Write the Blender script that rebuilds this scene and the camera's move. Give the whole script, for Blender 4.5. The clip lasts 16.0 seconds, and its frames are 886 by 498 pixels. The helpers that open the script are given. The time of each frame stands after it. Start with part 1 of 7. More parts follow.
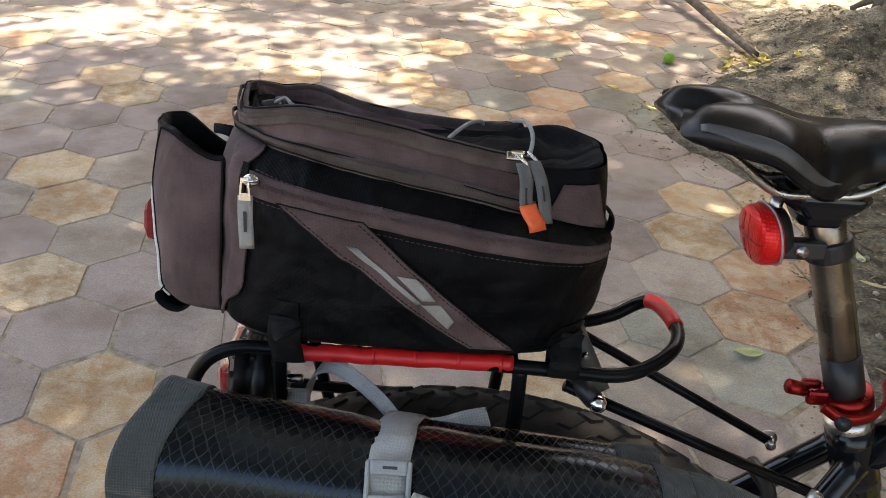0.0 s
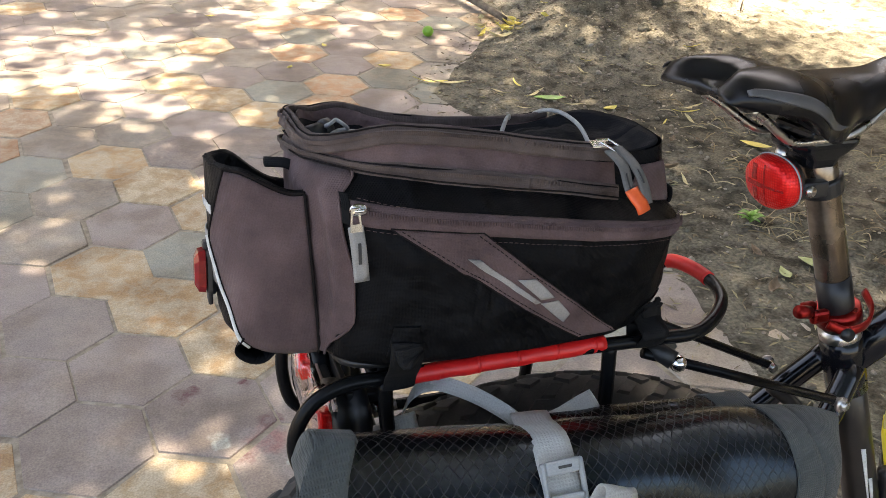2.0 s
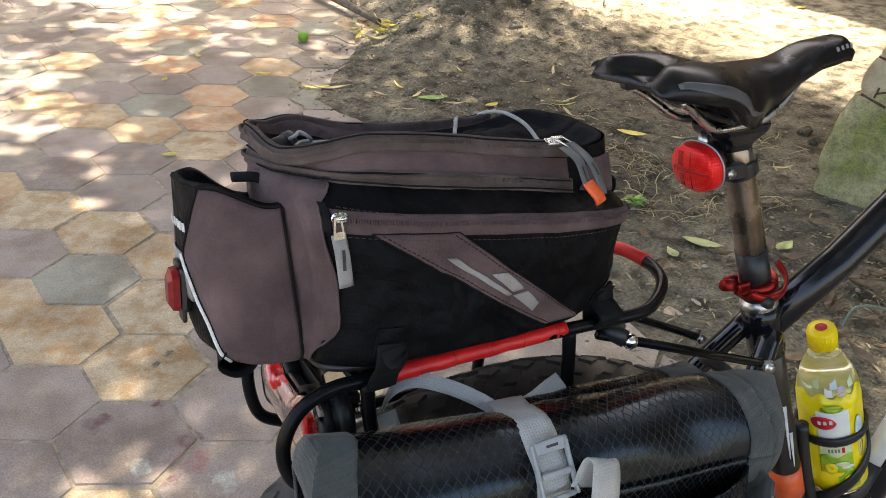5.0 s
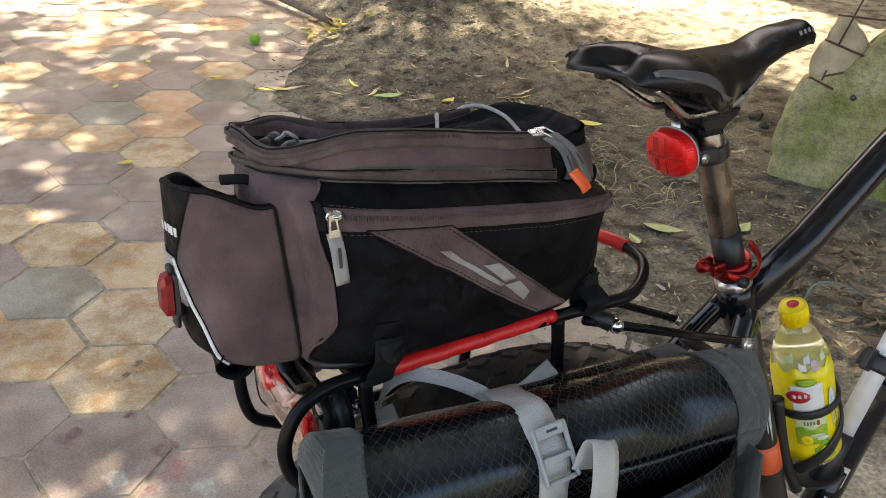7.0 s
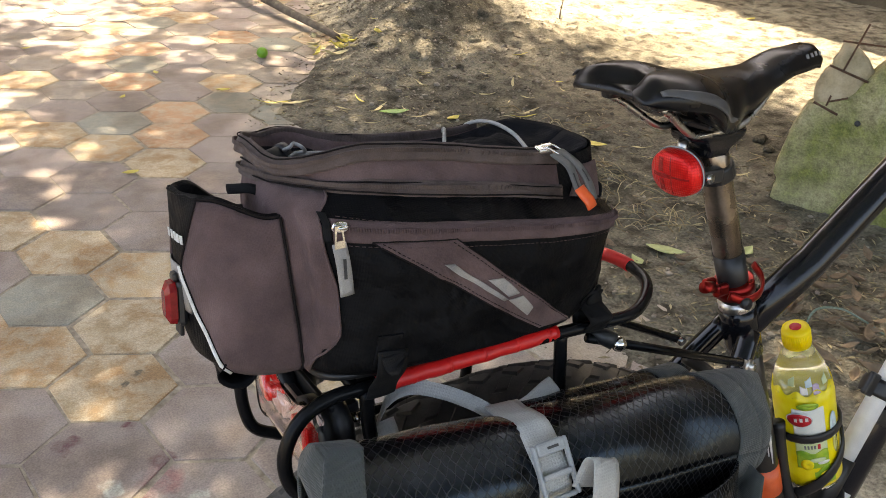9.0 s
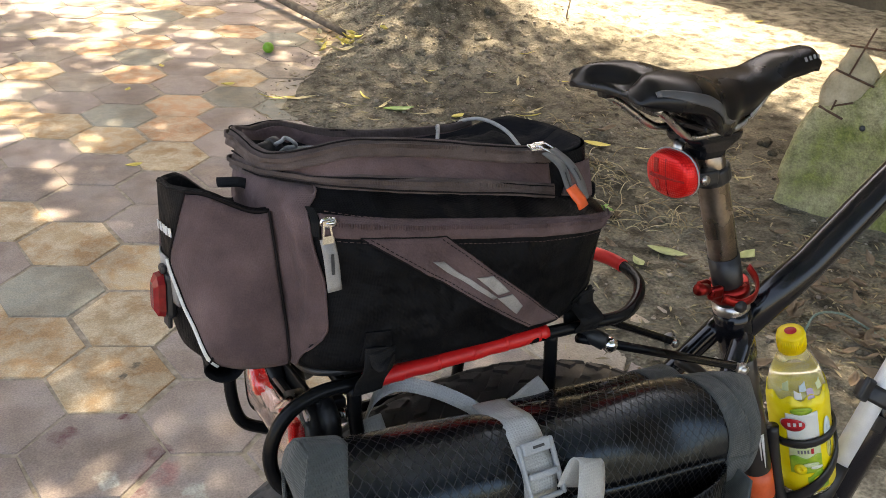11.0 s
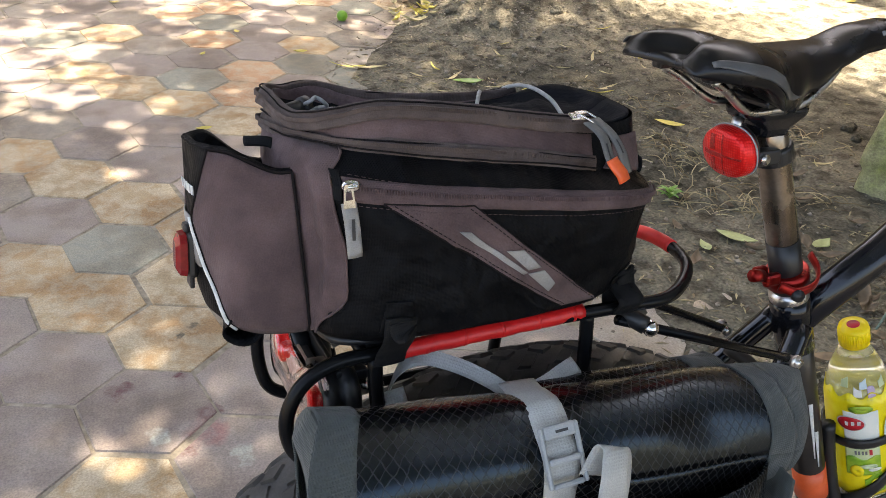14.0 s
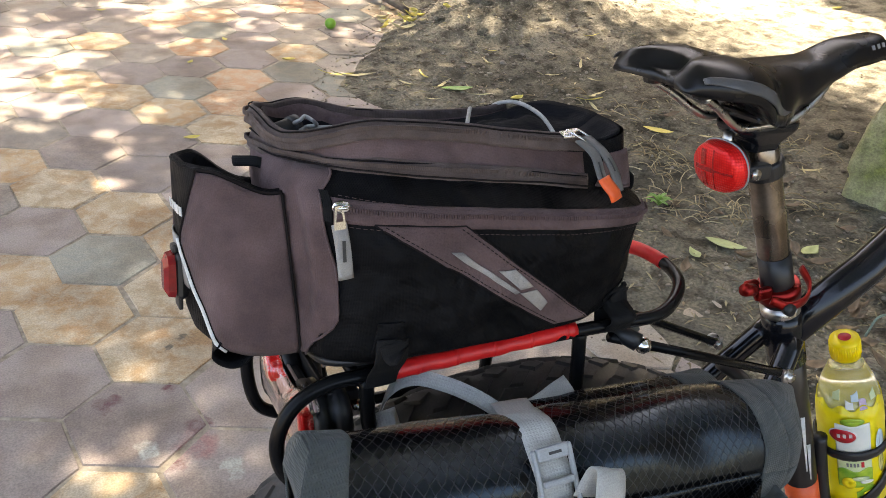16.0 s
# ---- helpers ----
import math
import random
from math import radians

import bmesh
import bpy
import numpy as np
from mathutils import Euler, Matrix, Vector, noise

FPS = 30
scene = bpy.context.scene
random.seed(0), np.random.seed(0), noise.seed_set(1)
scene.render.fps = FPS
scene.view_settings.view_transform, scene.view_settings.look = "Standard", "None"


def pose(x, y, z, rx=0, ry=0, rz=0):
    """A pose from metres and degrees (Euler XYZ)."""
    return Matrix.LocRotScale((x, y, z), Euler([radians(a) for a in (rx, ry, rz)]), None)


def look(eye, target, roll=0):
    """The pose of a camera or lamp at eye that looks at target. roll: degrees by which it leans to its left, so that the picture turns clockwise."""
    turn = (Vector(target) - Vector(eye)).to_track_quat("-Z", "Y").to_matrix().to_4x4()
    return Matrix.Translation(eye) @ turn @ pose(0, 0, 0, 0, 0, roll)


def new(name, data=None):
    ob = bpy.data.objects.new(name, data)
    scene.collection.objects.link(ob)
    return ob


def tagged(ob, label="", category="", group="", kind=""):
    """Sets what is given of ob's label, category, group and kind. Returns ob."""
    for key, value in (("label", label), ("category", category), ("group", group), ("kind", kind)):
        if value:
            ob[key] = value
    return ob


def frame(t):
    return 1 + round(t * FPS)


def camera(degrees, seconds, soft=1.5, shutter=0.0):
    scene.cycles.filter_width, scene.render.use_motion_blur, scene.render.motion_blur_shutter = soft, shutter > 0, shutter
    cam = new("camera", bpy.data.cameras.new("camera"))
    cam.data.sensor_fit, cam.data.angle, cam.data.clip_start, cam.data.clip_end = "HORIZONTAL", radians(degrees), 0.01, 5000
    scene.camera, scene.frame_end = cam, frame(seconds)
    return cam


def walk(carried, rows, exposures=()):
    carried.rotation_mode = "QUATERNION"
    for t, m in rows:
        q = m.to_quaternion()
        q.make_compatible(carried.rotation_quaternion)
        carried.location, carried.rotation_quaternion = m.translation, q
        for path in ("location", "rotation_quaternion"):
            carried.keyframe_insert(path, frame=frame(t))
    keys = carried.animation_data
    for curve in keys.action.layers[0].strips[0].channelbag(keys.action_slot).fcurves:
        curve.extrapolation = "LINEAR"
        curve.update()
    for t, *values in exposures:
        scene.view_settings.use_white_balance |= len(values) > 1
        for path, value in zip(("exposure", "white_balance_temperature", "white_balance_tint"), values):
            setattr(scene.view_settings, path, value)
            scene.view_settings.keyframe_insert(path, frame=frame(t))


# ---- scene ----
cam = camera(53.4, 16.0, soft=0.85)
PATH = [
    (0, (0.002, -0.574, 1.161), (0.014, 1.177, 0.194), 3.6),
    (0.5, (-0.004, -0.571, 1.16), (0.039, 1.179, 0.193), 2.9),
    (1, (-0.049, -0.567, 1.159), (0.152, 1.174, 0.196), 2.1),
    (1.5, (-0.16, -0.539, 1.158), (0.293, 1.154, 0.195), 1.6),
    (2, (-0.228, -0.532, 1.163), (0.339, 1.119, 0.188), 2.3),
    (2.5, (-0.224, -0.529, 1.161), (0.383, 1.106, 0.182), 2.9),
    (3, (-0.282, -0.507, 1.157), (0.375, 1.101, 0.166), 2.0),
    (3.5, (-0.321, -0.517, 1.172), (0.397, 1.068, 0.188), 1.6),
    (4, (-0.302, -0.52, 1.168), (0.477, 1.043, 0.193), 2.1),
    (4.5, (-0.293, -0.524, 1.171), (0.524, 1.022, 0.202), 2.9),
    (5, (-0.296, -0.528, 1.172), (0.527, 1.02, 0.21), 2.5),
    (7.5, (-0.323, -0.523, 1.173), (0.601, 0.97, 0.214), 1.6),
    (8, (-0.32, -0.524, 1.17), (0.603, 0.991, 0.245), 2.0),
    (8.5, (-0.321, -0.525, 1.171), (0.597, 0.995, 0.25), 2.5),
    (9, (-0.324, -0.524, 1.171), (0.589, 0.993, 0.24), 2.7),
    (11.5, (-0.306, -0.532, 1.17), (0.583, 0.996, 0.235), 4.1),
    (12, (-0.294, -0.537, 1.172), (0.51, 1.041, 0.243), 3.8),
    (12.5, (-0.283, -0.52, 1.159), (0.481, 1.07, 0.217), 2.4),
    (13, (-0.286, -0.521, 1.16), (0.485, 1.048, 0.188), 3.1),
    (13.5, (-0.281, -0.526, 1.159), (0.478, 1.038, 0.171), 3.3),
    (14, (-0.278, -0.522, 1.156), (0.472, 1.044, 0.163), 3.6),
    (14.5, (-0.276, -0.52, 1.158), (0.466, 1.047, 0.16), 2.8),
    (15, (-0.274, -0.517, 1.158), (0.456, 1.052, 0.155), 2.7),
    (15.5, (-0.277, -0.513, 1.159), (0.472, 1.052, 0.164), 3.4),
    (16, (-0.276, -0.513, 1.162), (0.498, 1.048, 0.181), 3.7),
]
walk(cam, [(t, look(eye, target, roll)) for t, eye, target, roll in PATH], exposures=((0.0, 2.30, 7850, 12), (1.0, 2.29, 7850, 12), (2.0, 2.57, 7750, 12), (5.0, 2.50, 7750, 12), (7.5, 2.47, 8200, 12), (9.2, 2.48, 8250, 12), (11.5, 2.48, 8100, 12), (12.5, 2.51, 7700, 12), (16.0, 2.62, 7650, 12)))

# ---------------------------------------------------------------- light
world = bpy.data.worlds.new("sky")
scene.world = world
world.use_nodes = True
wn = world.node_tree.nodes
sky = wn.new("ShaderNodeTexSky")
sky.sky_type = "NISHITA"
sky.sun_disc = False
sky.dust_density, sky.air_density = 4.0, 0.9
SUN_ELEV, SUN_AZ = 62.0, 25.0          # degrees: height, and clockwise from +y
sky.sun_elevation, sky.sun_rotation = radians(SUN_ELEV), radians(SUN_AZ)
world.node_tree.links.new(sky.outputs[0], wn["Background"].inputs[0])
wn["Background"].inputs[1].default_value = 0.15
sun_data = bpy.data.lights.new("sun", "SUN")
sun_data.energy, sun_data.angle, sun_data.color = 3.8, radians(0.55), (1.0, 0.93, 0.82)
sun = new("sun", sun_data)
sun_way = Vector((math.sin(radians(SUN_AZ)) * math.cos(radians(SUN_ELEV)), math.cos(radians(SUN_AZ)) * math.cos(radians(SUN_ELEV)), math.sin(radians(SUN_ELEV))))
sun.matrix_world = look(sun_way * 20, (0, 0, 0))

# ---------------------------------------------------------------- mesh helpers
TAU = 2 * math.pi


def mesh_of(name, verts, faces, material, smooth=True, uvs=None, slots=None):
    me = bpy.data.meshes.new(name)
    me.from_pydata([tuple(v) for v in verts], [], [tuple(f) for f in faces])
    for m in (material if isinstance(material, (list, tuple)) else [material]):
        me.materials.append(m)
    if slots is not None:
        me.polygons.foreach_set("material_index", slots)
    if smooth:
        me.polygons.foreach_set("use_smooth", [True] * len(me.polygons))
    if uvs is not None:
        layer = me.uv_layers.new(name="metres")
        for loop in me.loops:
            layer.data[loop.index].uv = uvs[loop.vertex_index]
    me.update()
    return me


def part(name, geo, material, parent=None, label="", smooth=True, bevel=0.0):
    """Links geo, a pair (verts, faces) or (verts, faces, uvs), as one mesh under a thing or a part."""
    me = mesh_of(name, geo[0], geo[1], material, smooth, geo[2] if len(geo) > 2 else None)
    ob = new(name, me)
    if parent is not None:
        ob.parent = parent
    if bevel:
        mod = ob.modifiers.new("worn", "BEVEL")
        mod.width, mod.segments, mod.limit_method = bevel, 2, "ANGLE"
    if label:
        tagged(ob, label)
    return ob


def thing(name, label, category, m=None, group="", kind=""):
    ob = new(name)
    ob.empty_display_size = 0.05
    if m is not None:
        ob.matrix_world = m
    return tagged(ob, label, category, group, kind)


def join(*geos):
    verts, faces = [], []
    for g in geos:
        n = len(verts)
        verts += list(g[0])
        faces += [tuple(i + n for i in f) for f in g[1]]
    return verts, faces


def moved(geo, m):
    return ([m @ Vector(v) for v in geo[0]],) + tuple(geo[1:])


def smooth_path(points, steps=8):
    """Catmull-Rom through the points."""
    p = [Vector(q) for q in points]
    p = [2 * p[0] - p[1]] + p + [2 * p[-1] - p[-2]]
    out = []
    for i in range(1, len(p) - 2):
        for k in range(steps):
            t = k / steps
            a, b, c, d = p[i - 1], p[i], p[i + 1], p[i + 2]
            out.append(0.5 * (2 * b + (c - a) * t + (2 * a - 5 * b + 4 * c - d) * t * t + (3 * b - a - 3 * c + d) * t ** 3))
    out.append(p[-2])
    return out


def frames_along(path, up=None):
    n = len(path)
    ways = [((path[min(i + 1, n - 1)] - path[max(i - 1, 0)]).normalized()) for i in range(n)]
    side = (Vector(up) if up else Vector((0, 0, 1)))
    if abs(side.dot(ways[0])) > 0.95:
        side = Vector((0, 1, 0))
    a = (side - ways[0] * side.dot(ways[0])).normalized()
    out = []
    for w in ways:
        a = (a - w * a.dot(w)).normalized()
        out.append((a, w.cross(a).normalized(), w))
    return out


def tube(path, r, n=14, taper=None, caps=True):
    path = [Vector(p) for p in path]
    fr = frames_along(path)
    verts, faces, uvs = [], [], []
    run = 0.0
    for i, (p, (a, b, w)) in enumerate(zip(path, fr)):
        if i:
            run += (p - path[i - 1]).length
        rr = r if taper is None else r + (taper - r) * i / (len(path) - 1)
        for k in range(n):
            q = TAU * k / n
            verts.append(p + (a * math.cos(q) + b * math.sin(q)) * rr)
            uvs.append((run, k / n * TAU * rr))
    for i in range(len(path) - 1):
        for k in range(n):
            faces.append((i * n + k, i * n + (k + 1) % n, (i + 1) * n + (k + 1) % n, (i + 1) * n + k))
    if caps:
        faces.append(tuple(reversed(range(n))))
        faces.append(tuple(range((len(path) - 1) * n, len(path) * n)))
    return verts, faces, uvs


def rod(a, b, r, n=14, taper=None):
    return tube([Vector(a), (Vector(a) + Vector(b)) / 2, Vector(b)], r, n, taper)


def lathe(profile, n=28, a=(0, 0, 0), axis=(0, 0, 1)):
    """Turns (radius, height) pairs round an axis through a."""
    axis = Vector(axis).normalized()
    rot = axis.to_track_quat("Z", "Y").to_matrix()
    verts, faces = [], []
    for r, h in profile:
        for k in range(n):
            q = TAU * k / n
            verts.append(Vector(a) + rot @ Vector((r * math.cos(q), r * math.sin(q), h)))
    for i in range(len(profile) - 1):
        for k in range(n):
            faces.append((i * n + k, i * n + (k + 1) % n, (i + 1) * n + (k + 1) % n, (i + 1) * n + k))
    faces.append(tuple(reversed(range(n))))
    faces.append(tuple(range((len(profile) - 1) * n, len(profile) * n)))
    return verts, faces


def box(cx, cy, cz, sx, sy, sz, m=None):
    v = [Vector((cx + sx * i / 2, cy + sy * j / 2, cz + sz * k / 2)) for i in (-1, 1) for j in (-1, 1) for k in (-1, 1)]
    if m is not None:
        v = [m @ q for q in v]
    return v, [(0, 1, 3, 2), (4, 6, 7, 5), (0, 4, 5, 1), (2, 3, 7, 6), (0, 2, 6, 4), (1, 5, 7, 3)]


def ribbon(path, width, thick, up, n_across=5, twist=None):
    """A woven strap along a path; up gives the way across it, as one vector or one for each point."""
    path = [Vector(p) for p in path]
    n = len(path)
    verts, faces, uvs = [], [], []
    run = 0.0
    m = n_across
    for i, p in enumerate(path):
        if i:
            run += (p - path[i - 1]).length
        w = (path[min(i + 1, n - 1)] - path[max(i - 1, 0)]).normalized()
        u = Vector(up[i]) if isinstance(up, list) else Vector(up)
        u = (u - w * u.dot(w)).normalized()
        if twist:
            u = Matrix.Rotation(twist * i / (n - 1), 3, w) @ u
        nn = w.cross(u)
        for s in (1, -1):
            for k in range(m):
                f = k / (m - 1) * 2 - 1
                verts.append(p + u * f * width / 2 + nn * s * thick / 2 * (1 - 0.5 * f ** 4))
                uvs.append((run, (f + 1) * width / 2))
    row = 2 * m
    for i in range(n - 1):
        o, q = i * row, (i + 1) * row
        for k in range(m - 1):
            faces.append((o + k, o + k + 1, q + k + 1, q + k))
            faces.append((o + m + k + 1, o + m + k, q + m + k, q + m + k + 1))
        faces.append((o, q, q + m, o + m))
        faces.append((o + m - 1, o + 2 * m - 1, q + 2 * m - 1, q + m - 1))
    faces.append(tuple(list(range(m)) + list(range(2 * m - 1, m - 1, -1)))[::-1])
    e = (n - 1) * row
    faces.append(tuple([e + k for k in range(m)] + [e + k for k in range(2 * m - 1, m - 1, -1)]))
    return verts, faces, uvs


def sheet(rows, thick, uv=True):
    """A soft panel: rows of points (a grid) given a thickness along the grid's normals."""
    R, C = len(rows), len(rows[0])
    P = [[Vector(p) for p in r] for r in rows]
    N = []
    for i in range(R):
        for j in range(C):
            du = P[min(i + 1, R - 1)][j] - P[max(i - 1, 0)][j]
            dv = P[i][min(j + 1, C - 1)] - P[i][max(j - 1, 0)]
            nn = du.cross(dv)
            N.append(nn.normalized() if nn.length > 1e-12 else Vector((0, 0, 1)))
    flat = [p for r in P for p in r]
    uvs = []
    for i in range(R):
        s = 0.0
        for j in range(C):
            if j:
                s += (P[i][j] - P[i][j - 1]).length
            uvs.append((s, i * 0.004))
    verts = [p + n * thick / 2 for p, n in zip(flat, N)] + [p - n * thick / 2 for p, n in zip(flat, N)]
    faces = []
    k = R * C
    for i in range(R - 1):
        for j in range(C - 1):
            a, b, c, d = i * C + j, i * C + j + 1, (i + 1) * C + j + 1, (i + 1) * C + j
            faces.append((a, d, c, b))
            faces.append((k + a, k + b, k + c, k + d))
    edge = [j for j in range(C)] + [i * C + C - 1 for i in range(1, R)] + [(R - 1) * C + j for j in range(C - 2, -1, -1)] + [i * C for i in range(R - 2, 0, -1)]
    for a, b in zip(edge, edge[1:] + edge[:1]):
        faces.append((a, b, k + b, k + a))
    return verts, faces, uvs + uvs


def blob(r, seed=0, rough=0.25, n=2, scale=(1, 1, 1)):
    bm = bmesh.new()
    bmesh.ops.create_icosphere(bm, subdivisions=n, radius=r)
    for v in bm.verts:
        k = 1 + rough * noise.noise(v.co / r * 1.3 + Vector((seed * 7.1, seed * 3.3, seed)))
        v.co = Vector((v.co.x * scale[0], v.co.y * scale[1], v.co.z * scale[2])) * k
    bm.verts.index_update()
    out = [v.co.copy() for v in bm.verts], [tuple(v.index for v in f.verts) for f in bm.faces]
    bm.free()
    return out



def blob_at(c, r):
    g = blob(r, 0, 0.0, 2)
    return moved(g, Matrix.Translation(c))


# ---------------------------------------------------------------- materials
def nodes_of(name):
    m = bpy.data.materials.new(name)
    m.use_nodes = True
    return m, m.node_tree.nodes, m.node_tree.links, m.node_tree.nodes["Principled BSDF"]


def ramp(N, stops):
    r = N.new("ShaderNodeValToRGB")
    while len(r.color_ramp.elements) < len(stops):
        r.color_ramp.elements.new(0.5)
    for e, (p, c) in zip(r.color_ramp.elements, stops):
        e.position, e.color = p, (*c, 1) if len(c) == 3 else c
    return r


def surface(name, colours, rough=0.6, scale=40.0, fine=400.0, bump=0.2, depth=0.001, metal=0.0, spread=0.1, coord="Object", coat=0.0, sheen=0.0, random=0.0, spec=0.5):
    """A mottled surface: colours along a coarse noise, fine grain in relief and gloss."""
    m, N, L, b = nodes_of(name)
    tc = N.new("ShaderNodeTexCoord")
    big, small = N.new("ShaderNodeTexNoise"), N.new("ShaderNodeTexNoise")
    big.inputs["Scale"].default_value, small.inputs["Scale"].default_value = scale, fine
    big.inputs["Detail"].default_value, small.inputs["Detail"].default_value = 6, 3
    L.new(tc.outputs[coord], big.inputs[0]), L.new(tc.outputs[coord], small.inputs[0])
    n = len(colours)
    r = ramp(N, [(0.3 + 0.4 * i / max(n - 1, 1), c) for i, c in enumerate(colours)])
    L.new(big.outputs[0], r.inputs[0])
    grain = N.new("ShaderNodeMix")
    grain.data_type, grain.blend_type = "RGBA", "OVERLAY"
    grain.inputs[0].default_value = 0.25
    L.new(r.outputs[0], grain.inputs[6]), L.new(small.outputs[0], grain.inputs[7])
    out = grain.outputs[2]
    if random:
        info, hsv, mr = N.new("ShaderNodeObjectInfo"), N.new("ShaderNodeHueSaturation"), N.new("ShaderNodeMapRange")
        mr.inputs[3].default_value, mr.inputs[4].default_value = 1 - random, 1 + random
        L.new(info.outputs["Random"], mr.inputs[0]), L.new(mr.outputs[0], hsv.inputs["Value"]), L.new(out, hsv.inputs["Color"])
        out = hsv.outputs[0]
    L.new(out, b.inputs["Base Color"])
    mr = N.new("ShaderNodeMapRange")
    mr.inputs[3].default_value, mr.inputs[4].default_value = max(rough - spread, 0.02), min(rough + spread, 1)
    L.new(big.outputs[0], mr.inputs[0]), L.new(mr.outputs[0], b.inputs["Roughness"])
    b.inputs["Specular IOR Level"].default_value = spec
    b.inputs["Metallic"].default_value, b.inputs["Coat Weight"].default_value, b.inputs["Sheen Weight"].default_value = metal, coat, sheen
    bp = N.new("ShaderNodeBump")
    bp.inputs["Strength"].default_value, bp.inputs["Distance"].default_value = bump, depth
    L.new(small.outputs[0], bp.inputs["Height"]), L.new(bp.outputs[0], b.inputs["Normal"])
    return m


def woven(name, colours, rough=0.85, thread=0.0009, scale=25.0, sheen=0.12, bump=0.35, uv=False, spec=0.5):
    """A woven cloth: crossed threads in relief, soft mottling and dust."""
    m, N, L, b = nodes_of(name)
    tc = N.new("ShaderNodeTexCoord")
    src = tc.outputs["UV" if uv else "Object"]
    big = N.new("ShaderNodeTexNoise")
    big.inputs["Scale"].default_value, big.inputs["Detail"].default_value = scale, 7
    L.new(tc.outputs["Object"], big.inputs[0])
    r = ramp(N, [(0.3 + 0.4 * i / max(len(colours) - 1, 1), c) for i, c in enumerate(colours)])
    L.new(big.outputs[0], r.inputs[0])
    yarn, yr, ym = N.new("ShaderNodeTexNoise"), ramp(N, [(0.32, (0.88, 0.88, 0.88)), (0.70, (1.13, 1.13, 1.13))]), N.new("ShaderNodeMix")
    yarn.inputs["Scale"].default_value, yarn.inputs["Detail"].default_value = 1100, 4
    ym.data_type, ym.blend_type = "RGBA", "MULTIPLY"
    ym.inputs[0].default_value = 1.0
    L.new(tc.outputs["Object"], yarn.inputs[0]), L.new(yarn.outputs[0], yr.inputs[0]), L.new(r.outputs[0], ym.inputs[6]), L.new(yr.outputs[0], ym.inputs[7])
    L.new(ym.outputs[2], b.inputs["Base Color"])
    waves = []
    for way in (("X", "Y") if uv else ("X", "Z")):
        w = N.new("ShaderNodeTexWave")
        w.bands_direction = way
        w.inputs["Scale"].default_value, w.inputs["Distortion"].default_value = 0.314 / thread, 0.6
        L.new(src, w.inputs[0])
        waves.append(w)
    mx = N.new("ShaderNodeMath")
    mx.operation = "MAXIMUM"
    L.new(waves[0].outputs[1], mx.inputs[0]), L.new(waves[1].outputs[1], mx.inputs[1])
    fold = N.new("ShaderNodeTexNoise")
    fold.inputs["Scale"].default_value, fold.inputs["Detail"].default_value = 38, 3
    L.new(tc.outputs["Object"], fold.inputs[0])
    b1, b2 = N.new("ShaderNodeBump"), N.new("ShaderNodeBump")
    b1.inputs["Strength"].default_value, b1.inputs["Distance"].default_value = bump, 0.0006
    b2.inputs["Strength"].default_value, b2.inputs["Distance"].default_value = 0.6, 0.007
    b3, sag = N.new("ShaderNodeBump"), N.new("ShaderNodeTexNoise")
    sag.inputs["Scale"].default_value, sag.inputs["Distortion"].default_value = 13, 1.2
    b3.inputs["Strength"].default_value, b3.inputs["Distance"].default_value = 0.75, 0.022
    L.new(tc.outputs["Object"], sag.inputs[0]), L.new(sag.outputs[0], b3.inputs["Height"]), L.new(b3.outputs[0], b2.inputs["Normal"])
    L.new(mx.outputs[0], b1.inputs["Height"]), L.new(fold.outputs[0], b2.inputs["Height"])
    L.new(b2.outputs[0], b1.inputs["Normal"]), L.new(b1.outputs[0], b.inputs["Normal"])
    b.inputs["Roughness"].default_value, b.inputs["Sheen Weight"].default_value = rough, sheen
    b.inputs["Specular IOR Level"].default_value = spec
    return m


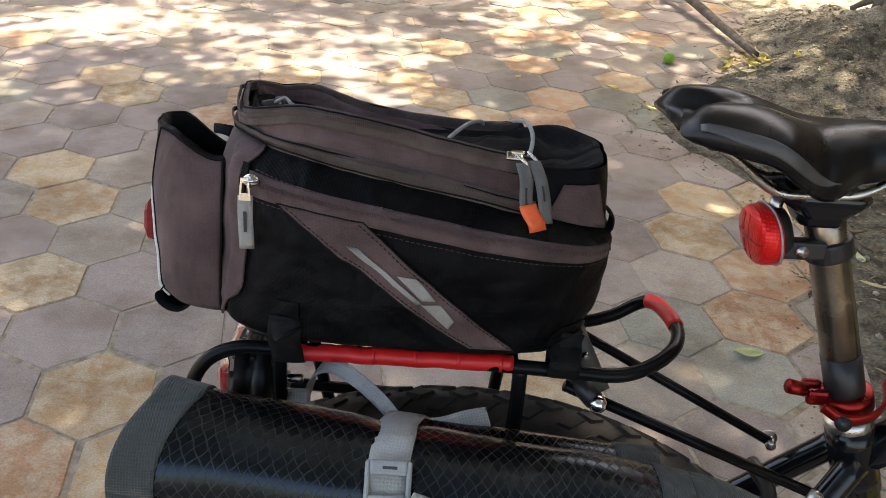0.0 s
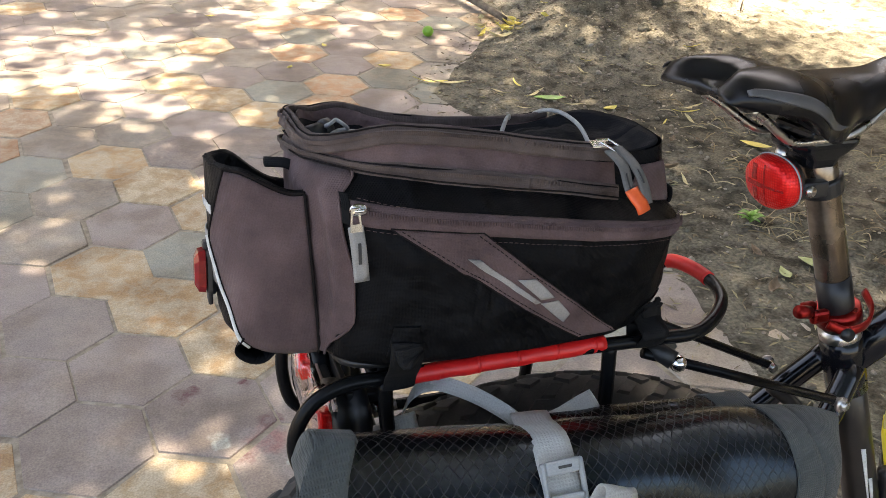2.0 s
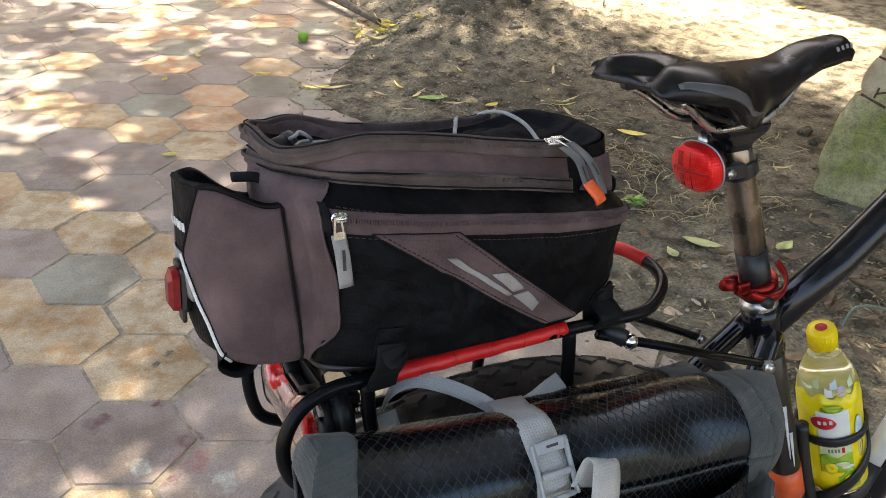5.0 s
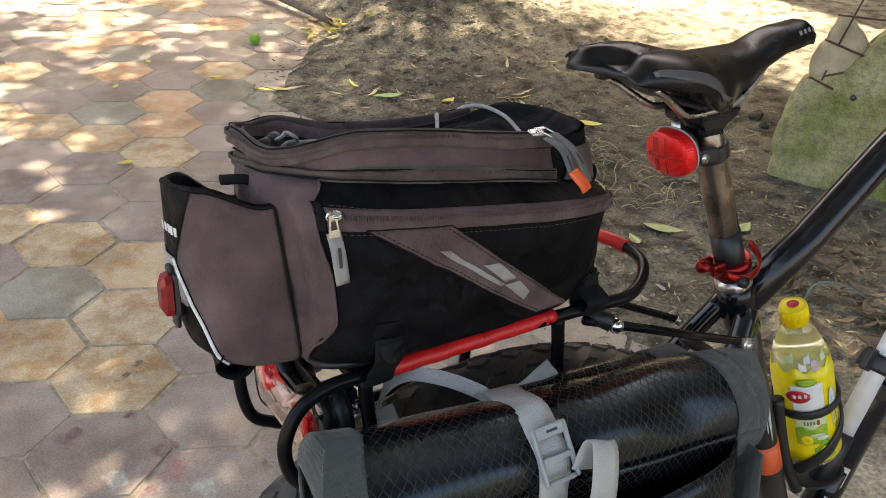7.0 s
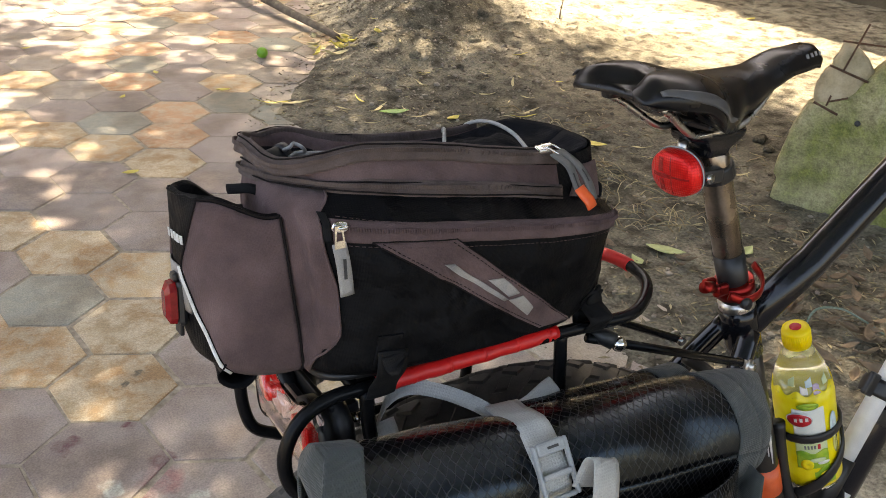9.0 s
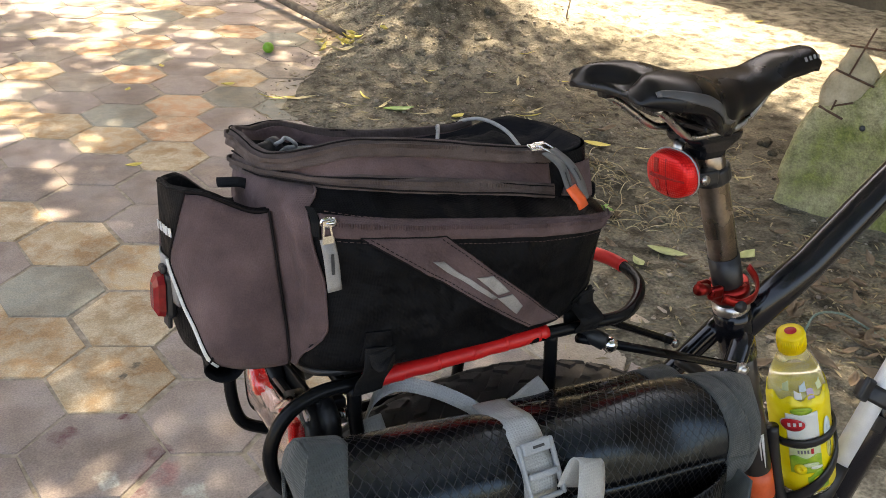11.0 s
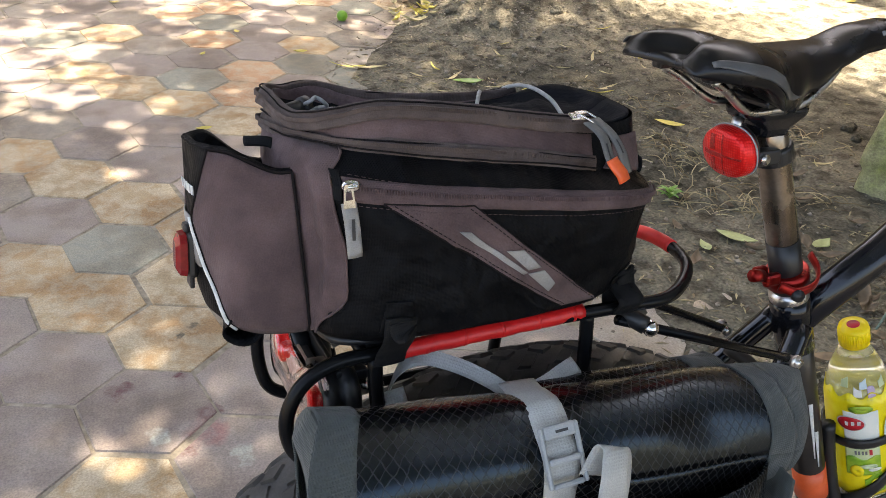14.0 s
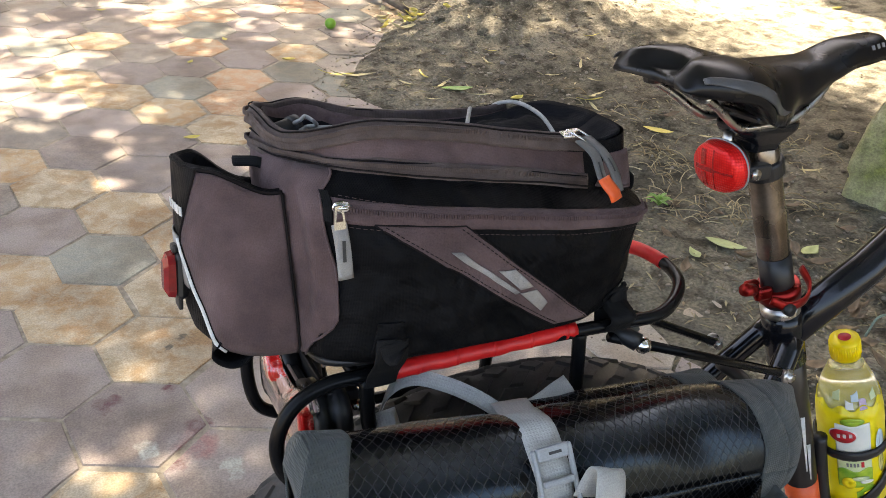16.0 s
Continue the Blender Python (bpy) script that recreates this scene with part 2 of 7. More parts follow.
def netted(name):
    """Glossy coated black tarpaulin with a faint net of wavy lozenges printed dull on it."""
    m, N, L, b = nodes_of(name)
    tc = N.new("ShaderNodeTexCoord")
    warp = N.new("ShaderNodeTexNoise")
    warp.inputs["Scale"].default_value = 60
    L.new(tc.outputs["UV"], warp.inputs[0])
    sc = N.new("ShaderNodeVectorMath")
    sc.operation = "SCALE"
    sc.inputs["Scale"].default_value = 0.006
    L.new(warp.outputs[1], sc.inputs[0])
    add = N.new("ShaderNodeVectorMath")
    L.new(tc.outputs["UV"], add.inputs[0]), L.new(sc.outputs[0], add.inputs[1])
    lines = []
    for turn in (33, -33):
        mp = N.new("ShaderNodeMapping")
        mp.inputs["Rotation"].default_value = (0, 0, radians(turn))
        w = N.new("ShaderNodeTexWave")
        w.inputs["Scale"].default_value, w.inputs["Distortion"].default_value = 0.314 / 0.0058, 0.6
        w.inputs["Detail Scale"].default_value = 1.5
        L.new(add.outputs[0], mp.inputs[0]), L.new(mp.outputs[0], w.inputs[0])
        r = ramp(N, [(0.955, (0, 0, 0)), (0.99, (1, 1, 1))])
        L.new(w.outputs[1], r.inputs[0])
        lines.append(r)
    mx = N.new("ShaderNodeMath")
    mx.operation = "MAXIMUM"
    L.new(lines[0].outputs[0], mx.inputs[0]), L.new(lines[1].outputs[0], mx.inputs[1])
    dust_and_sun = N.new("ShaderNodeTexNoise")
    dust_and_sun.inputs["Scale"].default_value, dust_and_sun.inputs["Detail"].default_value = 18, 8
    L.new(tc.outputs["Object"], dust_and_sun.inputs[0])
    mix = N.new("ShaderNodeMix")
    mix.data_type = "RGBA"
    mix.inputs[6].default_value, mix.inputs[7].default_value = (0.004, 0.0042, 0.005, 1), (0.021, 0.020, 0.018, 1)
    L.new(mx.outputs[0], mix.inputs[0]), L.new(mix.outputs[2], b.inputs["Base Color"])
    rr = N.new("ShaderNodeMapRange")
    rr.inputs[1].default_value, rr.inputs[2].default_value, rr.inputs[3].default_value, rr.inputs[4].default_value = 0.3, 0.7, 0.15, 0.30
    L.new(dust_and_sun.outputs[0], rr.inputs[0])
    ad = N.new("ShaderNodeMath")
    ad.operation = "MULTIPLY_ADD"
    ad.inputs[1].default_value = 0.22
    L.new(mx.outputs[0], ad.inputs[0]), L.new(rr.outputs[0], ad.inputs[2]), L.new(ad.outputs[0], b.inputs["Roughness"])
    weave = N.new("ShaderNodeTexWave")
    weave.inputs["Scale"].default_value = 0.314 / 0.0012
    L.new(tc.outputs["UV"], weave.inputs[0])
    dents = N.new("ShaderNodeTexNoise")
    dents.inputs["Scale"].default_value = 14
    L.new(tc.outputs["Object"], dents.inputs[0])
    b0, b1, b2 = N.new("ShaderNodeBump"), N.new("ShaderNodeBump"), N.new("ShaderNodeBump")
    # blue of sky reflections put into the specular tint
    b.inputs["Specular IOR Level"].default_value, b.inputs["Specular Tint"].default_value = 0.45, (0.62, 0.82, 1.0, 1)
    b0.inputs["Strength"].default_value, b0.inputs["Distance"].default_value = 0.3, 0.008
    b1.inputs["Strength"].default_value, b1.inputs["Distance"].default_value = 0.04, 0.0004
    b2.inputs["Strength"].default_value, b2.inputs["Distance"].default_value = 0.15, 0.0004
    L.new(dents.outputs[0], b0.inputs["Height"]), L.new(b0.outputs[0], b1.inputs["Normal"])
    L.new(weave.outputs[1], b1.inputs["Height"]), L.new(b1.outputs[0], b2.inputs["Normal"])
    L.new(mx.outputs[0], b2.inputs["Height"]), L.new(b2.outputs[0], b.inputs["Normal"])
    return m


def clear(name, colour, rough=0.03, ior=1.45, weight=1.0):
    m, N, L, b = nodes_of(name)
    b.inputs["Base Color"].default_value = (*colour, 1)
    b.inputs["Transmission Weight"].default_value, b.inputs["Roughness"].default_value, b.inputs["IOR"].default_value = weight, rough, ior
    return m


def lens_red(name):
    """Moulded red plastic with a grid of small prisms under the face."""
    m, N, L, b = nodes_of(name)
    tc = N.new("ShaderNodeTexCoord")
    vo = N.new("ShaderNodeTexVoronoi")
    vo.inputs["Scale"].default_value, vo.inputs["Randomness"].default_value = 420, 0.1
    L.new(tc.outputs["Object"], vo.inputs[0])
    r = ramp(N, [(0.1, (1.0, 0.035, 0.030)), (0.6, (0.80, 0.010, 0.010))])
    L.new(vo.outputs["Distance"], r.inputs[0]), L.new(r.outputs[0], b.inputs["Base Color"])
    bp = N.new("ShaderNodeBump")
    bp.inputs["Strength"].default_value, bp.inputs["Distance"].default_value = 0.6, 0.0012
    L.new(vo.outputs["Distance"], bp.inputs["Height"]), L.new(bp.outputs[0], b.inputs["Normal"])
    b.inputs["Roughness"].default_value, b.inputs["Coat Weight"].default_value, b.inputs["Coat Roughness"].default_value, b.inputs["Metallic"].default_value = 0.30, 0.25, 0.05, 0.35
    b.inputs["Specular IOR Level"].default_value = 0.25
    return m


JUICE, OIL, PINK, SPLASH = (0.14, 0.055, 0.06), (0.10, 0.085, 0.06), (0.36, 0.20, 0.18), (0.46, 0.46, 0.40)
STAINS = ((-0.261, 0.981, 0.026, JUICE), (-0.242, 0.990, 0.020, JUICE), (-0.136, 0.989, 0.017, JUICE), (-0.160, 0.761, 0.026, JUICE), (-0.115, 0.80, 0.050, PINK), (-0.10, 0.86, 0.030, JUICE),
          (-0.077, 1.163, 0.018, OIL), (-0.108, 1.132, 0.012, OIL), (-0.201, 0.821, 0.024, SPLASH), (-0.064, 0.735, 0.022, SPLASH), (-0.058, 0.700, 0.020, SPLASH), (-0.294, 0.807, 0.007, SPLASH))


def paving(name):
    """Cast paving with worn pigment: one tint a tile, blotches, pits and pale scuffs."""
    m, N, L, b = nodes_of(name)
    tc, info = N.new("ShaderNodeTexCoord"), N.new("ShaderNodeObjectInfo")
    geo = N.new("ShaderNodeNewGeometry")
    big, mid, fine = N.new("ShaderNodeTexNoise"), N.new("ShaderNodeTexNoise"), N.new("ShaderNodeTexNoise")
    for k, s, d in ((big, 5, 5), (mid, 38, 9), (fine, 260, 4)):
        k.inputs["Scale"].default_value, k.inputs["Detail"].default_value = s, d
        L.new(geo.outputs["Position"], k.inputs[0])
    tone = N.new("ShaderNodeHueSaturation")
    mr = N.new("ShaderNodeMapRange")
    mr.inputs[3].default_value, mr.inputs[4].default_value = 0.86, 1.12
    L.new(info.outputs["Random"], mr.inputs[0]), L.new(mr.outputs[0], tone.inputs["Value"])
    L.new(info.outputs["Color"], tone.inputs["Color"])
    flake = N.new("ShaderNodeTexNoise")
    flake.inputs["Scale"].default_value, flake.inputs["Detail"].default_value, flake.inputs["Roughness"].default_value, flake.inputs["Distortion"].default_value = 17, 15, 0.74, 0.4
    L.new(geo.outputs["Position"], flake.inputs[0])
    worn = ramp(N, [(0.44, (0, 0, 0)), (0.50, (0.45, 0.45, 0.45)), (0.60, (1, 1, 1))])
    L.new(flake.outputs[0], worn.inputs[0])
    under, ur = N.new("ShaderNodeMix"), ramp(N, [(0.44, (1, 1, 1)), (0.60, (0, 0, 0))])
    under.data_type, under.blend_type = "RGBA", "MULTIPLY"
    under.inputs[7].default_value = (1.0, 0.84, 0.70, 1)
    uf = N.new("ShaderNodeMath")
    uf.operation = "MULTIPLY"
    L.new(big.outputs[0], ur.inputs[0]), L.new(ur.outputs[0], uf.inputs[0]), L.new(info.outputs["Alpha"], uf.inputs[1])
    L.new(uf.outputs[0], under.inputs[0]), L.new(tone.outputs[0], under.inputs[6])
    mix = N.new("ShaderNodeMix")
    mix.data_type = "RGBA"
    mix.inputs[7].default_value = (0.53, 0.45, 0.325, 1)
    fac = N.new("ShaderNodeMath")
    fac.operation = "MULTIPLY"
    L.new(info.outputs["Alpha"], fac.inputs[1])
    L.new(worn.outputs[0], fac.inputs[0]), L.new(fac.outputs[0], mix.inputs[0]), L.new(under.outputs[2], mix.inputs[6])
    dirt = N.new("ShaderNodeMix")
    dirt.data_type, dirt.blend_type = "RGBA", "MULTIPLY"
    dr = ramp(N, [(0.36, (0.72, 0.69, 0.66)), (0.54, (1, 1, 1))])
    L.new(big.outputs[0], dr.inputs[0])
    dirt.inputs[0].default_value = 1
    L.new(mix.outputs[2], dirt.inputs[6]), L.new(dr.outputs[0], dirt.inputs[7])
    # spilt juice, oil drops and lichen soaked into the tiles
    skew, place = N.new("ShaderNodeVectorMath"), N.new("ShaderNodeVectorMath")
    skew.operation = "MULTIPLY_ADD"
    skew.inputs[1].default_value, skew.inputs[2].default_value = (0.05, 0.05, 0.0), (-0.025, -0.025, 0.0)
    L.new(mid.outputs[1], skew.inputs[0]), L.new(geo.outputs["Position"], place.inputs[0]), L.new(skew.outputs[0], place.inputs[1])
    last = dirt.outputs[2]
    for x, y, r, tint in STAINS:
        far, near, soak, mottle = N.new("ShaderNodeVectorMath"), N.new("ShaderNodeMapRange"), N.new("ShaderNodeMix"), N.new("ShaderNodeMath")
        far.operation, mottle.operation, soak.data_type = "DISTANCE", "MULTIPLY", "RGBA"
        far.inputs[1].default_value, soak.inputs[7].default_value = (x, y, 0.0), (*tint, 1)
        near.inputs[1].default_value, near.inputs[2].default_value, near.inputs[3].default_value, near.inputs[4].default_value = r * 0.55, r, 1.0, 0.0
        spots = ramp(N, [(0.40, (0.25, 0.25, 0.25)), (0.56, (1, 1, 1))])
        L.new(place.outputs[0], far.inputs[0]), L.new(far.outputs["Value"], near.inputs[0]), L.new(flake.outputs[0], spots.inputs[0])
        L.new(near.outputs[0], mottle.inputs[0]), L.new(spots.outputs[0], mottle.inputs[1]), L.new(mottle.outputs[0], soak.inputs[0]), L.new(last, soak.inputs[6])
        last = soak.outputs[2]
    grain = N.new("ShaderNodeMix")
    grain.data_type, grain.blend_type = "RGBA", "OVERLAY"
    grain.inputs[0].default_value = 0.55
    L.new(last, grain.inputs[6]), L.new(fine.outputs[0], grain.inputs[7]), L.new(grain.outputs[2], b.inputs["Base Color"])
    b1, b2 = N.new("ShaderNodeBump"), N.new("ShaderNodeBump")
    b1.inputs["Strength"].default_value, b1.inputs["Distance"].default_value = 0.4, 0.006
    b2.inputs["Strength"].default_value, b2.inputs["Distance"].default_value = 0.35, 0.0015
    L.new(mid.outputs[0], b1.inputs["Height"]), L.new(fine.outputs[0], b2.inputs["Height"])
    L.new(b1.outputs[0], b2.inputs["Normal"]), L.new(b2.outputs[0], b.inputs["Normal"])
    b.inputs["Roughness"].default_value = 0.8
    return m


BROWN = woven("brown_cloth", [(0.067, 0.042, 0.042), (0.105, 0.067, 0.066), (0.146, 0.097, 0.095)], sheen=0.04, spec=0.3)
SEAM = woven("dark_seam_binding", [(0.010, 0.008, 0.008), (0.020, 0.016, 0.016)], rough=0.95, sheen=0.0, spec=0.1, thread=0.0012)
BROWN_EDGE = woven("brown_zip_tape", [(0.074, 0.053, 0.048), (0.118, 0.087, 0.077)], thread=0.0012, scale=60, sheen=0.04, spec=0.3)
BLACK_CLOTH = woven("black_cloth", [(0.0026, 0.0027, 0.0033), (0.0056, 0.0057, 0.0066)], rough=0.50, sheen=0.0, spec=0.09)
BLACK_SOFT = woven("black_lid_cloth", [(0.005, 0.005, 0.0065), (0.010, 0.010, 0.012)], rough=0.85, sheen=0.0, spec=0.15)
SILVER_TAPE = woven("reflective_tape", [(0.22, 0.205, 0.195), (0.36, 0.345, 0.325)], thread=0.0006, rough=0.45, sheen=0)
GREY_STRAP = woven("grey_webbing", [(0.36, 0.365, 0.35), (0.48, 0.48, 0.455)], thread=0.0022, uv=True, bump=0.45, scale=30)
GREY_CANVAS = woven("grey_canvas", [(0.044, 0.053, 0.052), (0.076, 0.087, 0.085)], thread=0.0018, bump=0.8, scale=14)
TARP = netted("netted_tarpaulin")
BLACK_WEB = woven("black_webbing", [(0.0045, 0.0045, 0.005), (0.009, 0.009, 0.0095)], thread=0.0014, uv=True, rough=0.8, sheen=0.0, spec=0.2)
PAINT = surface("black_frame_paint", [(0.004, 0.005, 0.007), (0.008, 0.0085, 0.011)], rough=0.14, scale=12, fine=600, bump=0.02, spread=0.06, spec=0.45)
PAINT_WORN = surface("worn_black_paint", [(0.006, 0.006, 0.006), (0.016, 0.013, 0.011), (0.03, 0.024, 0.02)], rough=0.38, scale=22, fine=500, bump=0.08, coat=0.2)
RACK_PAINT = surface("rack_black_paint", [(0.004, 0.0045, 0.0055), (0.009, 0.009, 0.009)], rough=0.25, scale=30, fine=500, bump=0.04, spread=0.06, spec=0.12)
RED_TAPE = surface("red_tape", [(0.62, 0.011, 0.012), (0.76, 0.020, 0.018)], rough=0.42, scale=50, fine=300, bump=0.12)
RED_METAL = surface("red_anodised", [(0.20, 0.008, 0.007), (0.34, 0.016, 0.011)], rough=0.3, scale=60, fine=500, bump=0.05, metal=0.8)
ORANGE = surface("orange_film", [(0.72, 0.10, 0.025), (0.85, 0.14, 0.04)], rough=0.4, scale=60, bump=0.08)
PLASTIC = surface("black_plastic", [(0.009, 0.009, 0.01), (0.016, 0.016, 0.017)], rough=0.42, scale=40, fine=800, bump=0.1)
RUBBER = surface("dusty_tyre_rubber", [(0.034, 0.031, 0.029), (0.056, 0.051, 0.047), (0.098, 0.089, 0.080)], rough=0.85, scale=28, fine=500, bump=0.25)
SADDLE = surface("black_saddle_cover", [(0.004, 0.004, 0.005), (0.008, 0.008, 0.009)], rough=0.27, scale=16, fine=1200, bump=0.04, spec=0.30, spread=0.05)
SADDLE_GREY = surface("grey_saddle_cover", [(0.060, 0.060, 0.062), (0.085, 0.084, 0.084)], rough=0.42, scale=20, fine=1200, bump=0.08)
GREY_METAL = surface("dull_grey_metal", [(0.10, 0.10, 0.092), (0.18, 0.175, 0.16)], rough=0.5, scale=60, fine=500, bump=0.1, metal=0.5)
STEEL = surface("worn_steel", [(0.42, 0.40, 0.38), (0.62, 0.6, 0.57)], rough=0.28, scale=60, fine=900, bump=0.06, metal=1.0)
CHROME = surface("chrome", [(0.7, 0.69, 0.67), (0.8, 0.79, 0.78)], rough=0.12, scale=60, fine=900, bump=0.03, metal=1.0, spread=0.05)
POST = surface("scuffed_grey_post", [(0.08, 0.063, 0.049), (0.17, 0.136, 0.105), (0.36, 0.305, 0.25)], rough=0.26, scale=22, fine=300, bump=0.05, metal=0.9)
ALU = surface("brushed_aluminium", [(0.62, 0.62, 0.62), (0.78, 0.78, 0.78)], rough=0.35, scale=30, fine=700, bump=0.05, metal=0.15)
GREY_PLASTIC = surface("grey_buckle_plastic", [(0.27, 0.29, 0.30), (0.34, 0.36, 0.37)], rough=0.45, scale=60, fine=800, bump=0.06)
RED_LENS = lens_red("red_prism_lens")
DARK_LENS = surface("dark_red_lens", [(0.16, 0.006, 0.008), (0.28, 0.010, 0.012)], rough=0.14, scale=120, fine=600, bump=0.1, spread=0.05)
CLEAR_RED = clear("clear_tinted_lens", (0.98, 0.90, 0.87), 0.05)
PALE_BOWL = surface("pale_lamp_bowl", [(0.74, 0.52, 0.45), (0.90, 0.74, 0.67)], rough=0.25, scale=120, fine=500, bump=0.3)
WHITE_INK = surface("white_print", [(0.55, 0.55, 0.53), (0.7, 0.7, 0.68)], rough=0.6, scale=200)
GREY_INK = surface("grey_print", [(0.14, 0.14, 0.14), (0.22, 0.22, 0.22)], rough=0.6, scale=200)
DARK_INK = surface("dark_print", [(0.02, 0.02, 0.022), (0.04, 0.04, 0.04)], rough=0.6, scale=200)
YELLOW = surface("yellow_plastic", [(0.90, 0.64, 0.004), (0.95, 0.70, 0.008)], rough=0.35, scale=60, fine=900, bump=0.03)
YELLOW_FILM = surface("yellow_label", [(0.86, 0.66, 0.005), (0.92, 0.76, 0.03)], rough=0.32, scale=60, fine=900, bump=0.02)
GREEN_FILM = surface("green_label", [(0.16, 0.36, 0.02), (0.42, 0.55, 0.05)], rough=0.32, scale=70, fine=900, bump=0.02)
WHITE_FILM = surface("white_label", [(0.72, 0.74, 0.68), (0.8, 0.8, 0.74)], rough=0.32, scale=60, fine=900, bump=0.02)
RED_FILM = surface("red_label", [(0.5, 0.012, 0.02), (0.6, 0.02, 0.03)], rough=0.32, scale=60, fine=900, bump=0.02)
TEA = surface("green_tea_through_plastic", [(0.62, 0.54, 0.10), (0.74, 0.68, 0.30)], rough=0.08, scale=40, fine=900, bump=0.02, coat=1.0)
PALE_LABEL = surface("pale_green_label", [(0.52, 0.62, 0.30), (0.66, 0.72, 0.44)], rough=0.32, scale=60, fine=900, bump=0.02)
SKY_FILM = surface("pale_blue_label", [(0.45, 0.58, 0.62), (0.62, 0.72, 0.74)], rough=0.32, scale=80, fine=900, bump=0.02)
LILAC = surface("lilac_label", [(0.42, 0.30, 0.46), (0.60, 0.50, 0.60)], rough=0.32, scale=120, fine=900, bump=0.02)
PET = clear("clear_bottle_plastic", (0.97, 0.97, 0.90), 0.03, 1.25, 0.95)
PAVING = paving("cast_paving")


def soil(name):
    """Trodden dry earth: pale dust, darker damp clods, grit."""
    m, N, L, b = nodes_of(name)
    tc = N.new("ShaderNodeTexCoord")
    big, mid, fine, grit = (N.new("ShaderNodeTexNoise") for _ in range(4))
    for k, s, d in ((big, 1.6, 6), (mid, 14, 8), (fine, 110, 6), (grit, 420, 2)):
        k.inputs["Scale"].default_value, k.inputs["Detail"].default_value = s, d
        L.new(tc.outputs["Object"], k.inputs[0])
    r1 = ramp(N, [(0.35, (0.128, 0.117, 0.089)), (0.5, (0.188, 0.172, 0.132)), (0.68, (0.292, 0.266, 0.205))])
    r2 = ramp(N, [(0.36, (0.30, 0.27, 0.24)), (0.50, (0.95, 0.95, 0.95)), (0.66, (1.4, 1.36, 1.3))])
    L.new(big.outputs[0], r1.inputs[0]), L.new(mid.outputs[0], r2.inputs[0])
    mix = N.new("ShaderNodeMix")
    mix.data_type, mix.blend_type = "RGBA", "MULTIPLY"
    mix.inputs[0].default_value = 0.8
    L.new(r1.outputs[0], mix.inputs[6]), L.new(r2.outputs[0], mix.inputs[7])
    # darker near the cycle, brighter beyond: shade and sun put into the soil's colour
    away, reach, dust_and_sun = N.new("ShaderNodeVectorMath"), N.new("ShaderNodeMapRange"), N.new("ShaderNodeMix")
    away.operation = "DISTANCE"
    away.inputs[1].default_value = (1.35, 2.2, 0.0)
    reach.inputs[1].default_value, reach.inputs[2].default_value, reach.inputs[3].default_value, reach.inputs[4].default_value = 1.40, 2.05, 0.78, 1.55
    dust_and_sun.data_type, dust_and_sun.blend_type = "RGBA", "MULTIPLY"
    dust_and_sun.inputs[0].default_value = 1.0
    L.new(tc.outputs["Object"], away.inputs[0]), L.new(away.outputs["Value"], reach.inputs[0]), L.new(mix.outputs[2], dust_and_sun.inputs[6]), L.new(reach.outputs[0], dust_and_sun.inputs[7])
    mix = dust_and_sun
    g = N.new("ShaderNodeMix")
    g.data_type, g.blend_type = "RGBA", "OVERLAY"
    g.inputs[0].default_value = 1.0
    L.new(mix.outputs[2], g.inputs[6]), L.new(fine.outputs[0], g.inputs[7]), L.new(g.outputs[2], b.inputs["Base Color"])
    b1, b2, b3 = N.new("ShaderNodeBump"), N.new("ShaderNodeBump"), N.new("ShaderNodeBump")
    for k, s, d, h in ((b1, 0.6, 0.03, mid), (b2, 0.9, 0.012, fine), (b3, 0.6, 0.003, grit)):
        k.inputs["Strength"].default_value, k.inputs["Distance"].default_value = s, d
        L.new(h.outputs[0], k.inputs["Height"])
    L.new(b1.outputs[0], b2.inputs["Normal"]), L.new(b2.outputs[0], b3.inputs["Normal"]), L.new(b3.outputs[0], b.inputs["Normal"])
    b.inputs["Roughness"].default_value, b.inputs["Specular IOR Level"].default_value = 0.95, 0.2
    return m


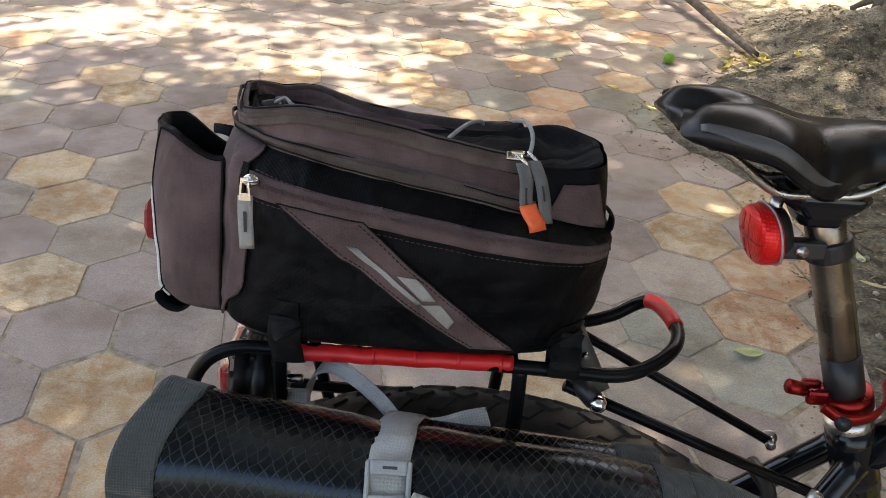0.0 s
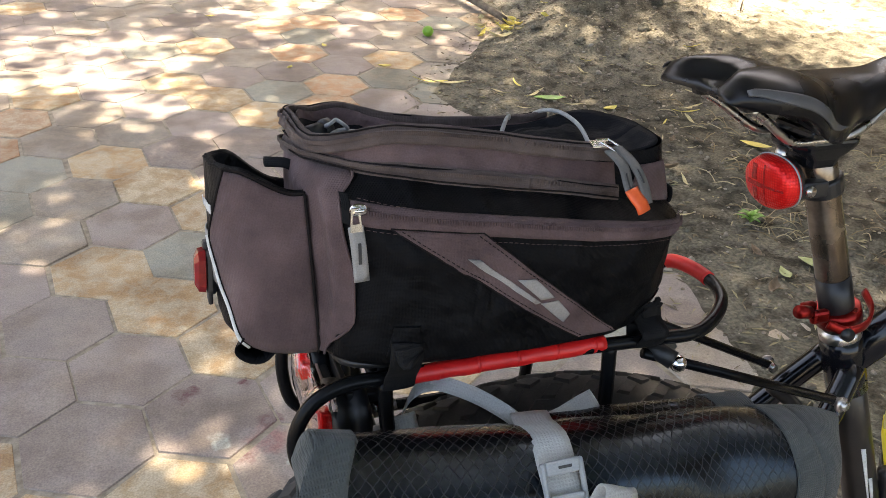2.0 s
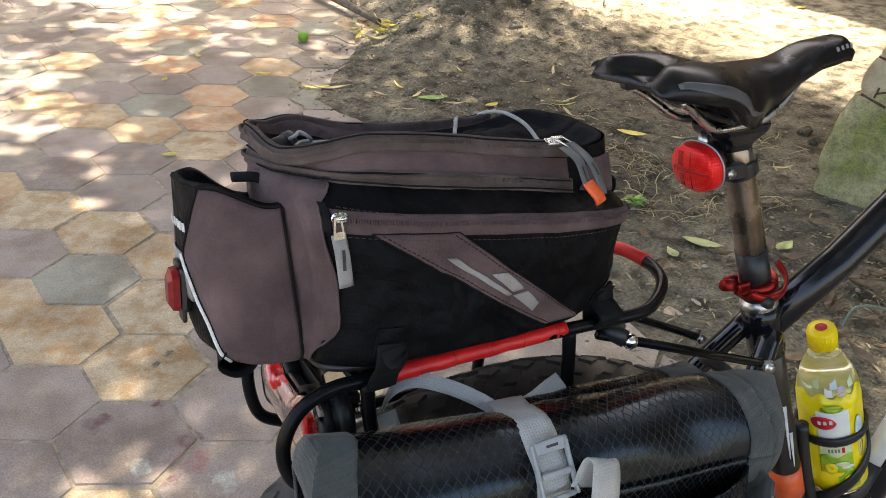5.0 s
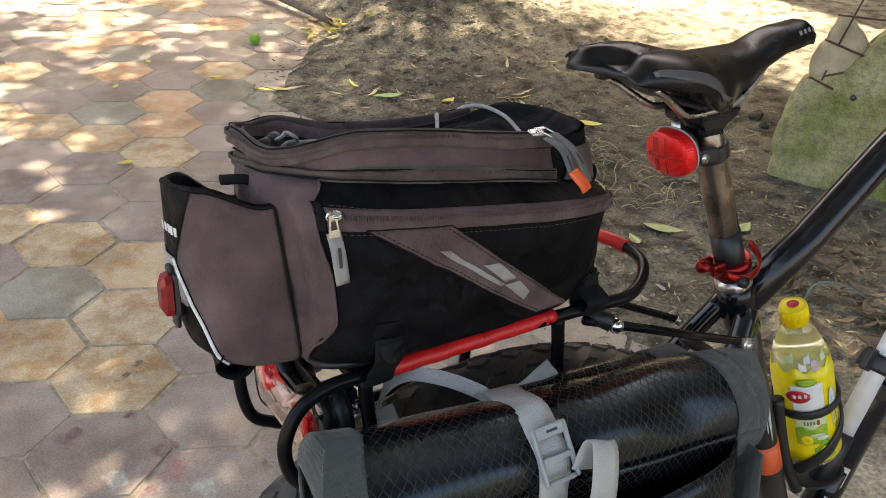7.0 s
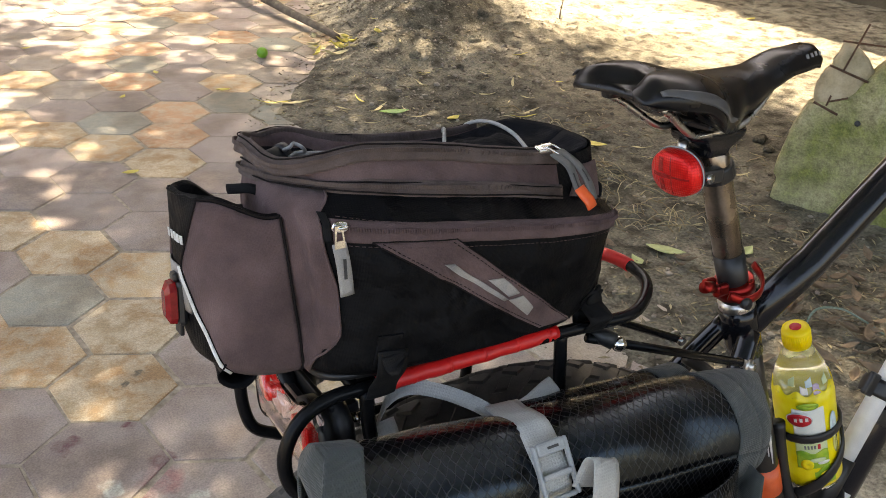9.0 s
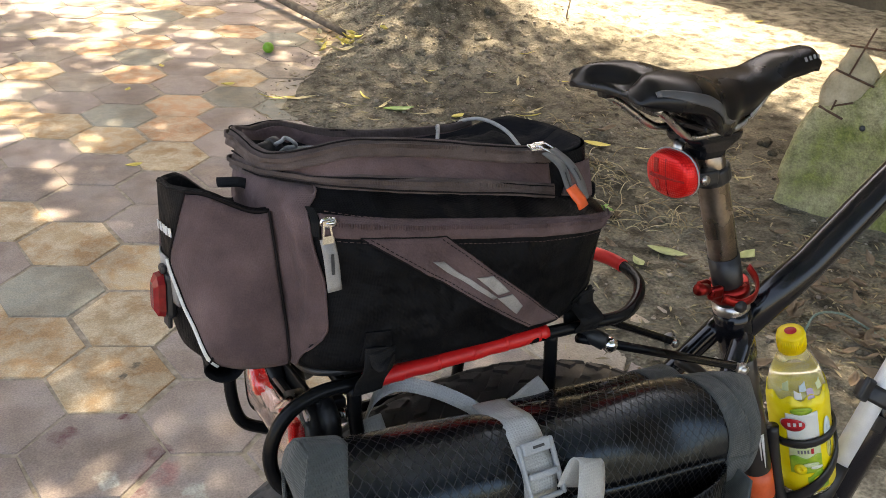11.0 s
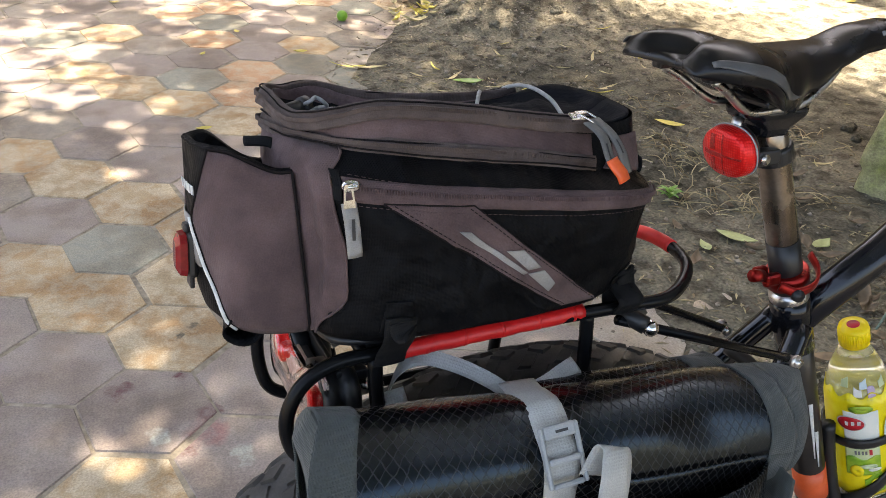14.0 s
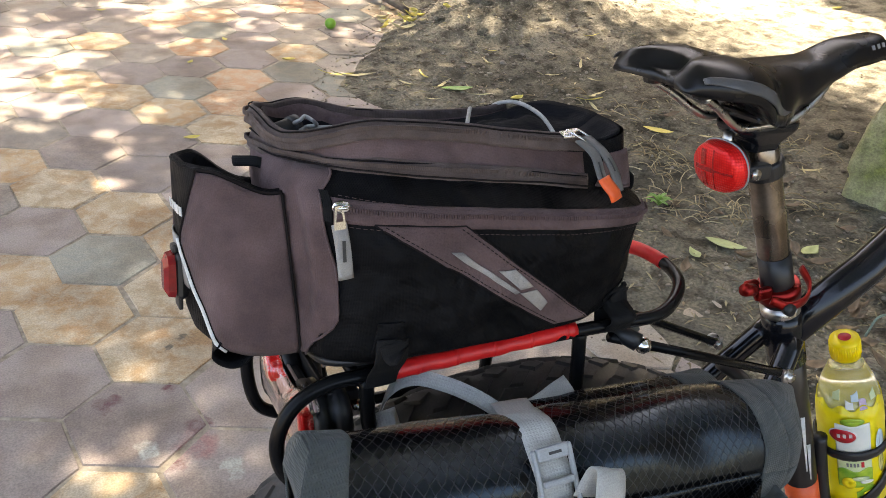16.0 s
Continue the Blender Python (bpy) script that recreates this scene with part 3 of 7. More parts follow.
def mossy(name):
    """Weathered concrete, with green moss over its lower and flatter parts."""
    m, N, L, b = nodes_of(name)
    tc = N.new("ShaderNodeTexCoord")
    big, mid, fine = (N.new("ShaderNodeTexNoise") for _ in range(3))
    for k, s, d in ((big, 4.2, 11), (mid, 34, 12), (fine, 170, 8)):
        k.inputs["Scale"].default_value, k.inputs["Detail"].default_value = s, d
        L.new(tc.outputs["Object"], k.inputs[0])
    mid.inputs["Roughness"].default_value = big.inputs["Roughness"].default_value = 0.68
    stone = ramp(N, [(0.36, (0.20, 0.178, 0.088)), (0.62, (0.44, 0.395, 0.225))])
    moss = ramp(N, [(0.36, (0.075, 0.092, 0.016)), (0.62, (0.235, 0.245, 0.070))])
    L.new(mid.outputs[0], stone.inputs[0]), L.new(mid.outputs[0], moss.inputs[0])
    where = ramp(N, [(0.43, (0, 0, 0)), (0.58, (1, 1, 1))])
    L.new(big.outputs[0], where.inputs[0])
    mix = N.new("ShaderNodeMix")
    mix.data_type = "RGBA"
    L.new(where.outputs[0], mix.inputs[0]), L.new(stone.outputs[0], mix.inputs[6]), L.new(moss.outputs[0], mix.inputs[7])
    g = N.new("ShaderNodeMix")
    g.data_type, g.blend_type = "RGBA", "OVERLAY"
    g.inputs[0].default_value = 0.5
    L.new(mix.outputs[2], g.inputs[6]), L.new(fine.outputs[0], g.inputs[7]), L.new(g.outputs[2], b.inputs["Base Color"])
    b1, b2 = N.new("ShaderNodeBump"), N.new("ShaderNodeBump")
    b1.inputs["Strength"].default_value, b1.inputs["Distance"].default_value = 0.5, 0.015
    b2.inputs["Strength"].default_value, b2.inputs["Distance"].default_value = 0.5, 0.004
    L.new(mid.outputs[0], b1.inputs["Height"]), L.new(fine.outputs[0], b2.inputs["Height"])
    L.new(b1.outputs[0], b2.inputs["Normal"]), L.new(b2.outputs[0], b.inputs["Normal"])
    b.inputs["Roughness"].default_value = 0.92
    return m


def foliage(name, colours, rough=0.5):
    m, N, L, b = nodes_of(name)
    geo, tc = N.new("ShaderNodeNewGeometry"), N.new("ShaderNodeTexCoord")
    r = ramp(N, [(i / max(len(colours) - 1, 1), c) for i, c in enumerate(colours)])
    L.new(geo.outputs["Random Per Island"], r.inputs[0])
    n = N.new("ShaderNodeTexNoise")
    n.inputs["Scale"].default_value, n.inputs["Detail"].default_value = 90, 4
    L.new(tc.outputs["Object"], n.inputs[0])
    g = N.new("ShaderNodeMix")
    g.data_type, g.blend_type = "RGBA", "OVERLAY"
    g.inputs[0].default_value = 0.4
    L.new(r.outputs[0], g.inputs[6]), L.new(n.outputs[0], g.inputs[7]), L.new(g.outputs[2], b.inputs["Base Color"])
    b.inputs["Roughness"].default_value = rough
    return m


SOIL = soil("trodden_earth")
MOSSY = mossy("mossy_concrete")
BARK = surface("grey_bark", [(0.07, 0.055, 0.042), (0.13, 0.105, 0.08), (0.2, 0.17, 0.13)], rough=0.9, scale=18, fine=160, bump=0.8, depth=0.006)
RENDERED = surface("stained_wall_render", [(0.10, 0.078, 0.052), (0.16, 0.125, 0.082), (0.22, 0.178, 0.125)], rough=0.9, scale=2.5, fine=60, bump=0.5, depth=0.008)
CROWN = foliage("crown_leaves", [(0.03, 0.07, 0.015), (0.06, 0.11, 0.025)])
YELLOW_LEAF = foliage("yellow_leaf", [(0.50, 0.40, 0.05), (0.62, 0.52, 0.10), (0.42, 0.36, 0.14)], 0.6)
STRAW_LEAF = foliage("straw_leaf", [(0.36, 0.30, 0.15), (0.50, 0.44, 0.24), (0.30, 0.22, 0.11)], 0.7)
BROWN_LEAF = foliage("brown_leaf", [(0.085, 0.058, 0.036), (0.15, 0.105, 0.064), (0.23, 0.17, 0.11)], 0.75)
STRAW_DRY = foliage("dry_grass_straw", [(0.17, 0.125, 0.065), (0.31, 0.245, 0.135), (0.48, 0.41, 0.25)], 0.75)
CRUMBS = foliage("dry_crumbs", [(0.10, 0.075, 0.048), (0.20, 0.155, 0.095), (0.30, 0.25, 0.15), (0.42, 0.36, 0.20)], 0.8)
GREEN_LEAF = foliage("green_leaf", [(0.10, 0.24, 0.03), (0.16, 0.33, 0.05)], 0.4)
PALE_LEAF = foliage("pale_green_leaf", [(0.30, 0.36, 0.14), (0.40, 0.44, 0.20)], 0.5)
LIME = surface("green_fruit_skin", [(0.12, 0.30, 0.02), (0.20, 0.42, 0.04)], rough=0.35, scale=60, fine=600, bump=0.1)
GRIT_ISLES = foliage("grit_isles", [(0.12, 0.10, 0.078), (0.22, 0.185, 0.145), (0.34, 0.30, 0.245)], 0.9)
CORD_GREEN = surface("faded_green_cord", [(0.10, 0.15, 0.12), (0.20, 0.26, 0.21)], rough=0.8, scale=90)
RUST = surface("rusty_iron", [(0.06, 0.03, 0.018), (0.13, 0.07, 0.04)], rough=0.85, scale=60, fine=400, bump=0.4)

# ---------------------------------------------------------------- ground
EDGE = ((-3.0, 0.95), (0.3, 0.88), (1.2, 1.00), (1.75, 1.12), (2.1, 1.05), (2.45, 0.82), (2.66, 0.78), (2.95, 1.00), (3.2, 1.21), (3.5, 1.42), (3.75, 1.55), (4.5, 1.63), (6.0, 1.80), (12.0, 2.6))


def edge_x(y):
    for (y0, x0), (y1, x1) in zip(EDGE, EDGE[1:]):
        if y <= y1:
            f = max(0.0, (y - y0) / (y1 - y0))
            return x0 + (x1 - x0) * f
    return EDGE[-1][1]


def ease(a, b, x):
    f = min(1.0, max(0.0, (x - a) / (b - a)))
    return f * f * (3 - 2 * f)


def ground_z(x, y):
    d = x - edge_x(y) + 0.10 * noise.noise(Vector((x * 2.1, y * 2.1, 3)))
    z = -0.0060 + 0.0140 * ease(-0.10, 0.10, d)
    if d > -0.1:
        lift = ease(-0.1, 0.35, d)
        r = math.hypot((x - 2.0) / 0.72, (y - 3.65) / 0.66)
        z += lift * 0.20 * math.exp(-r * r) * (1 + 0.5 * noise.noise(Vector((x * 4, y * 4, 0))))
        z += lift * (0.022 * noise.noise(Vector((x * 3, y * 3, 1))) + 0.010 * noise.noise(Vector((x * 11, y * 11, 2))) + 0.006 * noise.noise(Vector((x * 31, y * 31, 5))))
        if math.hypot(x - 2.0, y - 3.5) < 1.3:
            z += lift * (0.014 * noise.noise(Vector((x * 14, y * 14, 8))) + 0.010 * noise.noise(Vector((x * 30, y * 30, 12))))
    return z


def ground_sheet():
    def line(lo, hi, fine_lo, fine_hi, step, grow):
        xs = [fine_lo]
        while xs[-1] < fine_hi:
            xs.append(xs[-1] + step)
        s = step
        while xs[-1] < hi:
            s *= grow
            xs.append(xs[-1] + s)
        s, left = step, []
        x = fine_lo
        while x > lo:
            s *= grow
            x -= s
            left.append(x)
        return left[::-1] + xs

    xs, ys = line(-900, 900, 0.55, 3.9, 0.024, 1.35), line(-900, 900, 0.2, 4.9, 0.024, 1.35)
    verts = [(x, y, ground_z(x, y)) for y in ys for x in xs]
    n = len(xs)
    faces = [(j * n + i, j * n + i + 1, (j + 1) * n + i + 1, (j + 1) * n + i) for j in range(len(ys) - 1) for i in range(n - 1)]
    return verts, faces


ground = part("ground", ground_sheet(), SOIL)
tagged(ground, "dry trodden grey-brown earth with a low mound round the tree", "ground", kind="structure")

# a rendered wall that closes the yard and throws the far shade
wall = part("wall_east", box(5.2, 4.0, 2.3, 0.3, 18.0, 4.8), RENDERED, smooth=False)
# unseen wall, added to block the bright horizon and darken reflections
north = part("horizon_blocker", box(-3.0, 11.0, 2.5, 17.0, 0.3, 5.2), RENDERED, smooth=False)
tagged(north, "unseen stained earth-coloured wall added to block the bright horizon", "wall", kind="structure")
tagged(wall, "stained earth-coloured rendered wall in shade", "wall", kind="structure")


# ---------------------------------------------------------------- tree: its crown shades the yard
def make_tree():
    base = Vector((2.16, 3.86, ground_z(2.16, 3.86) - 0.06))
    tree = thing("tree", "slender tree on an earth mound with a wide airy leafy crown", "tree", Matrix.Translation(base))
    rnd = random.Random(5)
    trunk = smooth_path([(0, 0, 0), (0.01, 0.02, 0.3), (-0.03, 0.05, 1.0), (0.02, 0.05, 1.9), (-0.05, 0.02, 3.2), (-0.1, -0.05, 4.4)], 6)
    part("trunk", tube(trunk, 0.055, 12, 0.035), BARK, tree)
    part("root_flare", tube([(0, 0, 0.0), (0, 0, 0.08), (0.01, 0.02, 0.22)], 0.095, 12, 0.052), BARK, tree)
    for k in range(3):
        a = 2.2 + k * 1.9
        part("root", tube(smooth_path([(0, 0, 0.10), (0.09 * math.cos(a), 0.09 * math.sin(a), 0.07), (0.2 * math.cos(a), 0.2 * math.sin(a), 0.0)], 4), 0.03, 8, 0.012), BARK, tree)
    tips = []
    for k in range(9):
        a = k * 2.4
        reach, up = 2.2 + 1.2 * rnd.random(), 4.6 + 1.6 * rnd.random()
        s = trunk[-1 - (k % 4) * 4]
        mid = s + Vector((math.cos(a) * reach * 0.5, math.sin(a) * reach * 0.5, 0.5))
        end = Vector((math.cos(a) * reach, math.sin(a) * reach, up + 0.3))
        part("limb", tube(smooth_path([s, mid, end], 6), 0.03, 8, 0.008), BARK, tree)
    # leaves: small folded blades in sprays, with gaps between the sprays
    verts, faces = [], []
    sprays = 0
    while sprays < 8600:
        # crown stretched on behind the camera, added to darken reflections and sky light
        x, y = rnd.uniform(-5.6, 5.0), rnd.uniform(-11.5, 7.3)
        z = rnd.uniform(4.4, 7.0)
        # where the sun's ray through this spray meets the ground
        gx = base.x + x - sun_way.x / sun_way.z * z
        gy = base.y + y - sun_way.y / sun_way.z * z
        keep = CROWN_DENSITY(gx, gy)
        if rnd.random() > keep:
            continue
        sprays += 1
        c = Vector((x, y, z))
        for k in range(16):
            p = c + Vector((rnd.gauss(0, 0.13), rnd.gauss(0, 0.13), rnd.gauss(0, 0.08)))
            a, tilt = rnd.uniform(0, TAU), rnd.uniform(-0.6, 0.6)
            w = Vector((math.cos(a), math.sin(a), tilt)).normalized()
            s = w.cross(Vector((rnd.uniform(-0.4, 0.4), rnd.uniform(-0.4, 0.4), 1))).normalized()
            l, b = rnd.uniform(0.09, 0.17), rnd.uniform(0.019, 0.033)
            n = len(verts)
            verts += [p, p + w * l * 0.5 + s * b, p + w * l, p + w * l * 0.5 - s * b]
            faces += [(n, n + 1, n + 2, n + 3)]
    crown = part("crown", (verts, faces), CROWN, tree, "airy crown of small green leaves")
    tagged(crown, kind="stuff")
    return tree


def CROWN_DENSITY(gx, gy):
    """How leafy the unseen crown is over each stretch of the yard, set by where shade and sun patches should fall:
    thick over the cycle, thinner over the far paving and the open earth.
    """
    earth = ease(0.7, 1.2, gx)
    open_ = ease(-2.9, -2.3, gx) * ease(-0.4, -1.1, gx) * ease(2.7, 3.0, gy) * ease(3.9, 3.4, gy)
    k = (1.0 - 0.22 * ease(2.3 + 0.6 * earth, 3.6, gy) - 0.25 * ease(3.6, 5.0, gy)) * (1 - 0.35 * open_)
    k *= 1 - 0.995 * ease(2.3, 2.72, gx + 0.25 * (gy - 2.6)) * ease(-3.0, -1.0, gy)
    k *= 1 - 0.45 * ease(-1.3, -2.2, gy)
    holes = noise.noise(Vector((gx * 1.1, gy * 1.5, 4))) + 0.45 * noise.noise(Vector((gx * 2.9, gy * 3.7, 9)))
    over = ease(-1.6, -1.2, gy) * ease(2.7 + 0.4 * earth, 1.9 + 0.4 * earth, gy) * ease(-2.4, -1.7, gx)
    # gaps put in to drop sun flecks on chosen spots
    over *= 1 - 0.93 * sum(math.exp(-((gx - a) ** 2 + (gy - b) ** 2) / c ** 2) for a, b, c in ((-0.03, 0.975, 0.16), (-0.13, 0.79, 0.12), (0.58, 1.50, 0.20), (-1.0, 1.5, 0.25), (-0.85, 0.85, 0.20), (1.55, 1.75, 0.16), (1.25, 1.35, 0.13)))
    k *= 0.05 + 0.95 * ease(-0.30, 0.0, holes + 0.12 * (1 - ease(1.8, 3.0, gy)) + 1.2 * over)
    k *= 0.80 + 0.20 * ease(2.9, 2.3, gy) * ease(0.95, 0.6, gx)
    return min(1.0, max(0.0, k))


make_tree()

# ---------------------------------------------------------------- cycle: it leans on its stand, away from the camera's side
LEAN_BIKE = 7.0
BIKE = Matrix.Translation((0, -0.095, 0)) @ Matrix.Rotation(radians(-LEAN_BIKE), 4, "X")
# within the cycle: x ahead, y across (minus: this side), z up along its own plane


def seat_line(z):
    return 0.346 + (0.709 - z) * 0.335


bicycle = thing("bicycle", "black steel touring bicycle parked on its stand, dusty and scuffed", "bicycle", BIKE)
AXLE, RADIUS = Vector((0.030, 0, 0.362)), 0.362
ST_WAY = Vector((seat_line(1.0) - seat_line(0.0), 0, 1.0)).normalized()

# seat tube, top tube, down tube, stays
seat_tube = part("seat_tube", tube([(seat_line(z), 0, z) for z in (0.27, 0.45, 0.60, 0.712)], 0.0175, 20), PAINT_WORN, bicycle, "scratched black seat tube")
part("decal", tube([(seat_line(z), 0, z) for z in (0.452, 0.472, 0.493)], 0.0181, 20), ORANGE, seat_tube, "orange film band")
for z0, z1, a0 in ((0.590, 0.515, -1.9), (0.552, 0.503, -1.7)):
    rows = []
    for k in range(4):
        z = z0 + (z1 - z0) * k / 3
        rows.append([Vector((seat_line(z) + 0.0181 * math.cos(a0 + q * 0.07 * (1 - k / 4)), 0.0181 * math.sin(a0 + q * 0.07 * (1 - k / 4)), z)) for q in range(5)])
    part("decal", sheet(rows, 0.0004), WHITE_INK, seat_tube, "torn pale sticker")
part("lug", tube([(seat_line(z), 0, z) for z in (0.655, 0.67, 0.70, 0.714)], 0.0192, 20), PAINT, seat_tube)
part("ferrule", tube([(seat_line(z), 0, z) for z in (0.710, 0.716, 0.724)], 0.0188, 20), STEEL, seat_tube, "bare metal rim of the seat tube")
part("top_tube", tube([(seat_line(0.69) + 0.004, 0, 0.688), (0.45, 0, 0.737), (0.52, 0, 0.783), (0.90, 0, 1.03)], 0.0185, 20), PAINT, bicycle)
bb = Vector((seat_line(0.27), 0, 0.27))
down_tube = part("down_tube", rod(bb, (0.93, 0, 0.93), 0.021, 20), PAINT, bicycle)
part("head_tube", rod((0.88, 0, 1.05), (0.95, 0, 0.88), 0.02, 16), PAINT, bicycle)
part("bottom_bracket", rod(bb + Vector((0, -0.036, 0)), bb + Vector((0, 0.036, 0)), 0.022, 18), PAINT, bicycle)
for s in (-1, 1):
    part("seat_stay", tube(smooth_path([(seat_line(0.68) - 0.006, s * 0.016, 0.688), (0.30, s * 0.036, 0.630), (0.20, s * 0.052, 0.535), (0.02, s * 0.066, 0.362)], 6), 0.0115, 14), PAINT, bicycle)
    part("chain_stay", tube(smooth_path([(bb.x - 0.01, s * 0.02, bb.z), (0.35, s * 0.045, 0.285), (0.02, s * 0.066, 0.352)], 5), 0.011, 12), PAINT, bicycle)
    part("dropout", box(0.015, s * 0.066, 0.357, 0.05, 0.006, 0.05), PAINT, bicycle, smooth=False, bevel=0.004)
part("stay_bridge", rod((0.295, -0.037, 0.622), (0.295, 0.037, 0.622), 0.008, 12), PAINT, bicycle)
part("brake_boss", rod((0.262, -0.05, 0.60), (0.246, -0.062, 0.618), 0.008, 12), PAINT, bicycle)
brake = part("brake_arm", tube(smooth_path([(0.255, -0.054, 0.598), (0.262, -0.058, 0.635), (0.275, -0.040, 0.668), (0.268, -0.008, 0.678)], 5), 0.0065, 10), PAINT_WORN, bicycle, "worn black brake arm")

# seat post and its clamp
post = part("seat_post", tube([(seat_line(z), 0, z) for z in (0.70, 0.80, 0.87, 0.912)], 0.0148, 24), POST, bicycle, "scuffed bronze-grey seat post")
part("sleeve", tube([(seat_line(z), 0, z) for z in (0.722, 0.75, 0.778)], 0.0155, 24), PLASTIC, post, "black lower stretch of the post")
clamp = part("seat_clamp", lathe([(0.0190, -0.0075), (0.0206, -0.007), (0.0210, 0), (0.0206, 0.007), (0.0190, 0.0075)], 28, (seat_line(0.738), 0, 0.738), ST_WAY), RED_METAL, bicycle, "red anodised quick-release seat clamp")
cx = seat_line(0.738)
part("clamp_lug", join(box(cx - 0.027, -0.008, 0.742, 0.018, 0.008, 0.013), box(cx - 0.026, 0.009, 0.742, 0.016, 0.008, 0.013)), RED_METAL, clamp, smooth=False, bevel=0.003)
part("lever", ribbon(smooth_path([(cx - 0.026, -0.018, 0.739), (cx - 0.012, -0.027, 0.734), (cx + 0.010, -0.0255, 0.737), (cx + 0.024, -0.014, 0.745), (cx + 0.029, 0.003, 0.754)], 5), 0.0085, 0.0035, (0.1, 0, 1)), RED_METAL, clamp, "curved red lever")
part("cam_pin", rod((cx - 0.012, -0.026, 0.731), (cx - 0.013, -0.031, 0.732), 0.0060, 16), PLASTIC, clamp)
part("skewer_nut", rod((cx - 0.038, -0.006, 0.747), (cx - 0.052, -0.009, 0.751), 0.006, 12), RED_METAL, clamp)


# saddle
def along(table, u):
    for (a, p), (b, q) in zip(table, table[1:]):
        if u <= b:
            f = (u - a) / (b - a)
            return p + (q - p) * (f * f * (3 - 2 * f))
    return table[-1][1]


HALF = ((0.0, 0.054), (0.05, 0.060), (0.14, 0.066), (0.26, 0.065), (0.40, 0.046), (0.54, 0.031), (0.70, 0.0235), (0.86, 0.020), (0.95, 0.017), (1.0, 0.010))
CREST = ((0.0, 0.970), (0.05, 0.976), (0.15, 0.976), (0.45, 0.961), (0.62, 0.961), (0.82, 0.973), (0.93, 0.975), (1.0, 0.966))
DEPTH = ((0.0, 0.017), (0.06, 0.020), (0.20, 0.024), (0.40, 0.036), (0.52, 0.027), (0.70, 0.017), (0.95, 0.016), (1.0, 0.012))
SADDLE_TURN = Matrix.Translation((0.285, 0.004, 0)) @ Matrix.Rotation(radians(0.5), 4, "Z") @ Matrix.Translation((-0.285, 0, 0))


def saddle_point(u, f, out=0.0):
    """u from tail (0) to nose (1); f runs across the cover from -1 to 1, folding down over the flanks."""
    x = 0.160 + 0.262 * u
    h, d, a = along(HALF, u), along(DEPTH, u), f * radians(108)
    y = (h + out) * math.copysign(abs(math.sin(a)) ** 0.82, f)
    z = along(CREST, u) + out * math.cos(a) - d * (1 - math.cos(a)) ** 1.15
    channel = 0.010 * (1 - ease(0.08, 0.55, u)) * math.exp(-((y / 0.017) ** 2))
    bite = 0.036 * (1 - ease(0.0, 0.34, u)) * math.exp(-((y / 0.020) ** 2))
    return SADDLE_TURN @ Vector((x + bite, y, z - channel))


def saddle_solid():
    nu, nf, nb = 46, 27, 9
    verts, faces = [], []
    row = nf + nb
    for i in range(nu):
        u = i / (nu - 1)
        top = [saddle_point(u, j / (nf - 1) * 2 - 1) for j in range(nf)]
        a, b = top[-1], top[0]
        mid = (a + b) / 2
        under = [a + (b - a) * (k + 1) / (nb + 1) + Vector((0, 0, 0.006 * math.sin(math.pi * (k + 1) / (nb + 1)))) for k in range(nb)]
        ring = top + under
        if i < 4 or i > nu - 4:
            e = (0.35, 0.70, 0.88, 0.97)[i if i < 4 else nu - 1 - i]
            wide = 1 - 0.22 * (1 - e)
            zc = (a.z + b.z) / 2 + 0.010
            yc = (a.y + b.y) / 2
            ring = [Vector((p.x, yc + (p.y - yc) * wide, zc + (p.z - zc) * e)) for p in ring]
        verts += ring
    for i in range(nu - 1):
        for k in range(row):
            faces.append((i * row + k, i * row + (k + 1) % row, (i + 1) * row + (k + 1) % row, (i + 1) * row + k))
    faces.append(tuple(reversed(range(row))))
    faces.append(tuple(range((nu - 1) * row, nu * row)))
    return verts, faces


saddle = part("saddle", saddle_solid(), SADDLE, bicycle, "glossy black padded saddle with grey flank bands")
for s in (-1, 1):
    band = [[saddle_point(u, s * (f0 + (f1 - f0) * q / 6), 0.0008) for q in range(7)]
            for u, f0, f1 in [(0.03 + 0.40 * k / 24, 0.60 + 0.22 * (k / 24) ** 1.5, 0.60 + 0.22 * (k / 24) ** 1.5 + 0.015 + 0.17 * math.sin(math.pi * min(1, 0.12 + k / 26)) ** 0.7) for k in range(25)]]
    part("flank_band", sheet(band, 0.0012), SADDLE_GREY, saddle, "matt grey band")
    rail = smooth_path([(0.190, s * 0.032, 0.944), (0.204, s * 0.029, 0.936), (0.236, s * 0.022, 0.914), (0.262, s * 0.022, 0.912), (0.296, s * 0.021, 0.914), (0.324, s * 0.016, 0.927), (0.346, s * 0.011, 0.944), (0.360, s * 0.007, 0.956)], 6)
    part("saddle_rail", tube(rail, 0.0036, 12), STEEL, saddle, "bent bare steel rail")
for s in (-1, 1):
    part("rail_socket", box(0.190, s * 0.031, 0.949, 0.020, 0.014, 0.012), PLASTIC, saddle, smooth=False, bevel=0.004)
HEAD = ([(0.279 + a * hx, b * hy, z) for z, hx, hy in ((0.885, 0.0155, 0.0155), (0.893, 0.018, 0.018), (0.904, 0.032, 0.024), (0.911, 0.033, 0.026)) for a, b in ((-1, -0.6), (-0.7, -1), (0.7, -1), (1, -0.6), (1, 0.6), (0.7, 1), (-0.7, 1), (-1, 0.6))],
        [(r * 8 + k, r * 8 + (k + 1) % 8, r * 8 + 8 + (k + 1) % 8, r * 8 + 8 + k) for r in range(3) for k in range(8)] + [tuple(range(24, 32)), tuple(reversed(range(8)))])
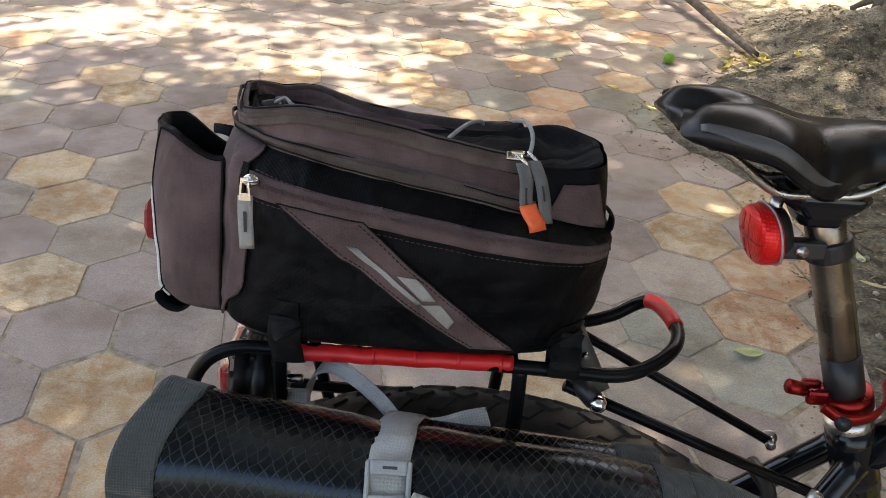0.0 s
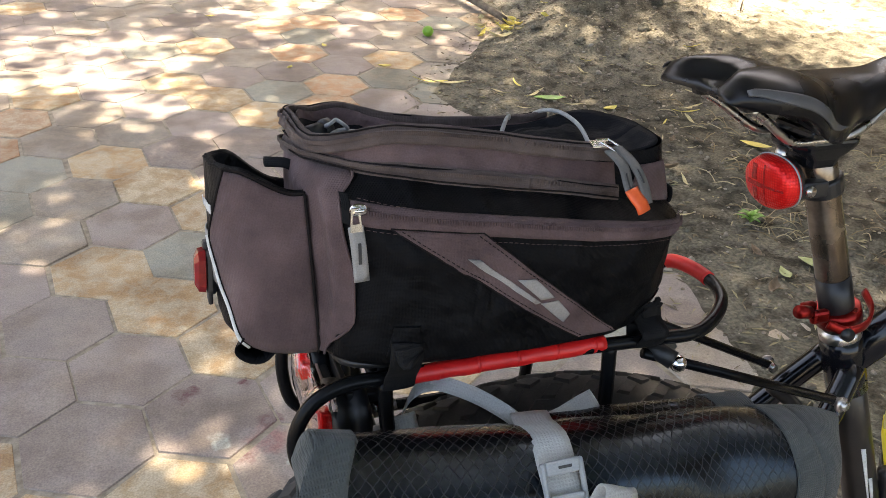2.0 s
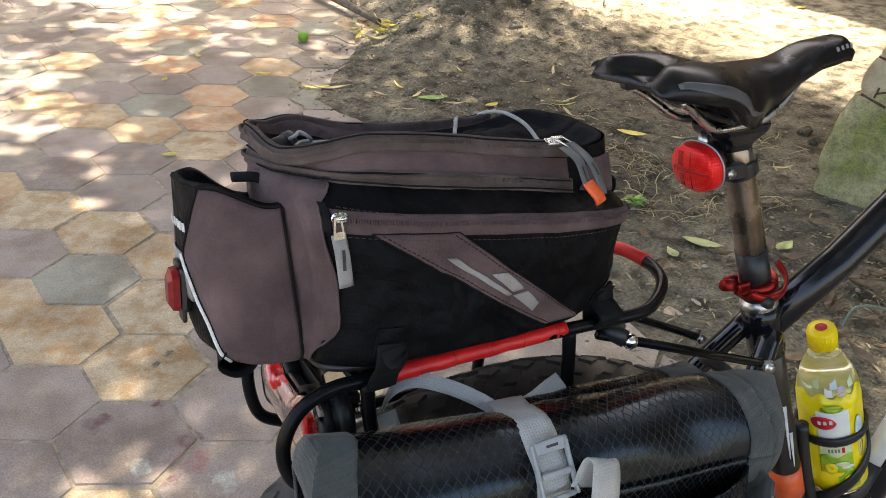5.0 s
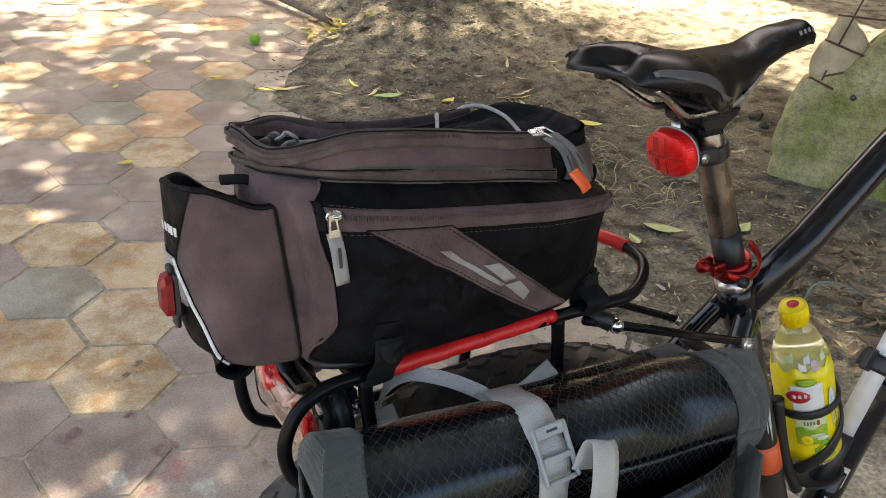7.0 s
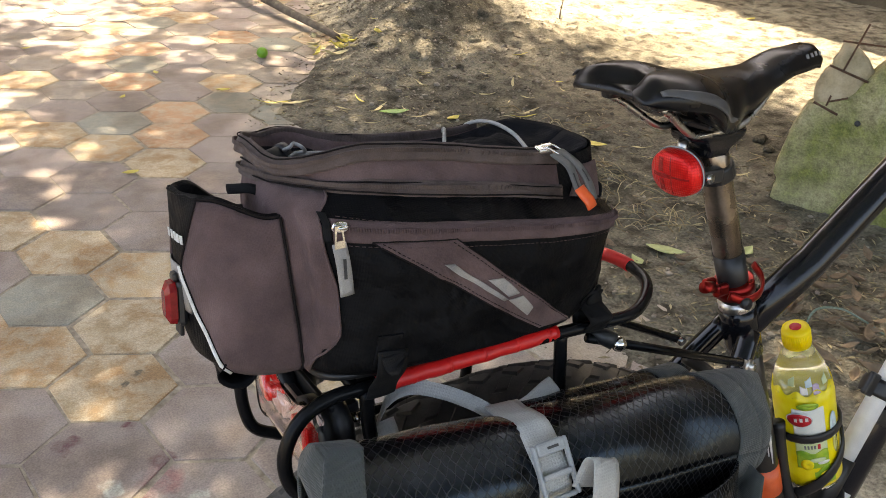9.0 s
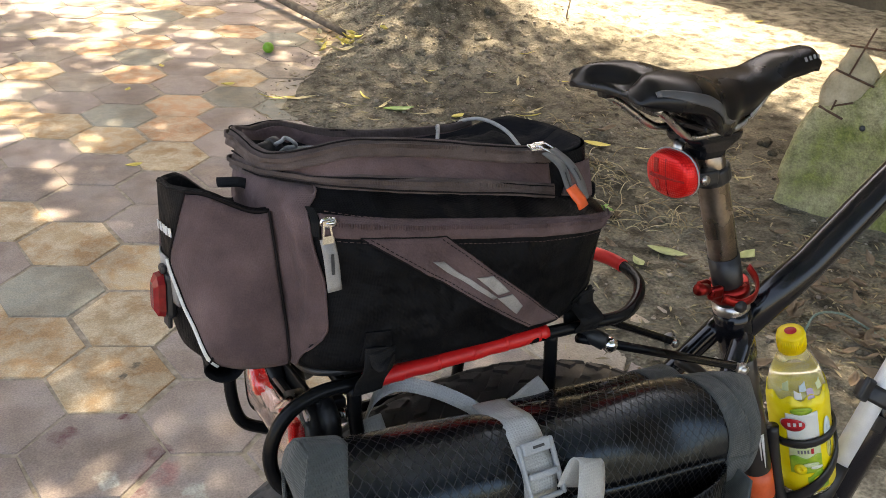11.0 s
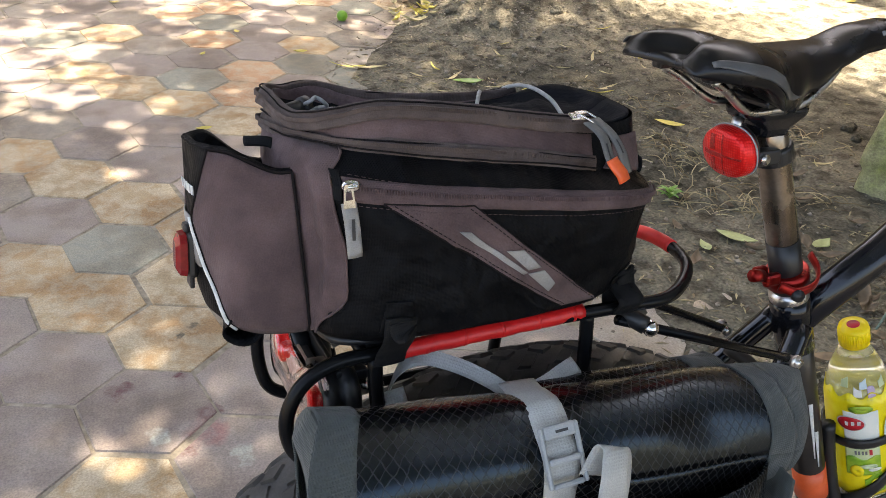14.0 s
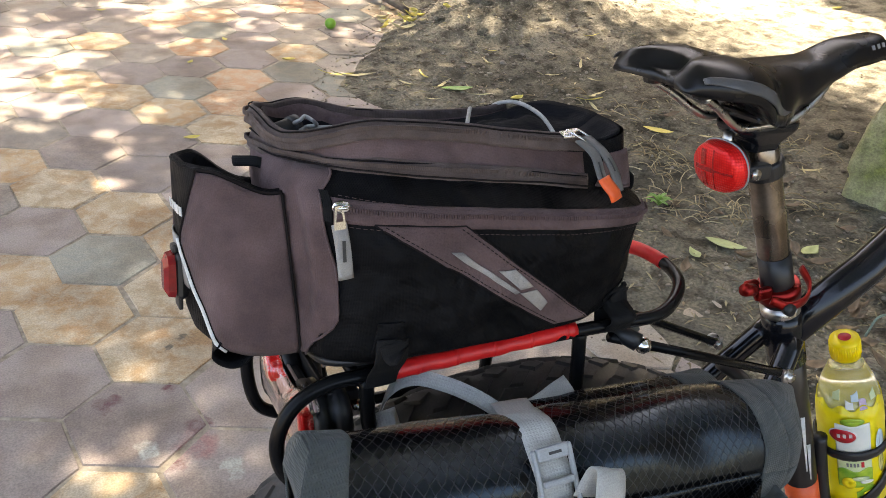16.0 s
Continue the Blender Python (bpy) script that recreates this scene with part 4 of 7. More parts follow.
head = part("saddle_clamp", join(HEAD, box(0.274, 0, 0.916, 0.036, 0.050, 0.009)), PAINT, bicycle, "glossy black tapering clamp head", smooth=False, bevel=0.003)
part("bolt", rod((0.247, 0, 0.889), (0.249, 0, 0.903), 0.005, 12), STEEL, head)


def facing(at, normal, along):
    n, a = Vector(normal).normalized(), Vector(along)
    a = (a - n * a.dot(n)).normalized()
    return Matrix.Translation(at) @ Matrix((a, n.cross(a), n)).transposed().to_4x4()


# plain bars for the maker's mark on the nose
for k in range(4):
    u = 0.862 + 0.026 * k
    q, du, df = saddle_point(u, -0.58, 0.0003), saddle_point(u + 0.01, -0.58) - saddle_point(u - 0.01, -0.58), saddle_point(u, -0.54) - saddle_point(u, -0.62)
    part("mark", box(0, 0, 0, 0.0034, 0.0042, 0.0005, facing(q, du.cross(df), du)), GREY_INK, saddle, smooth=False)

# red reflector lamp on the post
LAMP_WAY = (-0.975, -0.08, -0.20)
lamp = part("rear_reflector", lathe([(0.010, -0.010), (0.018, -0.008), (0.0210, 0.0), (0.0210, 0.004)], 32, (0.249, -0.003, 0.876), LAMP_WAY), PLASTIC, bicycle, "red prismatic rear reflector on a black bracket")
lens_m = facing((0.247, -0.0035, 0.876), LAMP_WAY, (0.08, -0.99, 0))


def oval_lens():
    verts, faces, n = [], [], 40
    for s, h in ((1.0, 0.0), (1.0, 0.006), (0.965, 0.0115), (0.90, 0.0145), (0.5, 0.0165), (0.02, 0.017)):
        for k in range(n):
            q = TAU * k / n
            e = 0.86
            x, y = math.copysign(abs(math.cos(q)) ** e, math.cos(q)), math.copysign(abs(math.sin(q)) ** e, math.sin(q))
            verts.append(Vector((x * 0.0262 * s, y * 0.0222 * s, h)))
    for i in range(5):
        for k in range(n):
            faces.append((i * n + k, i * n + (k + 1) % n, (i + 1) * n + (k + 1) % n, (i + 1) * n + k))
    faces.append(tuple(range(5 * n, 6 * n)))
    faces.append(tuple(reversed(range(n))))
    return verts, faces


part("lens", moved(oval_lens(), lens_m), RED_LENS, lamp, "red prismatic lens")
ring = [lens_m @ Vector((math.copysign(abs(math.cos(q)) ** 0.86, math.cos(q)) * 0.0266, math.copysign(abs(math.sin(q)) ** 0.86, math.sin(q)) * 0.0226, 0.002)) for q in [TAU * k / 40 for k in range(41)]]
part("lens_rim", tube(ring, 0.0008, 8, caps=False), GREY_PLASTIC, lamp, "pale rim of the lens")


def lens_band(x0, x1, y0, y1):
    """A strip of the lens face between two limits, a little proud of the dome."""
    rows = []
    for i in range(7):
        x, row = x0 + (x1 - x0) * i / 6, []
        for k in range(9):
            y = y0 + (y1 - y0) * k / 8
            r = min(1.0, math.hypot(x / 0.0262, y / 0.0222))
            row.append(lens_m @ Vector((x, y, (0.017 - 0.0005 * r / 0.5 if r < 0.5 else 0.0165 - 0.0020 * (r - 0.5) / 0.4) + 0.0003)))
        rows.append(row)
    return sheet(rows, 0.0004)


PRISM = surface("dark_prism_band", [(0.22, 0.006, 0.007), (0.62, 0.012, 0.012)], rough=0.25, scale=700, fine=1500, bump=0.5)
for x0, x1, y0, y1 in ((-0.0125, -0.0070, 0.0030, 0.0165), (-0.0125, -0.0070, -0.0165, -0.0040), (-0.0195, 0.0010, -0.0024, 0.0014), (0.0015, 0.0215, -0.0012, 0.0008), (0.0010, 0.0022, -0.0180, 0.0180)):
    part("lens_bar", lens_band(x0, x1, y0, y1), PRISM, lamp, "darker band of prisms")
part("bracket", join(box(0.268, -0.012, 0.868, 0.034, 0.014, 0.014), lathe([(0.0152, -0.008), (0.0182, -0.0075), (0.0182, 0.0075), (0.0152, 0.008)], 24, (seat_line(0.866), 0, 0.866), ST_WAY)), PLASTIC, lamp, smooth=False, bevel=0.002)
part("screw", rod((0.266, -0.017, 0.868), (0.266, -0.0215, 0.868), 0.0048, 14), STEEL, lamp)


# rear wheel
def wheel():
    w = part("rear_wheel", torus_of(AXLE, 0.285, 0.012, 60, 10), PAINT, bicycle, "black rim with a broad knobbly tyre")
    n, m = 96, 16
    verts, faces = [], []
    for i in range(n):
        a = TAU * i / n
        out = Vector((math.cos(a), 0, math.sin(a)))
        for k in range(m):
            q = TAU * k / m
            verts.append(AXLE + out * (RADIUS - 0.031 + 0.028 * math.cos(q)) + Vector((0, 0.0285 * math.sin(q), 0)))
    for i in range(n):
        for k in range(m):
            faces.append((i * m + k, i * m + (k + 1) % m, ((i + 1) % n) * m + (k + 1) % m, ((i + 1) % n) * m + k))
    tyre = part("tyre", (verts, faces), RUBBER, w, "dusty black tyre with lozenge tread")
    # lozenge blocks of the tread
    kv, kf = [], []
    rows = 64
    for i in range(rows):
        for f in (-2, -1, 0, 1, 2):
            a = TAU * (i + (0.5 if f % 2 else 0.0)) / rows
            q = f * 0.44
            out = Vector((math.cos(a), 0, math.sin(a)))
            along = Vector((-math.sin(a), 0, math.cos(a)))
            nn = out * math.cos(q) + Vector((0, math.sin(q), 0))
            tt = Vector((0, math.cos(q), 0)) - out * math.sin(q)
            c = AXLE + out * (RADIUS - 0.031 + 0.0285 * math.cos(q)) + Vector((0, 0.029 * math.sin(q), 0))
            sl, sw = 0.0125, 0.0068
            skew = 0.75 * (1 if f > 0 else -1 if f < 0 else 0)
            b = len(kv)
            for h, s in ((-0.002, 1.0), (0.0016, 0.88)):
                for u, v in ((-1, -skew), (0, -1), (1, skew), (0, 1)):
                    kv.append(c + nn * h + along * u * sl * s + tt * v * sw * s)
            kf += [(b + 4, b + 5, b + 6, b + 7)] + [(b + k, b + (k + 1) % 4, b + 4 + (k + 1) % 4, b + 4 + k) for k in range(4)]
    tagged(part("tread", (kv, kf), RUBBER, tyre, smooth=False), kind="stuff")
    part("hub", rod(AXLE + Vector((0, -0.06, 0)), AXLE + Vector((0, 0.06, 0)), 0.018, 16), PAINT, w)
    for k in range(32):
        a = TAU * k / 32
        s = -1 if k % 2 else 1
        p = AXLE + Vector((math.cos(a + 0.25 * s) * 0.02, s * 0.035, math.sin(a + 0.25 * s) * 0.02))
        part("spoke", rod(p, AXLE + Vector((math.cos(a) * 0.283, s * 0.004, math.sin(a) * 0.283)), 0.001, 6), STEEL, w)


def torus_of(c, R, r, n, m):
    verts, faces = [], []
    for i in range(n):
        a = TAU * i / n
        out = Vector((math.cos(a), 0, math.sin(a)))
        for k in range(m):
            q = TAU * k / m
            verts.append(c + out * (R + r * math.cos(q)) + Vector((0, r * 1.2 * math.sin(q), 0)))
    for i in range(n):
        for k in range(m):
            faces.append((i * m + k, i * m + (k + 1) % m, ((i + 1) % n) * m + (k + 1) % m, ((i + 1) % n) * m + k))
    return verts, faces


wheel()

# bottle cage on the seat tube, ahead of it
CAGE_WAY = Vector((-0.33, 0, 1.0)).normalized()
CAP = Vector((0.4385, -0.003, 0.664))
FOOT = CAP - CAGE_WAY * 0.262


def up_bottle(h):
    return FOOT + CAGE_WAY * h


side_x = Vector((CAGE_WAY.z, 0, -CAGE_WAY.x))
cage = part("bottle_cage", tube(smooth_path([up_bottle(-0.012) - side_x * 0.036, up_bottle(0.05) - side_x * 0.046, up_bottle(0.115) - side_x * 0.046, up_bottle(0.150) - side_x * 0.043], 5), 0.0075, 10), PLASTIC, bicycle, "black plastic bottle cage")


def arm(h0, h1, a0, a1, r=0.0375, wide=0.011):
    pts, ups = [], []
    for k in range(22):
        f = k / 21
        a = a0 + (a1 - a0) * f
        pts.append(up_bottle(h0 + (h1 - h0) * f) + (side_x * math.cos(a) + Vector((0, 1, 0)) * math.sin(a)) * r)
        ups.append(CAGE_WAY)
    return ribbon(pts, wide, 0.004, ups)


part("cage_arm", arm(0.125, 0.130, -math.pi * 1.02, math.pi * 0.98), PLASTIC, cage)
part("cage_arm", arm(0.030, 0.118, -math.pi * 0.95, -0.05, wide=0.014), PLASTIC, cage)
part("cage_arm", arm(0.030, 0.118, math.pi * 0.95, 0.05, wide=0.014), PLASTIC, cage)
part("cage_foot", lathe([(0.012, 0), (0.03, 0.001), (0.034, 0.006), (0.03, 0.007)], 24, up_bottle(-0.011), CAGE_WAY), PLASTIC, cage)

# hand pump clipped along the down tube
DT = (Vector((0.93, 0, 0.93)) - bb).normalized()
dn = Vector((-DT.z, 0, DT.x))


def on_down(h, off=0.0, y=0.0):
    return bb + DT * h + dn * off + Vector((0, y, 0))


pump = thing("hand_pump", "slim silver hand pump strapped along the black down tube", "pump", BIKE)
part("barrel", rod(on_down(0.185, 0.052, -0.012), on_down(0.46, 0.052, -0.012), 0.0125, 20), ALU, pump, "silver barrel")
part("pump_head", rod(on_down(0.120, 0.050, -0.012), on_down(0.19, 0.052, -0.012), 0.0145, 16), PLASTIC, pump, "black head")
strap_ring = [on_down(0.285, 0.031, -0.006) + (dn * math.cos(TAU * k / 20) * 0.040 + Vector((0, 1, 0)) * math.sin(TAU * k / 20) * 0.025) for k in range(21)]
part("strap", ribbon(strap_ring, 0.022, 0.003, DT), PLASTIC, pump, "black rubber strap")
part("strap_end", box(0, 0, 0, 0.03, 0.008, 0.02, facing(on_down(0.285, 0.077, -0.01), dn, DT)), PLASTIC, pump, smooth=False, bevel=0.003)
part("clip", box(0, 0, 0, 0.02, 0.02, 0.03, facing(on_down(0.255, 0.024, -0.01), dn, DT)), PLASTIC, pump, smooth=False, bevel=0.003)
badge = [[on_down(0.10 + 0.05 * i / 4, 0, 0) + (dn * math.cos(q) + Vector((0, -1, 0)) * math.sin(q)) * 0.0214 for q in [0.35 + 0.9 * (0.3 + 0.7 * min(1, i / 2)) * (k / 6 - 0.5) + 0.45 for k in range(7)]] for i in range(5)]
part("badge", sheet(badge, 0.0004), WHITE_INK, down_tube, "small shield badge")
badge2 = [[on_down(0.105 + 0.038 * i / 4, 0, 0) + (dn * math.cos(q) + Vector((0, -1, 0)) * math.sin(q)) * 0.0218 for q in [0.35 + 0.75 * (k / 6 - 0.5) + 0.45 for k in range(7)]] for i in range(5)]
part("badge_field", sheet(badge2, 0.0004), PAINT, down_tube)

# ---------------------------------------------------------------- bottle of tea in the cage
bottle = thing("drink_bottle", "yellow-labelled green tea bottle with a yellow screw cap", "bottle", BIKE @ Matrix.Translation(CAP) @ Matrix.Scale(0.885, 4) @ Matrix.Translation(-CAP))
R = 0.038
body = [(0.030, 0.0), (0.036, 0.004), (R, 0.012), (R, 0.155), (0.0365, 0.175), (0.030, 0.200), (0.021, 0.222), (0.0155, 0.234), (0.0152, 0.240)]
part("bottle_body", lathe(body, 36, FOOT, CAGE_WAY), PET, bottle, "clear plastic bottle").visible_shadow = False
part("tea", lathe([(0.028, 0.004), (R - 0.002, 0.014), (R - 0.002, 0.155), (0.0345, 0.175), (0.0300, 0.191), (0.0005, 0.1915)], 32, FOOT, CAGE_WAY), TEA, bottle, "pale green tea")


def wrap(h0, h1, a0, a1, grow=0.0006, wavy=0.0, n=24):
    rows = []
    for i in range(9):
        row = []
        for k in range(n + 1):
            a = a0 + (a1 - a0) * k / n
            h = h0 + (h1 - h0) * i / 8 + (wavy * math.sin(a * 9) * (i / 8))
            rr = R + grow
            if h > 0.155:
                rr = R - (h - 0.155) / 0.020 * 0.0015 + grow if h < 0.175 else 0.0365 - (h - 0.175) / 0.025 * 0.0065 + grow
            row.append(up_bottle(h) + (side_x * math.cos(a) + Vector((0, 1, 0)) * math.sin(a)) * rr)
        rows.append(row)
    return sheet(rows, 0.0004)


part("label", wrap(0.014, 0.181, 0, TAU, 0.0006, 0.004, 72), YELLOW_FILM, bottle, "printed yellow label with a wavy top edge")
near = -math.pi * 0.70
part("label_panel", wrap(0.112, 0.158, near - 0.62, near + 0.42, 0.0011), WHITE_FILM, bottle, "white band of the label")
part("label_panel", wrap(0.070, 0.112, near - 0.62, near + 0.42, 0.0011), PALE_LABEL, bottle, "pale green panel")
part("label_field", wrap(0.052, 0.082, near - 0.62, near + 0.42, 0.0016, 0.003), GREEN_FILM, bottle, "green field of tea leaves")
part("label_field", wrap(0.020, 0.050, near - 0.10, near + 0.62, 0.0016, 0.006), GREEN_FILM, bottle, "green leaves at the foot of the label")


def disc_print(h, a, dh, da, grow, material, name, label=""):
    rows = []
    for r in (0.02, 0.5, 1.0):
        rows.append([up_bottle(h + dh * r * math.sin(q)) + (side_x * math.cos(a + da * r * math.cos(q)) + Vector((0, 1, 0)) * math.sin(a + da * r * math.cos(q))) * (R + grow) for q in [TAU * k / 28 for k in range(29)]])
    part(name, sheet(rows, 0.0004), material, bottle, label)


disc_print(0.140, near - 0.40, 0.012, 0.42, 0.0018, WHITE_INK, "label_ring")
disc_print(0.140, near - 0.40, 0.0105, 0.38, 0.0023, RED_FILM, "label_crest", "red oval crest")
for k in range(3):
    part("label_mark", wrap(0.137 + 0.001 * k, 0.143 + 0.001 * k, near - 0.55 + 0.17 * k, near - 0.46 + 0.17 * k, 0.0029), WHITE_INK, bottle)
for a, da in ((-0.36, 0.14), (-0.19, 0.15)):
    part("label_lettering", wrap(0.098, 0.109, near + a, near + a + da, 0.0018), DARK_INK, bottle)
    part("label_lettering", wrap(0.1010, 0.1060, near + a + 0.04, near + a + da - 0.04, 0.0023), PALE_LABEL, bottle)
for k in range(4):
    part("label_lettering", wrap(0.088, 0.094, near - 0.34 + 0.10 * k, near - 0.28 + 0.10 * k, 0.0018), GREY_INK, bottle)
part("label_lettering", wrap(0.087, 0.096, near + 0.08, near + 0.17, 0.0018), RED_FILM, bottle)
for k, (h, a, dh, da, mat) in enumerate(((0.060, -0.30, 0.010, 0.20, YELLOW_FILM), (0.068, 0.05, 0.004, 0.25, PALE_LABEL), (0.062, 0.22, 0.003, 0.2, WHITE_FILM), (0.164, -0.10, 0.006, 0.34, GREEN_FILM), (0.040, 0.30, 0.006, 0.22, YELLOW_FILM), (0.032, 0.15, 0.003, 0.2, WHITE_FILM), (0.120, 0.72, 0.022, 0.16, SKY_FILM), (0.085, 0.78, 0.018, 0.12, TEA), (0.050, 0.85, 0.012, 0.10, TEA))):
    disc_print(h, near + a, dh, da, 0.0028 if k < 7 else 0.0016, mat, "leaf_print")
for k, (h, a, mat) in enumerate(((0.186, -0.15, WHITE_FILM), (0.184, 0.30, LILAC), (0.196, 0.05, SKY_FILM), (0.197, -0.6, PALE_LABEL), (0.192, 0.75, PALE_LABEL))):
    part("shoulder_print", wrap(h - 0.006, h + 0.006, near + a - 0.13, near + a + 0.13, 0.0004, 0.003, 8), mat, bottle)
cap = part("cap", lathe([(0.0155, 0.236), (0.0170, 0.2365), (0.0170, 0.258), (0.0162, 0.2615), (0.010, 0.2625)], 40, FOOT, CAGE_WAY), YELLOW, bottle, "yellow ribbed screw cap")
for k in range(40):
    a = TAU * k / 40
    o = (side_x * math.cos(a) + Vector((0, 1, 0)) * math.sin(a)) * 0.0170
    part("rib", rod(up_bottle(0.240) + o, up_bottle(0.257) + o, 0.0007, 5), YELLOW, cap)
part("cap_print", lathe([(0.0001, 0.2626), (0.0072, 0.2628), (0.0072, 0.2632), (0.0001, 0.2633)], 24, FOOT, CAGE_WAY), RED_FILM, cap, "red mark on the cap")

# ---------------------------------------------------------------- luggage rack
rack = thing("luggage_rack", "black tubular luggage rack with rails partly wrapped in red tape", "rack", BIKE)
RZ, RY, RT = 0.788, 0.066, 0.0053
near_rail = [(0.10, -RY - 0.003, RZ - 0.002), (0.0, -RY, RZ), (-0.10, -RY, RZ + 0.001), (-0.135, -RY, RZ), (-0.158, -RY, RZ - 0.012), (-0.170, -RY, RZ - 0.036), (-0.166, -RY, RZ - 0.062), (-0.148, -RY, RZ - 0.078), (-0.115, -RY, RZ - 0.084), (-0.02, -RY, RZ - 0.088), (0.06, -RY, RZ - 0.090)]
far_rail = [(x + (0.010 if x < -0.14 else 0.004 if x < -0.13 else 0.0), -y, z - (0.022 if z < RZ - 0.05 else 0.008 if z < RZ - 0.02 else 0.0)) for x, y, z in near_rail]
part("rail", tube(smooth_path(near_rail, 7), RT, 14), RACK_PAINT, rack)
part("rail", tube(smooth_path(far_rail, 7), RT, 14), RACK_PAINT, rack)
front = [(0.10, -RY - 0.003, RZ - 0.002), (0.135, -RY - 0.003, RZ - 0.003), (0.160, -0.058, RZ), (0.180, -0.038, RZ + 0.004), (0.189, -0.012, RZ + 0.006), (0.186, 0.014, RZ + 0.009), (0.179, 0.036, RZ + 0.008), (0.169, 0.045, RZ + 0.001), (0.148, 0.046, RZ - 0.012), (0.12, 0.050, RZ - 0.020), (0.08, 0.060, RZ - 0.012), (0.03, RY, RZ - 0.002), (0.0, RY, RZ)]
fp = smooth_path(front, 8)
part("front_loop", tube(fp, RT, 14), RACK_PAINT, rack)
part("tape_wrap", tube(fp[34:51], RT + 0.0009, 14), RED_TAPE, rack, "red tape round the front loop")
tape = [(x, -RY - 0.0005 + 0.0004 * math.sin(x * 300), RZ + 0.0003 * math.sin(x * 170)) for x in [-0.098 + 0.158 * k / 40 for k in range(41)]]
part("tape_wrap", tube(tape, RT + 0.0010, 16), RED_TAPE, rack, "red tape round the side rail")
for k in range(5):
    x = -0.07 + 0.03 * k
    part("tape_seam", tube([(x, -RY - 0.0005, RZ), (x + 0.0012, -RY - 0.0005, RZ), (x + 0.0024, -RY - 0.0005, RZ)], RT + 0.0013, 16), RED_TAPE, rack)
for s in (-1, 1):
    part("leg", tube(smooth_path([(0.066, s * RY, RZ), (0.064, s * (RY + 0.002), 0.73), (0.05, s * 0.078, 0.60), (0.02, s * 0.076, 0.40)], 6), 0.0055, 12), RACK_PAINT, rack)
    part("leg", tube(smooth_path([(-0.106, s * RY, RZ), (-0.102, s * (RY + 0.002), 0.73), (-0.07, s * 0.078, 0.60), (0.015, s * 0.076, 0.40)], 6), 0.0055, 12), RACK_PAINT, rack)
    ex, ey, ez = (0.299, -0.054, 0.684) if s < 0 else (0.299, 0.031, 0.672)
    part("stay_rod", rod((0.100, s * 0.058, 0.768), (ex, ey, ez), 0.0042, 12), RACK_PAINT, rack)
    stay = part("stay_clamp", rod((0.107, s * 0.050, 0.771), (0.121, s * 0.068, 0.763), 0.0075, 14), PLASTIC, rack)
    part("bolt_head", blob_at((0.123, s * 0.071, 0.762), 0.0070), CHROME, stay, "bright domed bolt")
    eye = part("stay_bolt", rod((ex - 0.002, ey - s * 0.006, ez), (ex + 0.002, ey + s * 0.012, ez), 0.0045, 14), STEEL, rack, "bright eyelet bolt")
    part("washer", rod((ex, ey + s * 0.006, ez), (ex + 0.0005, ey + s * 0.0085, ez), 0.0072, 16), STEEL, eye)
    part("stay_plate", box(0, 0, 0, 0.030, 0.020, 0.004, facing((0.106, s * 0.048, 0.778), (0.35, s * 0.6, 0.6), (1, 0, -0.4))), PLASTIC, rack, smooth=False, bevel=0.001)
plate = part("mount_plate", ribbon([(0.104, -0.034, 0.803), (0.112, -0.042, 0.788), (0.120, -0.049, 0.773), (0.126, -0.054, 0.761)], 0.019, 0.003, (0.8, 0.5, 0.6)), GREY_METAL, rack, "dull grey slotted mounting plate")
for k in range(3):
    p = Vector((0.108, -0.038, 0.796)) + Vector((0.006, -0.0055, -0.0115)) * k
    part("bolt_head", rod(p, p + Vector((0.0012, -0.0040, 0.0030)), 0.0032, 10), STEEL, plate)
for x in (-0.11, -0.03, 0.06):
    part("cross_bar", rod((x, -RY, RZ - 0.002), (x, RY, RZ - 0.002), 0.005, 12), RACK_PAINT, rack)
part("deck_spine", rod((-0.13, 0, RZ - 0.001), (0.12, 0, RZ - 0.001), 0.0055, 12), RACK_PAINT, rack)
part("light_bracket", join(box(-0.128, 0, 0.766, 0.004, 0.11, 0.016), box(-0.118, -0.045, 0.766, 0.024, 0.014, 0.008), box(-0.118, 0.045, 0.766, 0.024, 0.014, 0.008)), PLASTIC, rack, smooth=False, bevel=0.001)


# broad rear lamp under the back end of the rack: two rounded ends joined by a waist, a clear front over red prisms
tail = thing("rear_lamp", "broad clear-fronted rear lamp with red ends below the rack", "lamp", BIKE @ Matrix.Translation((0.007, -0.006, 0.0)))
LZ = 0.750


def lamp_half(f):
    return 0.0165 + 0.0115 * ease(0.25, 0.62, abs(f)) * (1 - 0.55 * ease(0.86, 1.0, abs(f)))


def lamp_shell(grow, x_edge, x_mid):
    rows = []
    for i in range(13):
        q = i / 12 * 2 - 1
        rows.append([Vector((x_edge + (x_mid - x_edge) * (1 - q ** 4) * (1 - (k / 32 * 2 - 1) ** 6), (k / 32 * 2 - 1) * 0.060 * grow, LZ + q * lamp_half(k / 32 * 2 - 1) * grow)) for k in range(33)])
    return rows


